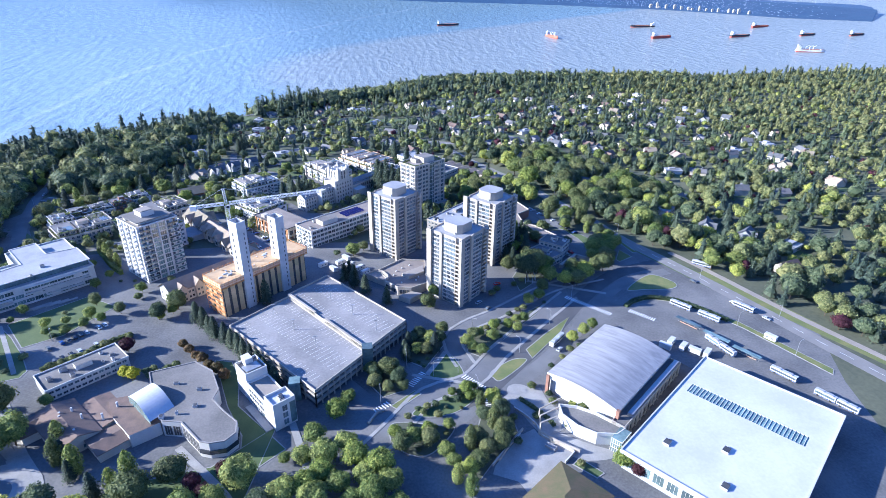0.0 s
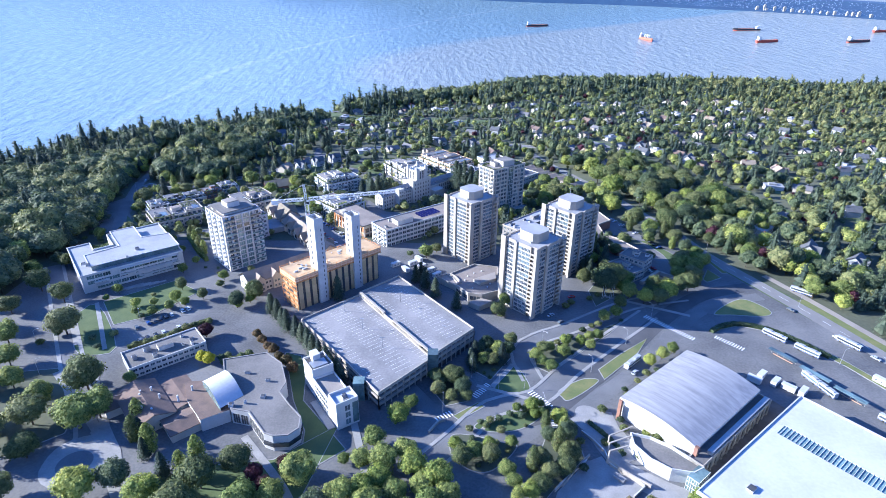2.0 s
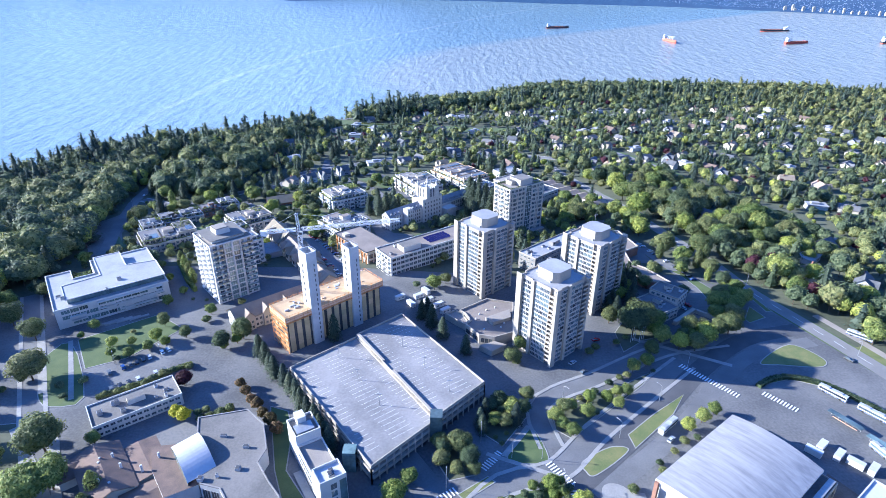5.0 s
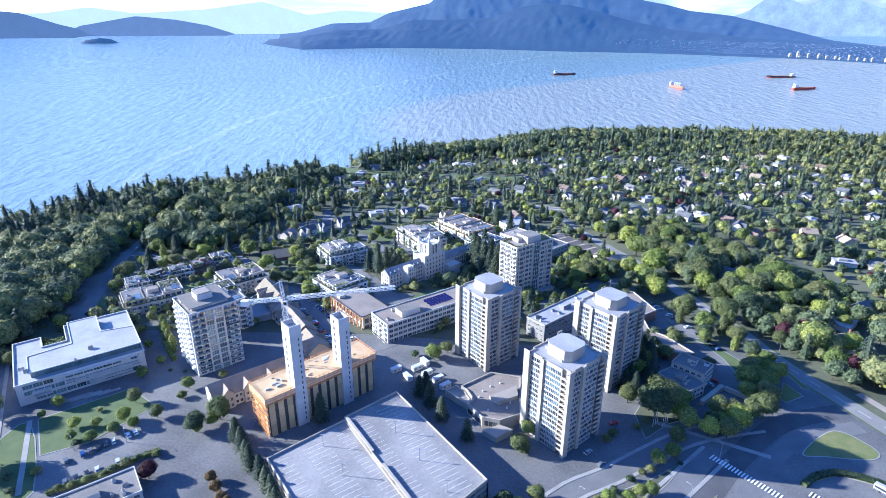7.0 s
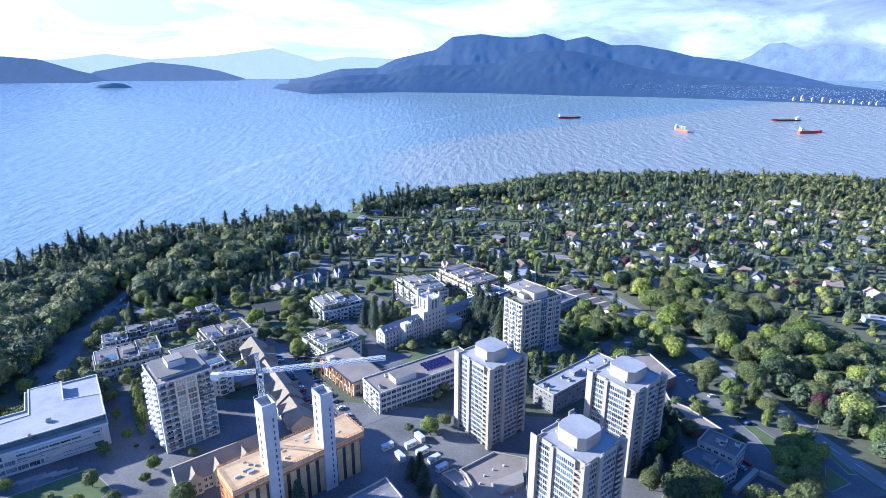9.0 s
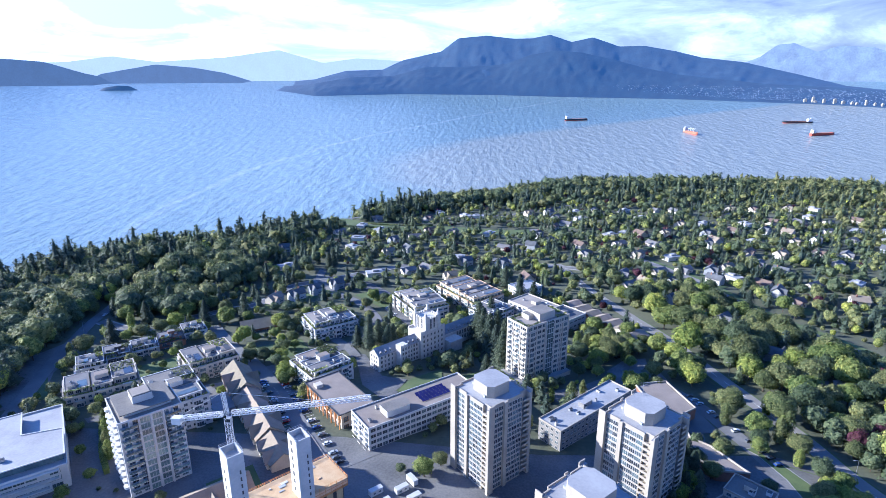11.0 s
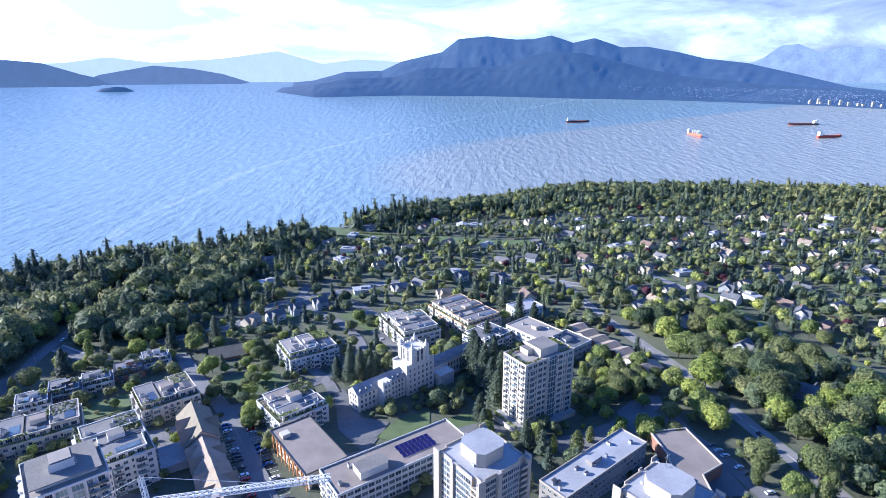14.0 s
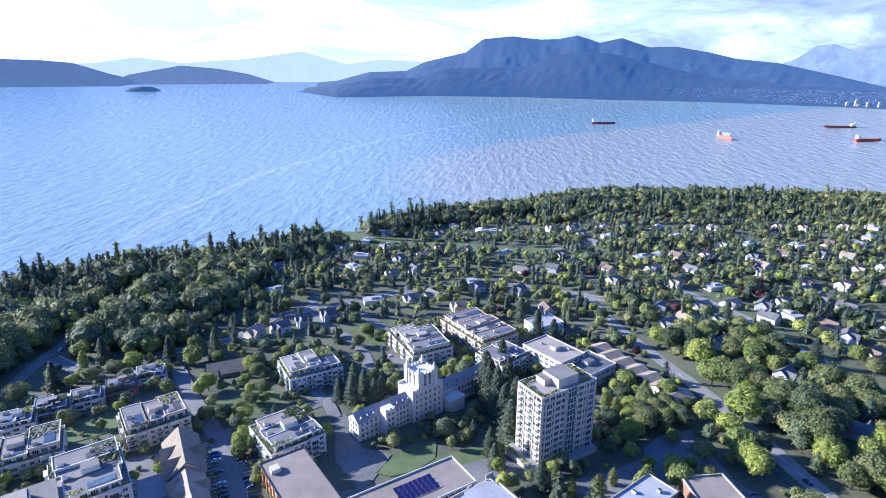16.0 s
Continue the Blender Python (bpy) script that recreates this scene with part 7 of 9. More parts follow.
def trunk_mesh(kind, h, seed):
    b = Mesh()
    rnd = random.Random(seed)
    if kind == "conifer":
        b.tube((0, 0, -0.5), (0, 0, h * 0.96), h * 0.018, 0.03, 7)
        for i in range(10):
            z = h * (0.12 + 0.07 * i)
            a = i * 2.4
            r = 0.2 * h * (1 - z / h)
            b.tube((0, 0, z), (r * math.cos(a), r * math.sin(a), z - 0.03 * h), 0.06, 0.02, 4)
    else:
        b.tube((0, 0, -0.5), (0, 0, h * 0.34), h * 0.026, h * 0.018, 8)
        b.tube((0, 0, h * 0.34), (0.02 * h, 0, h * 0.75), h * 0.018, h * 0.006, 6)
        for i in range(6):
            a, z = i * 1.05 + rnd.uniform(-0.3, 0.3), h * rnd.uniform(0.28, 0.5)
            b.tube((0, 0, z), (0.24 * h * math.cos(a), 0.24 * h * math.sin(a), z + 0.22 * h), h * 0.010, h * 0.003, 5)
    return b.data("trunk", ["bark"])


def make_tree(kind, h, width, leaf, n, tuft, seed, label, name):
    """A tree prototype: trunk with limbs and a crown of tufts."""
    rnd = np.random.default_rng(seed)
    t = new(name)
    tagged(t, label, "tree")
    part("trunk", trunk_mesh(kind, h, seed), t)
    me = crown_mesh(kind, h, width, n, tuft, rnd, 24)
    me.materials.append(M[leaf])
    part("crown", me, t)
    return t


def crown_tris(kind, h, width, n, tuft, rnd, count, sub):
    p, nrm, heads = crown_points(kind, rnd, n, count)
    k = width / (1.0 if kind == "round" else 0.52)
    return np.concatenate([boughs(kind, heads, rnd, sub) * (k, k, h), tufts(p * (k, k, h), nrm, rnd.uniform(0.5, 1.3, n) * tuft, rnd)])


def crown_mesh(kind, h, width, n, tuft, rnd, count):
    v = crown_tris(kind, h, width, n, tuft, rnd, count, 2)
    me = bpy.data.meshes.new("crown")
    me.from_pydata([tuple(q) for q in v.tolist()], [], [(i, i + 1, i + 2) for i in range(0, len(v), 3)])
    return me


L_ROUND, L_LIGHT, L_DARK = "leafy green broadleaf tree with a rounded crown", "light green leafy tree in the sun", "dark green conifer with drooping tiers"
PROTO = {
    "round": [make_tree("round", 11, 11, m, 1500, 0.31, s, L_ROUND, "broadleaf_tree") for s, m in ((1, "leaf"), (2, "leaf_olive"), (3, "leaf"), (4, "leaf_deep"))],
    "light": [make_tree("round", 9, 9, m, 1300, 0.28, s, L_LIGHT, "light_green_tree") for s, m in ((11, "leaf_light"), (12, "leaf_lime"), (13, "leaf_light"))],
    "tall": [make_tree("tall", 11, 5, m, 1000, 0.30, s, "narrow upright light green tree", "upright_tree") for s, m in ((21, "leaf_light"), (22, "leaf"))],
    "conifer": [make_tree("conifer", 18, 11, m, 1600, 0.40, s, L_DARK, "conifer_tree") for s, m in ((31, "leaf_dark"), (32, "leaf_spruce"), (33, "leaf_dark"))],
    "purple": [make_tree("round", 8, 8, "leaf_purple", 1000, 0.28, 41, "copper-leaved dark purple tree", "copper_tree")],
    "yellow": [make_tree("round", 6, 6, "leaf_yellow", 900, 0.24, 51, "bright yellow-leaved small tree", "yellow_tree")],
    "shrub": [make_tree("round", 3, 4.2, m, 320, 0.22, s, "low clipped green shrub", "shrub") for s, m in ((61, "leaf"), (62, "leaf_deep"), (63, "leaf_olive"))],
    "russet": [make_tree("round", 5, 5, "leaf_brown", 450, 0.30, 71, "russet-leaved hedge tree beside the lane", "hedge_tree")],
}
for k in PROTO:
    for o in PROTO[k]:
        o.location = (0, -250, 0)
USED = set()
TREES = []
CRESCENT = [(128, 425), (133, 401), (143, 385), (148, 368), (149, 349), (146, 337), (136, 324), (119, 316), (112, 314), (112, 318), (120, 328), (133, 339), (138, 346), (140, 363), (131, 368), (121, 394)]
KEEP_OPEN = [CRESCENT, [(-6, 300), (-6, 332), (18, 346), (34, 340), (34, 304), (18, 298)], [(104, 326), (126, 326), (136, 350), (124, 364), (104, 350)]]


def inside(x, y, poly):
    r = False
    for (ax, ay), (bx, by) in zip(poly, poly[1:] + poly[:1]):
        if (ay > y) != (by > y) and x < (bx - ax) * (y - ay) / (by - ay) + ax:
            r = not r
    return r


def tree(kind, x, y, size=1.0):
    rnd = random.Random(int(x * 31 + y * 17))
    if any(inside(x, y, q) for q in KEEP_OPEN):
        return
    if kind == "round" and rnd.random() < 0.38:
        kind, size = "light", size * 1.2
    src = PROTO[kind][rnd.randrange(len(PROTO[kind]))]
    s = size * rnd.uniform(0.88, 1.15)
    m = Matrix.Translation((x, y, ground_z(x, y))) @ Euler((0, 0, rnd.uniform(0, 6.28))).to_matrix().to_4x4() @ Matrix.Diagonal((s, s, s * rnd.uniform(0.92, 1.12), 1))
    if src not in USED:
        src.matrix_world = m
        USED.add(src)
    else:
        o = copy_thing(src, Matrix.Identity(4))
        o.matrix_basis = m
    TREES.append((x, y, 4 * size))


def clear_of_roads(x, y, r):
    return all((p.x - x) ** 2 + (p.y - y) ** 2 > (w / 2 + r) ** 2 for line, w in ROADS for p in line)


def grove(kind, pts, size=1.0):
    for x, y in pts:
        tree(kind, x, y, size)


grove("light", [(22, 252), (100, 327)], 0.95)
grove("round", [(0, 230), (-1, 231), (117, 309), (121, 302), (144, 420), (147, 393), (155, 338), (155, 353), (153, 327), (112, 317)], 0.85)
grove("round", [(-122, 298), (-114, 307)], 1.0)
grove("conifer", [(-21, 329), (-15, 321), (-9, 311), (-2, 304), (3, 297), (-18, 334), (-66, 308)], 0.75)
grove("conifer", [(21, 564), (25, 540), (37, 650), (48, 619), (59, 609), (-143, 713), (-143, 695), (228, 581), (196, 647)], 1.15)
grove("tall", [(71, 443), (81, 478), (158, 378), (161, 401), (45, 440), (51, 432), (-184, 392), (-172, 375), (-178, 384), (-165, 366), (200, 425)], 0.95)
grove("shrub", [(40, 213)], 1.0)
grove("shrub", [(28, 289), (24, 293), (66, 298), (70, 302), (-140, 323), (-15, 365), (-26, 365), (82, 195), (60, 193)], 1.2)
grove("purple", [(-129, 270), (115, 590), (-229, 690), (-220, 640), (330, 640)], 0.9)
grove("yellow", [(-123, 248), (164, 640)], 0.9)
grove("round", [(-8, 370), (-15, 362), (26, 290), (73, 466), (165, 372), (181, 450), (187, 385), (202, 424), (101, 358), (111, 377), (114, 367), (94, 352), (83, 327), (-246, 347), (-252, 350), (-247, 390)], 0.8)
grove("round", [(-205, 646), (-276, 578), (-307, 563), (-310, 589), (-136, 532), (-123, 511), (-159, 512), (-140, 475), (-131, 476), (-121, 480), (-110, 452), (-267, 623), (-249, 611), (-212, 578), (-173, 624), (-161, 653), (-144, 541), (-70, 601), (-62, 596), (-81, 606), (-84, 589), (-161, 685), (-102, 650)], 0.95)
grove("light", [(-2, 566), (-38, 546), (-49, 576), (-16, 549), (19, 447), (19, 460), (63, 723), (71, 714), (98, 672), (91, 696), (-107, 444), (-73, 605), (-66, 598), (-115, 470), (-128, 500), (-140, 520), (-77, 603)], 0.85)
grove("round", [(136, 461), (139, 488), (143, 608), (152, 588), (167, 552), (177, 549), (185, 522), (169, 510), (199, 531), (215, 625), (201, 635), (98, 541), (103, 517), (112, 510), (119, 500), (87, 482), (119, 467), (256, 641), (229, 524), (175, 464), (177, 450), (115, 687), (131, 678), (138, 644), (101, 651), (161, 692), (238, 761), (247, 726), (131, 501), (145, 470)], 1.15)


grove("round", [(-202, 271), (-157, 203), (-167, 227), (-178, 205), (-186, 188)], 1.45)
grove("round", [(-138, 168), (-166, 168)], 1.15)
# unseen trees added west of the view to cast shade on the paving
grove("round", [(-214, 225), (-226, 240), (-232, 215), (-216, 195), (-244, 255), (-240, 232), (-205, 180), (-228, 190), (-248, 275), (-195, 165), (-180, 155), (-158, 148)], 1.1)
grove("round", [(-201, 228), (-169, 187), (-152, 209), (-181, 217), (-85, 180), (-60, 174), (-127, 173), (-96, 172), (-78, 162), (-114, 166), (-52, 158), (-100, 160), (-243, 316), (-222, 303), (-212, 205), (-190, 200), (-244, 291), (-44, 164), (-226, 262), (-214, 245)], 1.15)
grove("light", [(-36, 167), (-68, 165), (-34, 193), (-25, 206), (-29, 181), (-21, 186), (-38, 182), (-24, 167), (-14, 169), (-30, 172), (-18, 178), (-12, 160), (-5, 164), (-20, 158), (-8, 172), (-33, 160), (-3, 155)], 1.12)
grove("light", [(-144, 223), (-123, 226), (-45, 184), (-172, 232), (-150, 232), (-146, 214), (-149, 240)], 0.6)
grove("tall", [(-105, 178), (-131, 196), (-122, 190), (-134, 206), (-98, 176), (-101, 184)], 1.15)
grove("conifer", [(-134, 206), (-129, 197), (-123, 187), (-112, 178)], 0.62)
grove("conifer", [(-101, 293), (-96, 287), (-92, 281), (-88, 275), (-82, 270), (-78, 265), (-74, 260), (-70, 253), (-66, 248), (-62, 244), (-59, 240), (-55, 233), (-53, 229)], 0.72)
grove("purple", [(-77, 175), (-66, 179), (-129, 269), (-72, 170)], 0.95)
grove("yellow", [(-123, 248), (-119, 246)], 1.05)
grove("russet", [(-102, 268), (-98, 263), (-94, 258), (-90, 254), (-86, 249), (-81, 244), (-77, 239)], 1.1)
grove("shrub", [(-162, 261), (-157, 263), (-153, 266), (-148, 269), (-142, 276), (-139, 279), (-132, 282), (-186, 266), (-180, 259), (-112, 246), (-109, 248), (-105, 250), (-102, 253), (-166, 291), (-171, 287), (-160, 297), (-146, 273), (-136, 266), (-177, 270), (-210, 262), (-206, 270), (-214, 280), (-219, 290)], 1.0)
grove("light", [(-166, 290), (-159, 296), (-121, 298), (-116, 303), (-152, 300)], 0.62)
grove("round", [(17, 258), (84, 284), (92, 289), (37, 195), (43, 204), (44, 185), (32, 183), (25, 167), (1, 183), (6, 186), (12, 184), (34, 176), (40, 178), (45, 196), (29, 170), (-2, 233), (3, 224), (-8, 224)], 0.72)
grove("light", [(43, 245), (49, 257), (58, 262), (66, 262), (76, 267), (55, 252), (47, 241), (96, 245), (111, 255), (104, 250), (18, 177), (20, 172), (33, 213), (70, 258)], 0.72)
grove("tall", [(40, 190), (44, 199), (37, 202), (28, 180), (41, 183), (20, 164), (24, 158)], 0.95)
grove("shrub", [(10, 205), (14, 206), (18, 207), (23, 210), (28, 209), (5, 201), (12, 203), (30, 213), (8, 190), (15, 188), (3, 191), (76, 278), (70, 274), (80, 280), (62, 268), (54, 263), (98, 240), (92, 238), (86, 232), (50, 194), (48, 180), (18, 200)], 0.9)


grove("conifer", [(18, 502), (22, 489), (14, 513), (25, 476), (28, 494), (11, 522), (24, 512)], 1.55)
grove("conifer", [(-75, 508), (-69, 520), (-61, 513), (-53, 505), (-51, 515), (-66, 504)], 1.05)
grove("tall", [(85, 440), (62, 430), (80, 432), (139, 412), (166, 424), (165, 402)], 1.25)


grove("conifer", [(89, 345), (98, 355), (106, 368), (104, 356), (88, 333), (97, 338), (84, 337), (107, 378), (92, 352), (100, 346), (100, 364)], 0.82)
grove("round", [(98, 320), (93, 316)], 1.5)
grove("round", [(163, 387), (163, 369), (168, 362), (155, 354), (157, 340), (145, 318), (152, 330), (138, 316), (128, 308), (108, 324)], 1.05)
grove("light", [(144, 386), (113, 303), (121, 309), (104, 314)], 0.95)
grove("tall", [(162, 402), (158, 396)], 1.1)
grove("shrub", [(88, 312), (82, 307), (-258, 389), (-259, 400), (-253, 404), (-240, 398), (-242, 408), (-244, 384), (-250, 394), (-247, 388), (-236, 380), (-252, 398)], 1.0)


def plant(kinds, pts, size, gap):
    """Trees at the places that still have room."""
    for i, (x, y) in enumerate(pts):
        if all(math.hypot(x - p[0], y - p[1]) > gap for p in TREES):
            tree(kinds[i % len(kinds)], x, y, size)


plant(["light", "round", "light"], [(-259, 335)], 1.25, 5)
plant(["light", "light", "round"], [(-20, 215), (-8, 225), (97, 298), (31, 301)], 0.8, 4)
plant(["round", "light"], [(98, 331), (118, 309), (147, 425), (150, 401), (168, 415), (159, 376), (165, 367), (155, 332), (195, 399), (203, 387), (202, 358), (223, 377), (217, 310), (234, 311), (252, 322), (236, 350), (95, 365), (104, 375), (114, 380)], 1.3, 5)
plant(["shrub"], [(-115, 250), (-112, 252), (34, 214)], 0.9, 2.5)
plant(["shrub"], [(70, 206), (70, 201), (72, 186), (76, 184), (83, 178), (78, 222), (78, 226), (64, 213), (69, 165)], 0.9, 2.5)
plant(["light", "purple", "round"], [(85, 162), (89, 157)], 0.9, 4)
plant(["round", "light"], [(86, 478), (92, 486), (100, 496), (84, 466), (110, 500), (90, 456), (100, 452), (110, 458), (118, 470), (108, 480)], 0.9, 4)
plant(["round", "light", "round", "tall"], [(93, 525), (89, 497), (82, 479), (105, 526), (106, 505), (116, 505), (97, 492), (107, 489), (119, 496), (92, 508), (100, 514), (84, 505), (78, 492), (90, 535), (112, 515), (80, 512), (98, 502)], 1.15, 4.5)
plant(["round", "round", "light"], [(137, 488), (152, 504), (138, 455), (173, 506), (186, 508), (136, 469), (151, 547), (162, 539), (163, 525), (142, 599), (154, 599), (135, 609), (180, 484), (176, 463), (178, 470), (182, 445), (188, 451), (190, 435), (205, 510), (221, 512), (196, 470), (192, 492), (186, 425), (196, 440), (178, 520), (172, 532), (160, 560), (152, 575), (206, 455), (210, 478)], 1.7, 6)
plant(["conifer"], [(70, 442), (38, 436), (17, 451), (15, 461)], 0.9, 3)
plant(["round", "light", "shrub"], [(-161, 506), (-140, 473), (-128, 456), (-124, 482), (-140, 525), (-123, 511), (-124, 496), (-109, 448), (-99, 439), (-140, 543), (-132, 512), (-136, 518), (-130, 530), (-118, 500), (-115, 490), (-120, 470), (-150, 512), (-152, 496), (-103, 452), (-112, 460)], 0.8, 3.5)
plant(["shrub", "shrub", "light"], [(-211, 473), (-204, 488), (-214, 448), (-149, 439), (-144, 435), (-146, 420), (-208, 462), (-202, 468), (-196, 482), (-190, 490), (-198, 455), (-192, 462), (-186, 470), (-180, 480), (-217, 456), (-188, 452), (-182, 462), (-206, 446), (-176, 488), (-140, 440), (-138, 428), (-150, 430)], 0.75, 3)
plant(["round", "tall", "conifer", "light", "round"], [(-258, 482), (-262, 474), (-250, 500), (-244, 506), (-236, 512), (-228, 524), (-256, 532), (-250, 543), (-240, 556), (-263, 573), (-222, 534), (-214, 540), (-205, 548), (-192, 552), (-186, 544), (-226, 560), (-216, 566), (-246, 572), (-234, 580), (-196, 566), (-270, 548), (-262, 556), (-178, 560), (-172, 552)], 1.15, 5)
bed = random.Random(5)
for kinds, size, gap, poly in (
        (["light", "round", "shrub"], 0.62, 4.0, [(40, 253), (60, 267), (76, 274), (98, 287), (85, 273), (46, 239), (40, 244)]),
        (["round", "shrub", "conifer"], 0.6, 4.2, [(8, 252), (31, 264), (30, 253), (17, 234), (8, 242)]),
        (["round", "shrub"], 0.6, 3.6, [(-12, 229), (-4, 243), (7, 226), (5, 219), (-5, 216)]),
        (["shrub", "light"], 0.5, 3.4, [(9, 206), (23, 213), (39, 216), (42, 214), (29, 203), (18, 200), (8, 202)]),
        (["shrub", "light"], 0.6, 3.6, [(-3, 198), (4, 199), (17, 195), (24, 192), (13, 180), (4, 180), (-3, 188)]),
        (["round", "round", "conifer"], 0.95, 5.5, [(94, 322), (112, 300), (132, 316), (124, 332), (104, 352)]),
        (["round", "light"], 1.0, 6.0, [(140, 330), (160, 325), (170, 350), (160, 372), (152, 352)])):
    xs, ys = [p[0] for p in poly], [p[1] for p in poly]
    spots = [(bed.uniform(min(xs), max(xs)), bed.uniform(min(ys), max(ys))) for _ in range(90)]
    plant(kinds, [p for p in spots if inside(*p, poly)], size, gap)
big = random.Random(23)
for i in range(80):
    x, y = big.uniform(160, 262), big.uniform(372, 640)
    if all(math.hypot(x - p[0], y - p[1]) > 8.5 for p in TREES) and clear_of_roads(x, y, 5):
        tree(big.choice(["round", "round", "round", "light"]), x, y, big.uniform(1.0, 1.75))
for i in range(26):
    x, y = big.uniform(98, 134), big.uniform(440, 530)
    if not (x < 127 and 452 < y < 503) and all(math.hypot(x - p[0], y - p[1]) > 7 for p in TREES) and clear_of_roads(x, y, 4):
        tree("round", x, y, big.uniform(0.8, 1.3))

# ---- houses ----
def make_house(seed, w, d, e, r, wall, roof, label, flat_roof=False):
    t = new("house")
    tagged(t, label, "house", "houses of the suburb")
    b = Mesh()
    b.prism(rect(-w / 2, -d / 2, w / 2, d / 2), -2.5, e)
    if not flat_roof:
        b.prism(rect(-w / 2 + 1, -d / 2 - 3, -w / 2 + w * 0.42, -d / 2), -2.5, e - 0.6)
    part("wall", b.data("wall", [wall]), t)
    b = Mesh()
    if flat_roof:
        b.prism(rect(-w / 2 - 0.5, -d / 2 - 0.5, w / 2 + 0.5, d / 2 + 0.5), e, e + 0.5)
        b.prism(rect(-w * 0.1, -d * 0.2, w * 0.3, d * 0.2), e + 0.5, e + 2.2, 0)
    else:
        gable(b, -w / 2, -d / 2, w / 2, d / 2, e, r, 0.6)
        gable(b, -w / 2 + 1, -d / 2 - 3, -w / 2 + w * 0.42, 0, e - 0.6, r - 0.7, 0.5, False)
    part("roof", b.data("roof", [roof, wall]), t)
    if seed in (1, 2):
        b = Mesh()
        b.box(w * 0.2, d * 0.1, e, w * 0.2 + 0.9, d * 0.1 + 0.8, r + 0.9)
        part("chimney", b.data("chimney", ["brick"]), t)
    windows(t, (-w / 2 + w * 0.45, -d / 2), (w / 2, -d / 2), 1, 1, 2.8, 1, window_mesh(3.6, 1.3, 4), 0.4)
    return t


HOUSES = [
    make_house(1, 14, 9, 5.4, 9.4, "white", "slate", "white house with steep grey gabled roofs"),
    make_house(2, 13, 10, 5.2, 9.0, "cream", "shingle", "cream house with brown shingled gables"),
    make_house(3, 15, 10, 3.4, 6.6, "cream", "roofdark", "low cream house with a dark grey gabled roof"),
    make_house(4, 16, 10, 4.0, 5.0, "white", "roofpale", "white flat-roofed modern house", True),
    make_house(5, 12, 9, 5.6, 9.6, "grey", "slate", "grey house with dark slate gables"),
    make_house(6, 14, 9, 4.6, 8.4, "cream", "oldroof", "cream house with a brown gabled roof"),
]
PLACED, FIRST = [], set()


def house(x, y, rz, k):
    for px, py in PLACED:
        if math.hypot(px - x, py - y) < 15:
            return
    PLACED.append((x, y))
    m = pose(x, y, ground_z(x, y) + 0.1, 0, 0, rz)
    if k not in FIRST:
        FIRST.add(k)
        HOUSES[k].matrix_world = m
    else:
        copy_thing(HOUSES[k], m)


for i, (x, y) in enumerate([(195, 587), (213, 589), (199, 559), (239, 684), (254, 668), (295, 732), (298, 712), (337, 745), (306, 684), (274, 626), (276, 600), (228, 560), (206, 494), (217, 732), (130, 751), (152, 676), (165, 646), (178, 606), (275, 785), (206, 523), (-69, 769), (-92, 807), (-93, 679), (-60, 690), (-41, 702), (-16, 671), (-2, 722), (36, 718), (59, 672), (-122, 640)]):
    house(x, y, 35 + (i * 53) % 40 - 20 + (90 if i % 4 == 0 else 0), (i * 5 + i // 3) % 6)
for i, (x, y) in enumerate([(-258, 658), (-238, 624), (-189, 697), (-213, 764), (-167, 598), (-151, 609), (-138, 625), (-136, 944), (-60, 940), (-21, 854), (-51, 862), (-68, 833), (-118, 868), (-169, 853), (-90, 754), (230, 455), (212, 463), (240, 410), (262, 430), (225, 385), (250, 370), (270, 350), (290, 330), (265, 300)]):
    house(x, y, 38 + (i * 37) % 50 - 25, [3, 2, 3, 4, 1, 0, 4, 3, 5, 1, 5, 2, 3, 2, 1][i % 15])
rnd = random.Random(12)
for row in range(8):
    for col in range(11):
        x = 150 + col * 40 + rnd.uniform(-9, 9) - row * 6
        y = 640 + row * 46 + rnd.uniform(-9, 9) + col * 4
        if land_depth(x, y) > 130 and x > 20 and rnd.random() < 0.8:
            house(x, y, rnd.choice([30, 40, 120, 35]) + rnd.uniform(-12, 12), rnd.choice([0, 1, 2, 2, 3, 4, 5]))
for i in range(24):
    x, y = rnd.uniform(-160, 220), rnd.uniform(735, 1020)
    if land_depth(x, y) > 60:
        house(x, y, rnd.uniform(0, 180), rnd.choice([0, 1, 2, 3, 3, 4]))
for i in range(22):
    x, y = rnd.uniform(300, 520), rnd.uniform(430, 640)
    house(x, y, rnd.uniform(0, 180), rnd.choice([0, 1, 2, 3, 4]))

def garden_lawns():
    """A mown patch before and beside each house."""
    g = random.Random(31)
    b = Mesh()
    for px, py in PLACED:
        w, d, a = g.uniform(14, 22), g.uniform(9, 14), radians(g.choice([35, 40, 125]) + g.uniform(-8, 8))
        cx, cy = px + g.uniform(-4, 4), py - 9
        n = 4
        pt = lambda u, v: (cx + (u - 0.5) * w * math.cos(a) - (v - 0.5) * d * math.sin(a), cy + (u - 0.5) * w * math.sin(a) + (v - 0.5) * d * math.cos(a))
        for i in range(n):
            for j in range(n):
                q = [pt((i + k) / n, (j + m) / n) for k, m in ((0, 0), (1, 0), (1, 1), (0, 1))]
                b.face([(x, y, terrain_z(x, y) + 0.3) for x, y in q])
    solo("garden_lawns", b.data("garden_lawns", ["lawn"]), "mown green garden lawns round the houses", "lawn", kind="stuff")


garden_lawns()

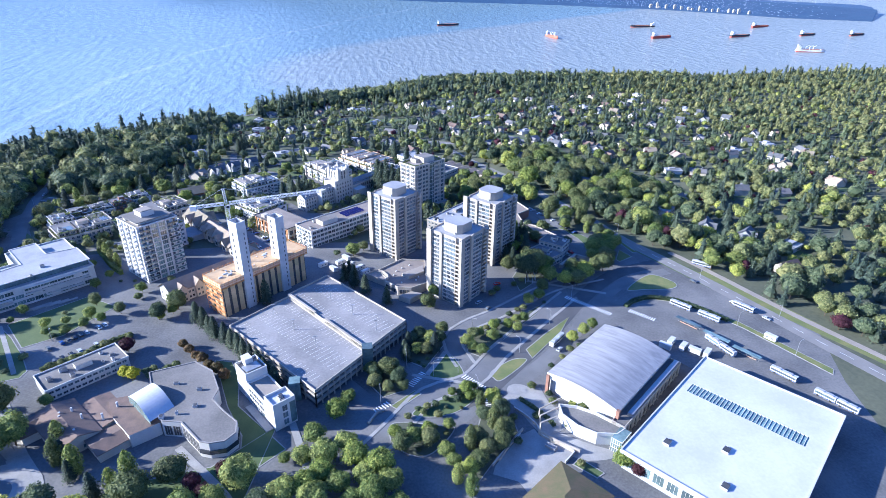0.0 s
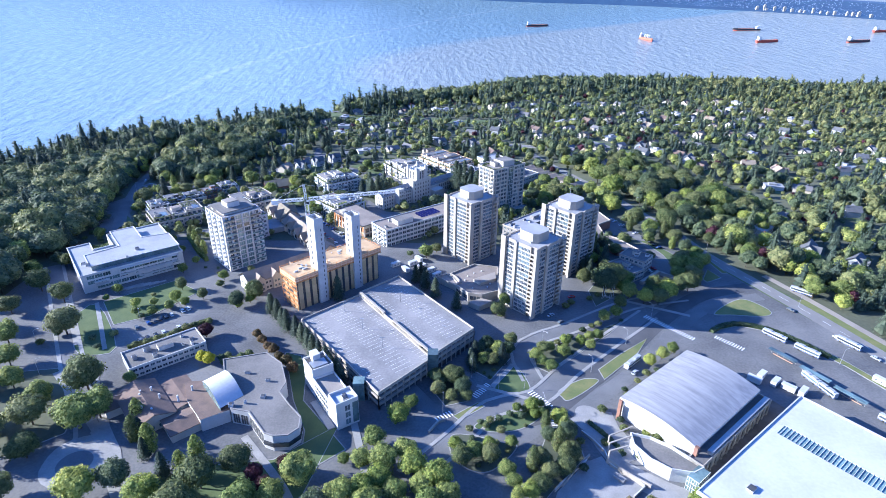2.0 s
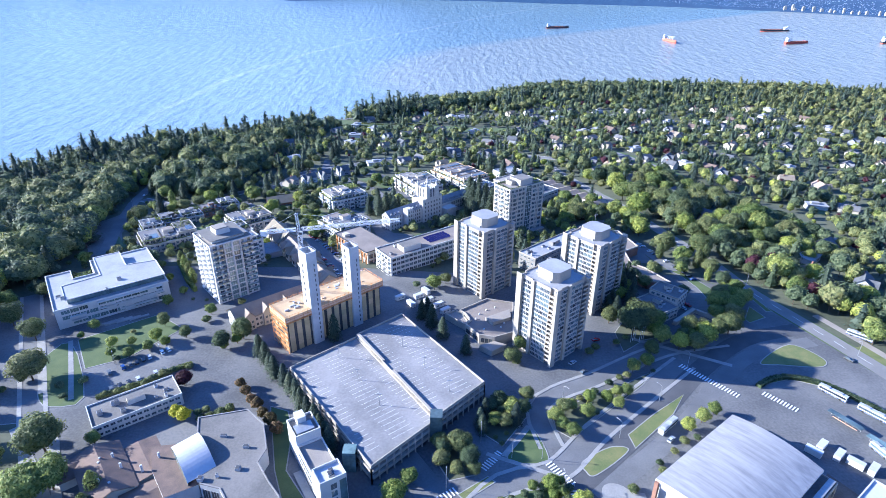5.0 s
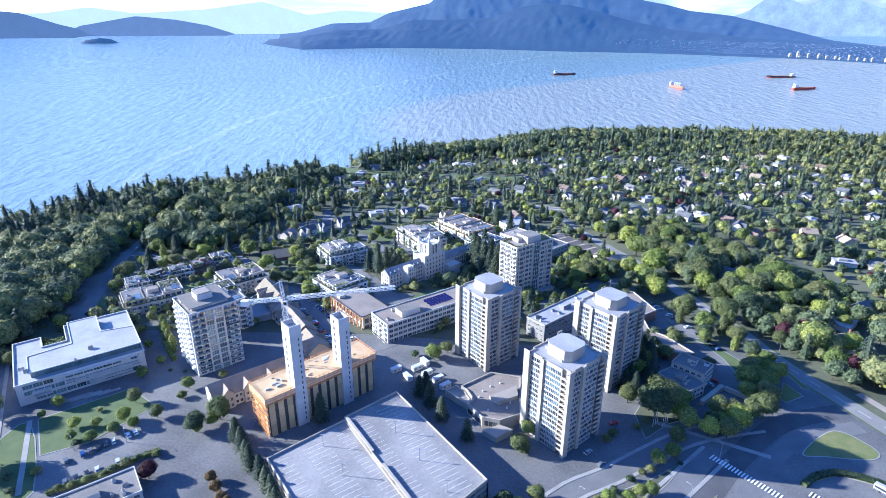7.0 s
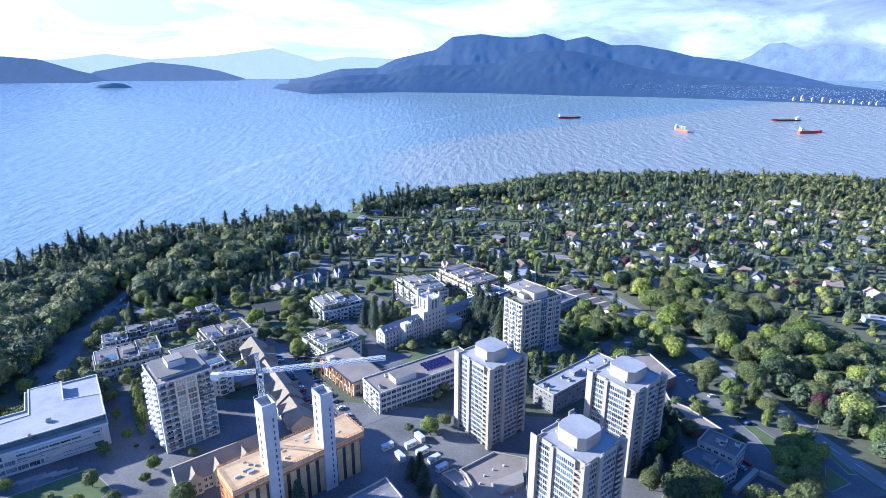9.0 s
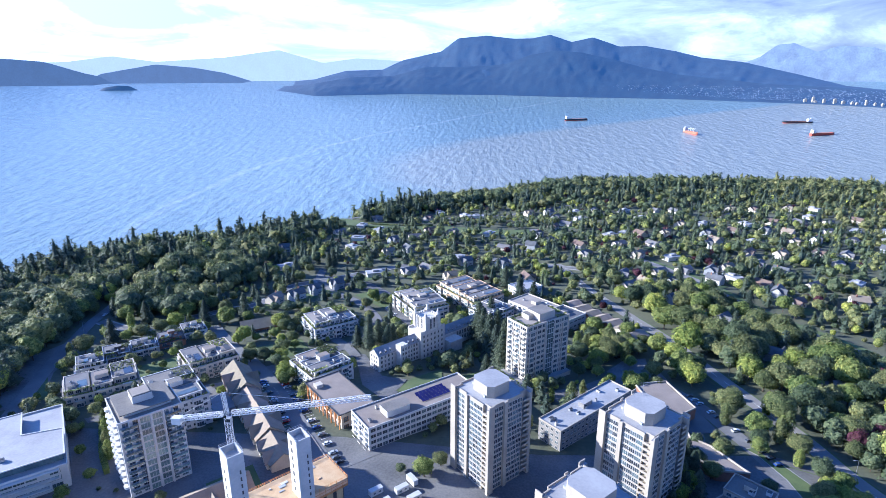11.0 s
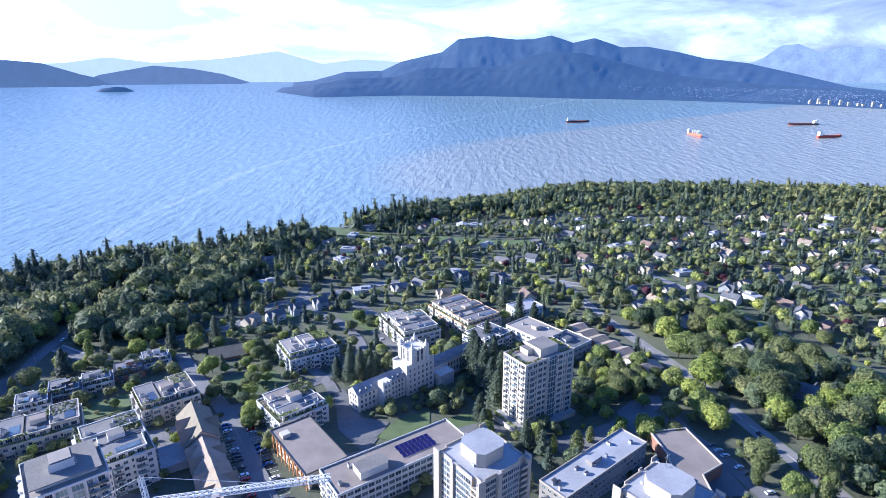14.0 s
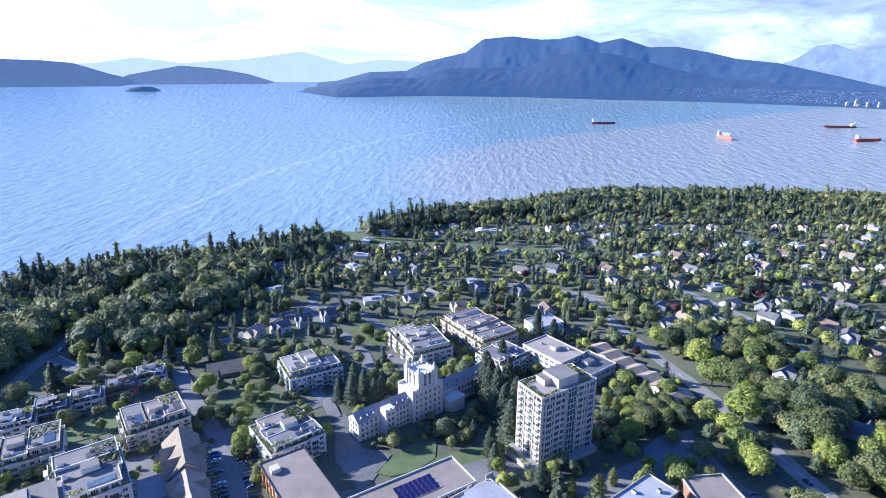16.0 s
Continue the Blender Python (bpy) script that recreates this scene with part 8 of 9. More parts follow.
# ---- woods ----
def wood_protos(level):
    """Crowns for the woods, finer where the camera comes near."""
    out = []
    n, heads, k, sub = ((280, 22, 0.86, 2), (150, 15, 1.15, 1), (50, 8, 1.7, 0))[level]
    for kind, tuft, w, h, col in (("round", 0.56, 12, 13.5, 0), ("round", 0.50, 9.5, 12, 1), ("conifer", 0.70, 15, 20, 2), ("round", 0.50, 9, 9.5, 3), ("conifer", 0.76, 17, 26, 2), ("round", 0.62, 14.5, 15.5, 0)):
        for s in (0, 1, 2):
            g = np.random.default_rng(100 + s + int(w * 7))
            v = crown_tris(kind, h, w, n, tuft * k, g, heads, sub)
            out.append((v, len(v) // 3, col))
    return out


def clear(x, y, r):
    """Whether a tree of that width may stand there."""
    for line, w in ROADS:
        for p in line[::1]:
            if abs(p.x - x) < 20 and (p.x - x) ** 2 + (p.y - y) ** 2 < (w / 2 + r) ** 2:
                return False
    for px, py in PLACED:
        if (px - x) ** 2 + (py - 6 - y) ** 2 < (8.5 + r) ** 2:
            return False
    for px, py, q in TREES:
        if (px - x) ** 2 + (py - y) ** 2 < (q * 0.8 + r * 0.5) ** 2:
            return False
    return True


# open gardens on the cliff's edge
CLIFF_TOP = [(-216, 905), (-222, 975), (-176, 985), (-150, 925), (-100, 915), (-100, 880), (-180, 885)]
CAMPUS = [(-262, 90), (60, 40), (240, 120), (236, 230), (196, 330), (180, 372), (166, 440), (138, 560), (104, 640), (30, 660), (-60, 650), (-130, 600), (-185, 575), (-290, 540), (-290, 480), (-262, 420)]


def stands_on(x, y):
    hit, _, _, _, ob, _ = scene.ray_cast(bpy.context.evaluated_depsgraph_get(), Vector((x, y, 160)), Vector((0, 0, -1)))
    return ob.name.split(".")[0] if hit else ""


def gardens():
    """Open spots among the northern campus buildings for small trees and bushes."""
    g = random.Random(15)
    out = []
    y = 392.0
    while y < 660:
        x = -290.0
        while x < 150:
            px, py = x + g.uniform(-2.2, 2.2), y + g.uniform(-2.2, 2.2)
            x += 4.6
            if g.random() > 0.26 + 0.5 * noise.noise((px / 25, py / 25, 9.1)) or not inside(px, py, CAMPUS) or not clear(px, py, 0.8):
                continue
            if all(stands_on(px + dx, py + dy) == "ground" for dx, dy in ((0, 0), (1.8, 0), (-1.8, 0), (0, 1.8), (0, -1.8))):
                out.append((px, py))
        y += 4.6
    return out


bpy.context.view_layer.update()


def woods():
    levels = [wood_protos(0), wood_protos(1), wood_protos(2)]
    rnd = random.Random(77)
    vs, cols, counts = [], [], 0
    mats = ["leaf", "leaf_light", "leaf_dark", "leaf_purple", "leaf_olive", "leaf_deep", "leaf_lime", "leaf_spruce"]
    shades = {0: (0, 0, 4, 5, 5, 5), 1: (0, 1, 0, 4, 5, 1, 6), 2: (2, 2, 7, 7, 5), 3: (3,)}
    trunks = Mesh()

    def put(x, y, k, s):
        level = 0 if y < 560 and x < 300 else 1 if y < 720 and x < 400 else 2
        v, nf, col = levels[level][k * 3 + rnd.randrange(3)]
        if x > 480 and rnd.random() < 0.5:
            col = 4
        a = rnd.uniform(0, 6.28)
        c, sn = math.cos(a) * s, math.sin(a) * s
        z = terrain_z(x, y) - 0.5
        vs.append(np.stack([v[:, 0] * c - v[:, 1] * sn + x, v[:, 0] * sn + v[:, 1] * c + y, v[:, 2] * s * rnd.uniform(0.85, 1.15) + z], 1))
        cols.append(np.full(nf, rnd.choice(shades.get(col, (col,)))))
        if level == 0:
            trunks.tube((x, y, z), (x, y, z + 6 * s), 0.28 * s, 0.12 * s, 4)

    step = 9.0
    y = 130.0
    while y < 1300:
        x = -520.0 if y < 1000 else -200.0
        far = clamp((y - 500) / 600, 0, 1)
        st = step * (0.92 + 0.05 * far)
        while x < 1250:
            px, py = x + rnd.uniform(-0.5, 0.5) * st, y + rnd.uniform(-0.5, 0.5) * st
            x += st
            if px > 85 + py * 0.99 or px < -135 - 0.95 * (py - 150) or inside(px, py, CAMPUS):
                continue
            d = land_depth(px, py)
            if d < -34 or inside(px, py, CLIFF_TOP):
                continue
            shore = d < 75 and px < 700
            dens = noise.noise((px / 60, py / 60, 3.3))
            if not shore and px > -200:
                gap = 0.85 if 150 < px < 265 and py < 640 else 0.72 if px > 140 and py < 900 else 0.64
                if rnd.random() > gap + 0.5 * dens:
                    continue
            u = rnd.random()
            west = px < -215
            if shore:
                k = (2 if u < 0.28 else 4) if u < (0.45 if py > 560 and px < -60 else 0.07) else 5 if u < 0.65 else 0 if u < 0.88 else 1
                s = rnd.uniform(0.95, 1.55)
            elif west:
                k = 0 if u < 0.34 else 5 if u < 0.7 else 1 if u < 0.88 else 2 if u < 0.95 else 4
                s = rnd.uniform(0.95, 1.6)
            else:
                k = 0 if u < 0.30 else 1 if u < 0.62 else 5 if u < 0.74 else 2 if u < 0.90 else 4 if u < 0.955 else 3
                s = rnd.choice([0.4, 0.5, 0.6, 0.7, 0.8, 0.95, 1.1]) if px < 150 or px > 265 or py > 640 else rnd.uniform(0.75, 1.3) * rnd.uniform(0.9, 1.1)
            if k in (2, 4):
                s = max(0.62, s * (0.9 if shore else 0.8))
            if not clear(px, py, 1.5 if shore else (0.42, 0.36, 0.3, 0.33, 0.34, 0.5)[k] * 10 * s):
                continue
            put(px, py, k, s)
        y += st
    # a belt of forest along the eastern shore and behind the last houses
    for _ in range(1500):
        px = rnd.uniform(60, 1350)
        py = coast_y(px) - rnd.uniform(-35, 170)
        if clear(px, py, 2):
            put(px, py, rnd.choice([0, 5, 5, 1, 5, 2, 2, 4]), rnd.uniform(0.8, 1.2))
    for px, py in gardens():
        put(px, py, rnd.choice([1, 1, 1, 0, 0, 5, 0, 2]), rnd.choice([0.3, 0.4, 0.5, 0.65, 0.8]))
    v = np.concatenate(vs)
    c = np.concatenate(cols)
    me = bpy.data.meshes.new("woodland")
    nq = len(c)
    me.vertices.add(len(v))
    me.vertices.foreach_set("co", v.astype(np.float32).ravel())
    me.loops.add(nq * 3)
    me.loops.foreach_set("vertex_index", np.arange(nq * 3, dtype=np.int32))
    me.polygons.add(nq)
    me.polygons.foreach_set("loop_start", np.arange(0, nq * 3, 3, dtype=np.int32))
    for m in mats:
        me.materials.append(M[m])
    me.polygons.foreach_set("material_index", c.astype(np.int32))
    me.update(calc_edges=True)
    solo("woodland", me, "mixed woodland of broadleaf trees and dark conifers", "woodland", kind="stuff")
    solo("woodland_trunks", trunks.data("woodland_trunks", ["bark"]), "bare brown trunks under the woodland crowns", "woodland", kind="stuff")


woods()

# ---- planting between the buildings ----
bpy.context.view_layer.update()


def infill(n, x0, x1, y0, y1, kinds, size, seed, on=("ground", "lawn"), gap=3.2):
    """Trees and shrubs on open ground between the buildings."""
    rnd = random.Random(seed)
    made = []
    for _ in range(n * 5):
        if len(made) >= n:
            break
        x, y = rnd.uniform(x0, x1), rnd.uniform(y0, y1)
        if not inside(x, y, CAMPUS) or not clear(x, y, 1.5):
            continue
        if any(stands_on(x + dx, y + dy) not in on for dx, dy in ((0, 0), (gap, 0), (-gap, 0), (0, gap), (0, -gap))):
            continue
        made.append((x, y, rnd.choice(kinds), rnd.uniform(*size)))
        TREES.append((x, y, 3))
    return made


PLAN = infill(26, -262, -120, 290, 430, ["round", "shrub", "light"], (0.5, 0.8), 7, ("ground", "lawn", "pavement"))
PLAN += infill(16, 95, 150, 300, 440, ["round", "round", "light"], (0.7, 1.0), 9, ("ground", "lawn", "pavement"))
for x, y, k, s in PLAN:
    tree(k, x, y, s)

# ---- vehicles ----
def make_car(paint):
    t = new("car")
    b = Mesh()
    pts = [(-2.2, 0.35), (2.2, 0.35), (2.25, 0.7), (1.2, 0.9), (-2.0, 0.95), (-2.25, 0.8)]
    for (x0, z0), (x1, z1) in zip(pts, pts[1:] + pts[:1]):
        b.face([(x0, -0.88, z0), (x0, 0.88, z0), (x1, 0.88, z1), (x1, -0.88, z1)])
    b.face([(x, -0.88, z) for x, z in pts]), b.face([(x, 0.88, z) for x, z in pts[::-1]])
    b.prism(rect(-1.35, -0.68, 0.35, 0.68), 1.38, 1.46)
    part("body", b.data("body", [paint]), t)
    b = Mesh()
    lo, hi = [(-1.9, -0.8), (1.1, -0.8), (1.1, 0.8), (-1.9, 0.8)], [(-1.35, -0.68), (0.35, -0.68), (0.35, 0.68), (-1.35, 0.68)]
    for i in range(4):
        j = (i + 1) % 4
        b.face([(*lo[i], 0.9), (*lo[j], 0.9), (*hi[j], 1.4), (*hi[i], 1.4)])
    part("window", b.data("window", ["glass"]), t)
    w = Mesh()
    w.tube((0, -0.12, 0), (0, 0.12, 0), 0.33, 0.33, 10)
    w = w.data("wheel", ["rubber"])
    for x in (-1.4, 1.35):
        for y in (-0.8, 0.8):
            part("wheel", w, t, pose(x, y, 0.33))
    return t


CAR = []
for mt, nm in zip(CARS, ("white", "silver", "grey", "black", "red", "blue")):
    c = make_car(mt)
    tagged(c, nm + " parked car on grey asphalt", "car", "parked cars")
    CAR.append([c, False])


def car(x, y, rz, k):
    m = pose(x, y, ground_z(x, y) + 0.2, 0, 0, rz)
    if not CAR[k][1]:
        CAR[k][0].matrix_world, CAR[k][1] = m, True
    else:
        copy_thing(CAR[k][0], m)


rnd = random.Random(3)


def cars(x0, y0, x1, y1, n, rz, keep=0.8):
    for i in range(n):
        if rnd.random() < keep:
            t = (i + 0.5) / n
            car(x0 + (x1 - x0) * t, y0 + (y1 - y0) * t, rz + rnd.uniform(-3, 3), rnd.choice([0, 0, 1, 1, 2, 2, 3, 3, 4, 5]))


cars(-170, 276, -148, 297, 10, 131, 0.75)
cars(-163, 264, -142, 281, 7, 131, 0.8)
cars(-122, 448, -74, 374, 26, 38, 0.72)
cars(-112, 452, -52, 364, 26, 38, 0.4)
cars(131, 444, 150, 376, 15, 20, 0.7)
cars(124, 338, 140, 352, 4, 120, 0.6)
for x, y, rz, k in ((205, 268, -65, 0), (213, 250, -65, 1), (196, 296, -60, 2), (87, 239, 44, 1), (160, 452, -72, 3), (150, 497, -72, 2), (72, 310, 20, 4), (60, 283, 40, 2), (56, 290, 40, 1), (-62, 690, 30, 0), (-66, 590, 60, 1), (-58, 575, 60, 0), (-190, 540, -50, 3), (240, 590, -70, 0), (-295, 600, 95, 1), (-296, 560, 85, 0), (98, 500, 30, 1), (104, 495, 30, 3), (92, 505, 30, 0), (-118, 338, 40, 0)):
    car(x, y, rz, k)


def make_bus(n):
    t = new("bus")
    tagged(t, "white and blue city bus" if n == 1 else "white articulated city bus in two halves", "bus", "city buses")
    for k in range(n):
        o = -k * 9.2
        ln = 12.0 if n == 1 else 8.8
        b = Mesh()
        # a body with slanting roof edges, grey roof pods and a dark windscreen
        prof = [(-1.27, 0.4), (1.27, 0.4), (1.27, 2.75), (1.05, 3.0), (-1.05, 3.0), (-1.27, 2.75)]
        x0, x1 = o - ln / 2, o + ln / 2
        for (ya, za), (yb, zb) in zip(prof, prof[1:] + prof[:1]):
            b.face([(x0, ya, za), (x1, ya, za), (x1, yb, zb), (x0, yb, zb)])
        b.face([(x1, yy, zz) for yy, zz in prof]), b.face([(x0, yy, zz) for yy, zz in prof][::-1])
        part("body", b.data("body", [CARS[1]]), t)
        for q in (0.15, 0.6):
            b = Mesh()
            b.box(x0 + ln * q, -0.85, 3.0, x0 + ln * q + 2.6, 0.85, 3.3)
            part("roof_pod", b.data("roof_pod", ["grey"]), t)
        b = Mesh()
        b.box(x1, -1.1, 1.2, x1 + 0.02, 1.1, 2.7)
        part("windscreen", b.data("windscreen", ["glass"]), t)
        for s in (-1, 1):
            b = Mesh()
            b.box(o - ln / 2 + 0.4, s * 1.28 - 0.01, 1.5, o + ln / 2 - 0.3, s * 1.28 + 0.01, 2.5)
            part("window_band", b.data("window_band", ["glass"]), t)
            b = Mesh()
            b.box(o - ln / 2, s * 1.28 - 0.01, 0.5, o + ln / 2, s * 1.28 + 0.01, 0.85)
            part("stripe", b.data("stripe", [CARS[5]]), t)
            for x in (-ln * 0.3, ln * 0.3):
                b = Mesh()
                b.tube((o + x, s * 1.1, 0.5), (o + x, s * 1.3, 0.5), 0.5, 0.5, 10)
                part("wheel", b.data("wheel", ["rubber"]), t)
    return t


b1, b2 = make_bus(1), make_bus(2)
for i, (x, y, rz) in enumerate(((171.5, 269, -55), (181, 255.5, -55), (187, 203, -62), (88, 246, 42), (207, 262, -62), (214, 316, -45))):
    m = pose(x, y, 0.12, 0, 0, rz)
    if i == 0:
        b1.matrix_world = m
    else:
        copy_thing(b1, m)
b2.matrix_world = pose(169.5, 233.5, 0.12, 0, 0, 105)
copy_thing(b2, pose(195, 186, 0.12, 0, 0, 118))


# ---- street furniture ----
def make_lamp():
    t = new("street_lamp")
    tagged(t, "tall grey street lamp with a curved arm", "street lamp", "street lamps")
    b = Mesh()
    b.tube((0, 0, -0.2), (0, 0, 8.5), 0.13, 0.08, 7)
    part("pole", b.data("pole", ["steel"]), t)
    b = Mesh()
    b.tube((0, 0, 8.5), (0.9, 0, 9.1), 0.07, 0.06, 6)
    b.tube((0.9, 0, 9.1), (2.2, 0, 9.2), 0.06, 0.05, 6)
    part("arm", b.data("arm", ["steel"]), t)
    b = Mesh()
    b.box(2.0, -0.15, 9.08, 2.8, 0.15, 9.25)
    part("lamp_head", b.data("lamp_head", ["grey"]), t)
    return t


lamp = make_lamp()
for i, (x, y, rz) in enumerate(((203, 300, 200), (221, 250, 200), (192, 246, 20), (205, 217, 20), (180, 372, 190), (174, 425, 190), (166, 470, 190), (155, 520, 190), (66, 240, 130), (90, 263, 130), (112, 288, 130), (20, 228, 0), (32, 228, 180), (-6, 212, 90), (8, 236, 90), (-212, 262, 30), (-196, 238, 30), (-170, 284, -50), (-150, 290, -50), (46, 262, -50), (38, 212, 100), (-286, 520, 0), (-292, 600, 10), (-88, 412, 40))):
    m = pose(x, y, ground_z(x, y), 0, 0, rz)
    if i == 0:
        lamp.matrix_world = m
    else:
        copy_thing(lamp, m)


def shelter(x, y, rz):
    t = thing("bus_shelter", x, y, 0.05, rz, "long glass-roofed bus shelter on steel posts", "bus shelter", "bus shelters")
    b = Mesh()
    b.box(-7, -1.4, 2.9, 7, 1.4, 3.1)
    part("roof", b.data("roof", ["glass_green"]), t)
    for i in range(5):
        b = Mesh()
        b.beam((-6 + i * 3, 1, 0), (-6 + i * 3, 1, 2.9), 0.16)
        part("post", b.data("post", ["steel"]), t)
    b = Mesh()
    b.box(-5, 0.3, 0.4, 5, 0.75, 0.5)
    part("bench", b.data("bench", ["wood"]), t)


shelter(165, 250, -60), shelter(172, 235, -60), shelter(179, 220, -60)


def cabin(x, y, rz, col="white", label="white site cabin on the ground"):
    t = thing("site_cabin", x, y, ground_z(x, y) + 0.05, rz, label, "site cabin", "site cabins")
    b = Mesh()
    b.box(-3, -1.2, 0.15, 3, 1.2, 2.7)
    part("body", b.data("body", [col]), t)
    b = Mesh()
    b.box(-3.1, -1.3, 2.7, 3.1, 1.3, 2.85)
    part("roof", b.data("roof", ["roofwhite"]), t)
    windows(t, (-3, -1.2), (3, -1.2), 1, 1, 1, 2, window_mesh(1.2, 0.9, 2), 0.4)


for x, y, rz in ((147, 236, 40), (151, 231, 40), (155, 227, 130), (160, 224, 40), (142, 233, 130), (-24, 352, 40), (-18, 347, 40), (-28, 343, 130), (-12, 342, 40), (-35, 350, 40), (-20, 358, 130), (-8, 336, 40)):
    cabin(x, y, rz)
cabin(202, 232, -62, "white", "long white trailer parked on the grass")


def flagpoles():
    for i in range(6):
        t = thing("flagpole", 90 + i * 1.5, 309 + (i % 3) * 1.4, 0.05, 0, "bare white flagpole on a paved court", "flagpole", "flagpoles")
        b = Mesh()
        b.tube((0, 0, 0), (0, 0, 9), 0.12, 0.05, 6)
        part("pole", b.data("pole", ["crane"]), t)
        b = Mesh()
        b.tube((0, 0, 0), (0, 0, 0.3), 0.35, 0.3, 8)
        part("foot", b.data("foot", ["concrete"]), t)


flagpoles()


def kerb_wall(name, pts, h, w, label):
    b = Mesh()
    line = along(pts, 3)
    for a, c in zip(line, line[1:]):
        d = (c - a).normalized()
        s = Vector((-d.y, d.x)) * w / 2
        b.prism([tuple(a - s), tuple(c - s), tuple(c + s), tuple(a + s)], ground_z(*a) - 0.3, ground_z(*a) + h)
    solo(name, b.data(name, ["concrete"]), label, "wall", kind="structure")


flat("pavement", [(39, 172), (51, 185), (58, 183), (69, 172), (61, 166), (45, 155)], 0.06, "paving", "smooth grey concrete court", "pavement")
kerb_wall("garden_wall", [(38, 172), (45, 180), (52, 187)], 1.4, 0.6, "low curved white concrete wall")
kerb_wall("garden_wall", [(58, 184), (64, 177), (71, 171)], 2.2, 0.6, "white concrete wall of the court")
kerb_wall("garden_wall", [(55, 206), (62, 198), (66, 188)], 1.0, 0.6, "low curved concrete wall by the forecourt")
kerb_wall("garden_wall", [(-12, 200), (-8, 206), (-5, 207)], 1.2, 0.8, "short curved concrete wall")
kerb_wall("garden_wall", [(119, 326), (127, 333), (135, 340)], 2.6, 2.2, "white roofed wall beside the curved parking lot")
kerb_wall("garden_wall", [(136, 339), (140, 335), (145, 331)], 2.4, 1.6, "white roofed wall beside the curved parking lot")
for a, c in (((-112, 440), (-58, 366)), ((-122, 436), (-70, 362))):
    kerb_wall("hedge_wall", [a, ((a[0] + c[0]) / 2, (a[1] + c[1]) / 2), c], 0.5, 0.5, "low concrete edge of the parking lot")

def hedge(pts, w, h, seed, leaf="leaf_deep"):
    """A clipped hedge along a line: a dense body under a skin of leaf sprays."""
    g = np.random.default_rng(seed)
    line = along(pts, 2.0)
    b = Mesh()
    for a, c in zip(line, line[1:]):
        d = (c - a).normalized()
        q = Vector((-d.y, d.x)) * w * 0.45
        b.prism([tuple(a - q), tuple(c - q), tuple(c + q), tuple(a + q)], ground_z(*a) - 0.2, ground_z(*a) + h * 0.92)
    t = solo("hedge", b.data("hedge", [leaf]), "dense dark green clipped hedge beside the paving", "hedge", "hedges")
    n = len(line) * 46
    pick = g.integers(0, len(line) - 1, n)
    f, across, up = g.uniform(0, 1, n), g.uniform(-0.5, 0.5, n) * w, g.uniform(0.1, 1.0, n) * h
    p = np.zeros((n, 3))
    nr = np.zeros((n, 3))
    for i in range(n):
        a, c = line[pick[i]], line[pick[i] + 1]
        d = (c - a).normalized()
        top = g.random() < 0.6
        o = across[i] if top else math.copysign(w * 0.5, across[i])
        x, y = a.x + (c.x - a.x) * f[i] - d.y * o, a.y + (c.y - a.y) * f[i] + d.x * o
        p[i] = (x, y, ground_z(x, y) + (h if top else up[i]))
        nr[i] = (0, 0, 1) if top else (-d.y * math.copysign(1, o), d.x * math.copysign(1, o), 0.3)
    nr += g.normal(0, 0.35, nr.shape)
    nr /= np.linalg.norm(nr, axis=1, keepdims=True)
    v = tufts(p, nr, g.uniform(0.2, 0.45, n), g)
    me = bpy.data.meshes.new("leaves")
    me.from_pydata([tuple(q) for q in v.tolist()], [], [(i, i + 1, i + 2) for i in range(0, len(v), 3)])
    me.materials.append(M[leaf])
    tagged(part("leaves", me, t), kind="stuff")


hedge([(140, 274), (148, 279), (156, 281), (163, 280), (170, 277), (176, 272), (182, 264), (190, 251)], 2.6, 1.7, 1)
hedge([(-112, 246), (-108, 248), (-104, 251), (-101, 254)], 2.4, 2.0, 2, "leaf")
hedge([(-165, 259), (-156, 265), (-147, 272), (-139, 280), (-132, 285)], 2.2, 1.6, 3, "leaf")
hedge([(56, 206), (60, 200), (64, 193), (66, 187)], 1.6, 1.2, 4)
hedge([(96, 222), (90, 214), (84, 206), (78, 198)], 3.0, 1.6, 5, "leaf_light")
hedge([(-186, 392), (-178, 380), (-170, 368), (-160, 356)], 2.4, 3.0, 6, "leaf_light")
hedge([(-206, 905), (-170, 893), (-130, 886), (-100, 884)], 3.0, 2.2, 7, "leaf_deep")
hedge([(-150, 912), (-120, 905), (-90, 902), (-50, 905)], 3.0, 2.2, 8, "leaf")

# ---- ships and the far shore ----
SHIP_PAINT = [mat("ship_" + n, c, tuple(v * 0.8 for v in c), 0.6, scale=0.05, fine=0.4) for n, c in (("black", (0.03, 0.04, 0.05)), ("red", (0.40, 0.07, 0.04)), ("rust", (0.32, 0.13, 0.07)), ("white", (0.7, 0.7, 0.7)))]


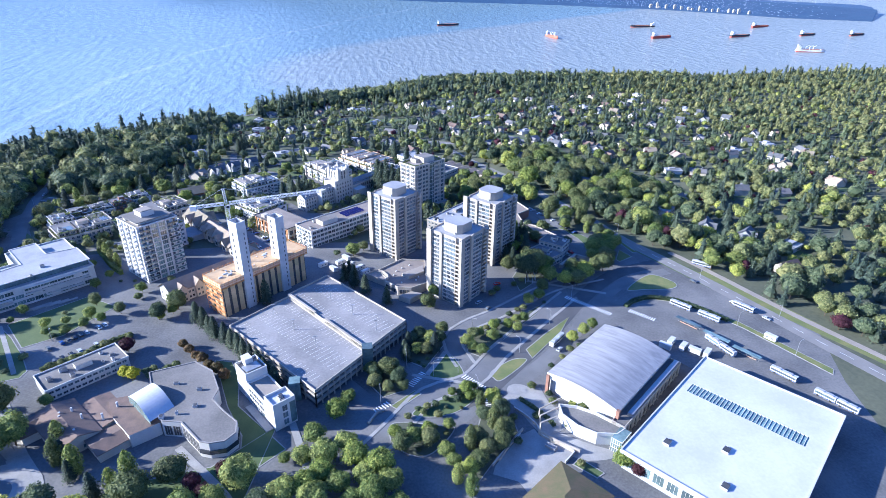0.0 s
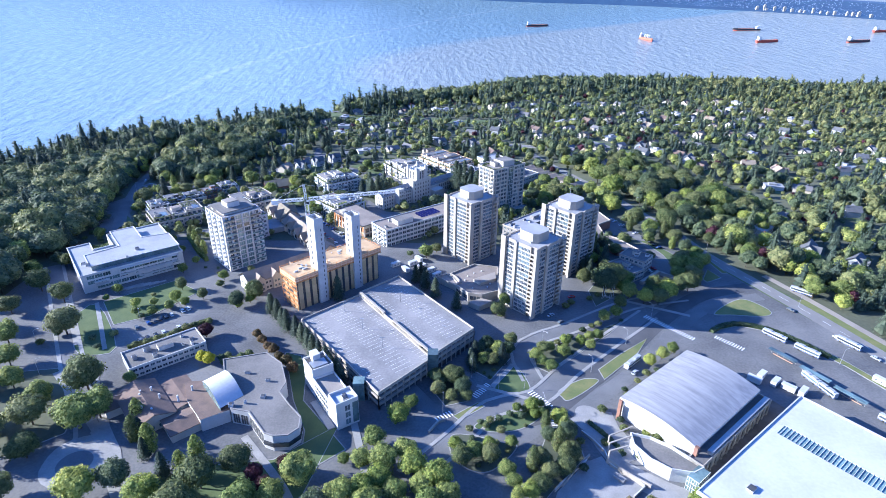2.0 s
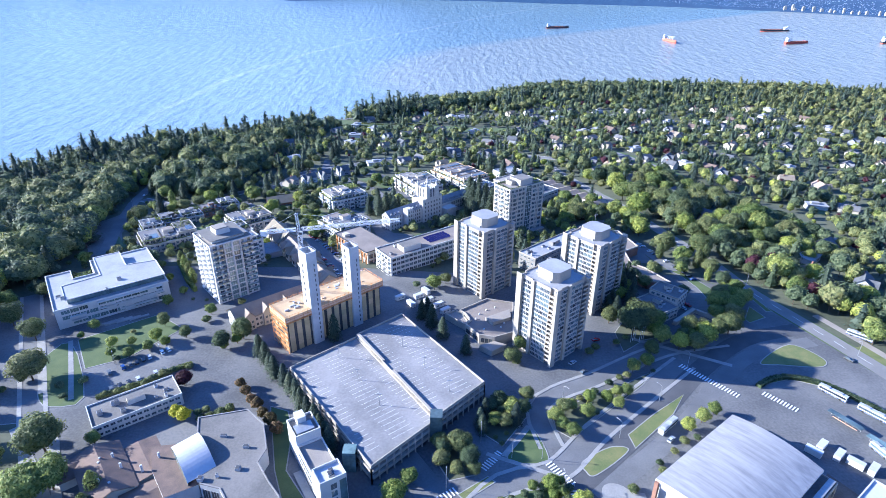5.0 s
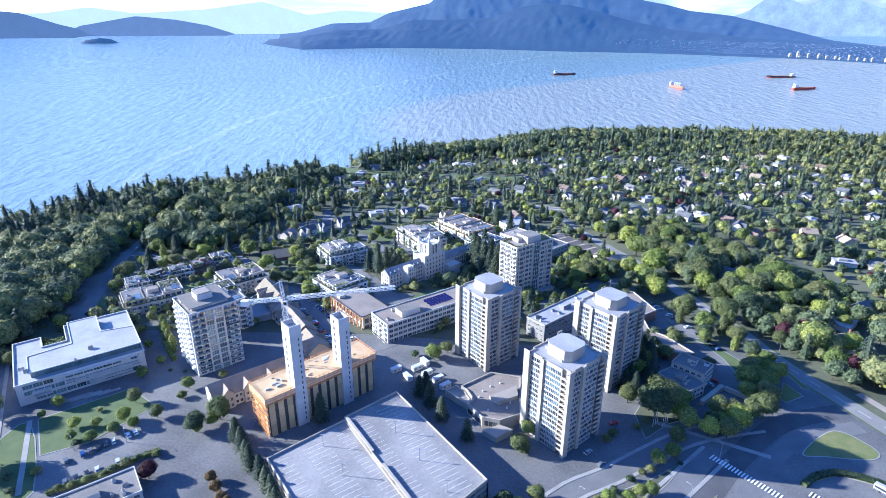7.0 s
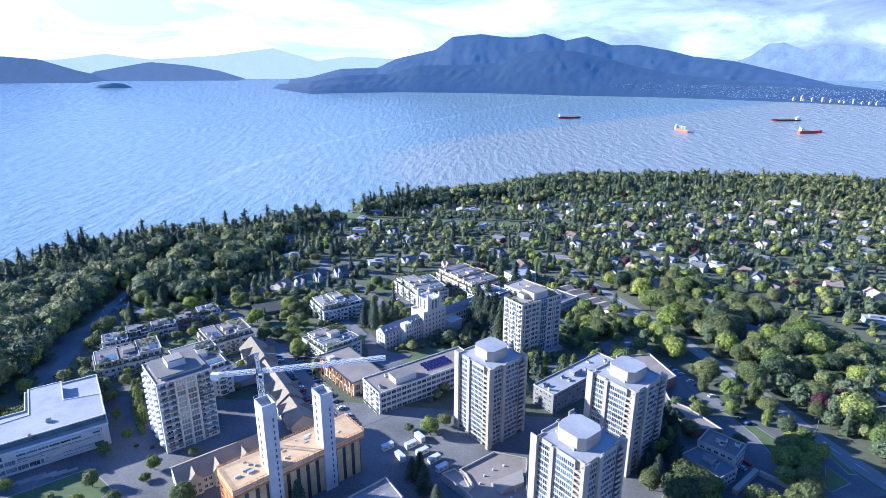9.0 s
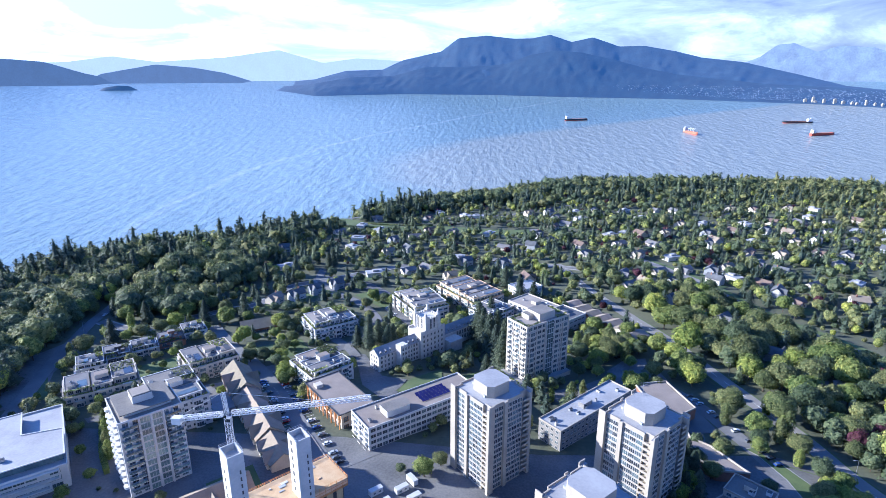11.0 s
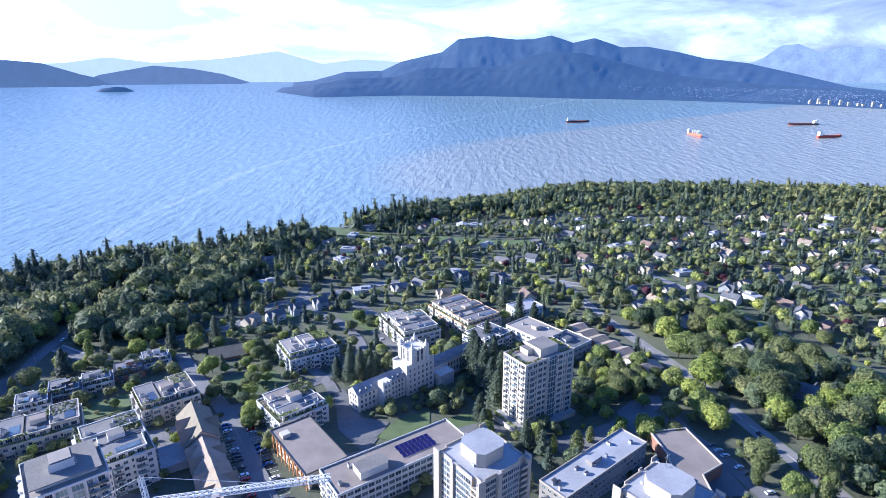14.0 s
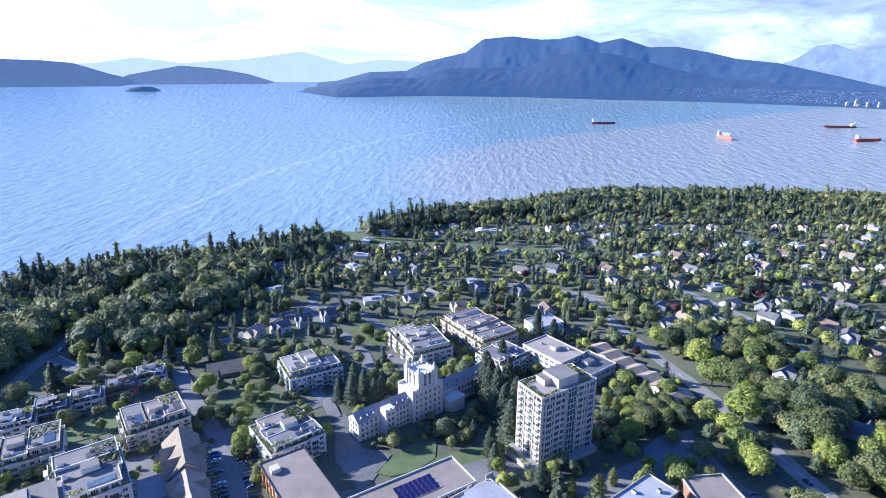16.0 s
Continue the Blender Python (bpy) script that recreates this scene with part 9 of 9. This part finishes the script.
def ship(x, y, rz, ln, paint, cranes, label):
    v = Vector((x, y)) - Vector((EYE.x, EYE.y))
    d, az = v.length, math.degrees(math.atan2(v.x, v.y))
    p = far_sea(az, d)
    s = far_reach(d) / d
    t = thing("cargo_ship", p.x, p.y, p.z, rz, label, "ship", "anchored ships")
    s *= 0.86
    t.scale = (s, s, s)
    w = ln * 0.15
    b = Mesh()
    plan = [(-ln / 2, -w * 0.4), (-ln * 0.42, -w / 2), (ln * 0.36, -w / 2), (ln * 0.46, -w * 0.25), (ln / 2, 0), (ln * 0.46, w * 0.25), (ln * 0.36, w / 2), (-ln * 0.42, w / 2), (-ln / 2, w * 0.4)]
    b.prism([(a * 0.97, c * 0.92) for a, c in plan], -3, 3)
    part("lower_hull", b.data("lower_hull", [SHIP_PAINT[1]]), t)
    b = Mesh()
    b.prism(plan, 3, 11, 0, 1)
    b.prism([(ln * 0.34, -w * 0.45), (ln * 0.45, -w * 0.2), (ln * 0.49, 0), (ln * 0.45, w * 0.2), (ln * 0.34, w * 0.45)], 11, 14, 0, 1)
    part("hull", b.data("hull", [paint, SHIP_PAINT[2]]), t)
    b = Mesh()
    b.box(-ln * 0.45, -w * 0.44, 11, -ln * 0.34, w * 0.44, 24)
    b.box(-ln * 0.44, -w * 0.5, 24, -ln * 0.37, w * 0.5, 27.5)
    b.box(-ln * 0.47, -w * 0.12, 20, -ln * 0.43, w * 0.12, 33)
    part("bridge", b.data("bridge", [SHIP_PAINT[3]]), t)
    for i in range(5):
        b = Mesh()
        x0 = -ln * 0.28 + i * ln * 0.125
        b.box(x0, -w * 0.3, 11, x0 + ln * 0.09, w * 0.3, 13.2)
        part("hatch", b.data("hatch", [SHIP_PAINT[2]]), t)
    for i in range(cranes):
        b = Mesh()
        x0 = -ln * 0.17 + i * ln * 0.125
        b.tube((x0, 0, 11), (x0, 0, 25), 2.0, 1.6, 8)
        b.beam((x0, 0, 24), (x0 + ln * 0.1, 0, 30), 1.6)
        part("deck_crane", b.data("deck_crane", [SHIP_PAINT[3]]), t)


ship(604, 3582, 8, 160, SHIP_PAINT[0], 0, "black-hulled cargo ship with a white bridge")
ship(999, 2834, -82, 140, SHIP_PAINT[2], 4, "rust-red cargo ship with white deck cranes")
ship(1799, 3453, 175, 180, SHIP_PAINT[0], 0, "long black cargo ship at anchor")
ship(1558, 2788, 12, 140, SHIP_PAINT[1], 0, "red-hulled cargo ship at anchor")
ship(2029, 2833, 10, 150, SHIP_PAINT[0], 0, "black-hulled cargo ship with a white bridge")
ship(2611, 3450, 10, 160, SHIP_PAINT[1], 0, "red-hulled cargo ship at anchor")
ship(1889, 2180, -20, 130, SHIP_PAINT[3], 3, "white cargo ship lit by the sun")
ship(2475, 2884, 8, 120, SHIP_PAINT[0], 0, "black-hulled cargo ship with a white bridge")
ship(2778, 2876, 8, 120, SHIP_PAINT[0], 0, "black-hulled cargo ship with a white bridge")


# the bluish glow of these walls stands for haze over the bay
TOWN = mat("far_town_hazy_walls", (0.10, 0.12, 0.15), (0.17, 0.18, 0.20), 0.8, scale=0.05, fine=0.3, emit=(0.16, 0.24, 0.40, 0.22))


def far_town():
    """Houses sprinkled on the foot of the far mountain, and a few towers by its shore."""
    g = random.Random(21)
    b = Mesh()
    for i in range(2200):
        az = g.triangular(-4, 44, 30)
        up = g.random() ** 1.5
        se = float(np.interp(az, [c[0] for c in SHORE], [c[1] for c in SHORE]))
        top = 1.15 if az > 12 else 0.6
        e = se + 0.06 + up * top * clamp((az + 6) / 20, 0.3, 1)
        r = far_reach(depression_reach(-se)) + 4 + 50 * up
        x, y, z = EYE.x + r * math.sin(radians(az)), EYE.y + r * math.cos(radians(az)), EYE.z + r * math.tan(radians(e))
        w, h = g.uniform(0.5, 1.5), g.uniform(0.4, 0.9)
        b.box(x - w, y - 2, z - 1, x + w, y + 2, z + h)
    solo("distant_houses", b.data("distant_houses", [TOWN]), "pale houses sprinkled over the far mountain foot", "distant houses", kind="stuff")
    for i in range(16):
        az = 28.6 + i * 0.55 + g.uniform(-0.2, 0.2)
        se = float(np.interp(az, [c[0] for c in SHORE], [c[1] for c in SHORE]))
        r = far_reach(depression_reach(-se)) + 3
        x, y, z = EYE.x + r * math.sin(radians(az)), EYE.y + r * math.cos(radians(az)), EYE.z + r * math.tan(radians(se))
        w, h = g.uniform(4, 8), g.uniform(14, 34)
        b = Mesh()
        b.box(x - w, y - 4, z - 3, x + w, y + 4, z + h)
        b.box(x - w * 0.4, y - 2, z + h, x + w * 0.4, y + 2, z + h + 3)
        solo("distant_tower", b.data("distant_tower", ["cream"]), "pale tower block by the far shore", "tower", "far shore towers")


far_town()
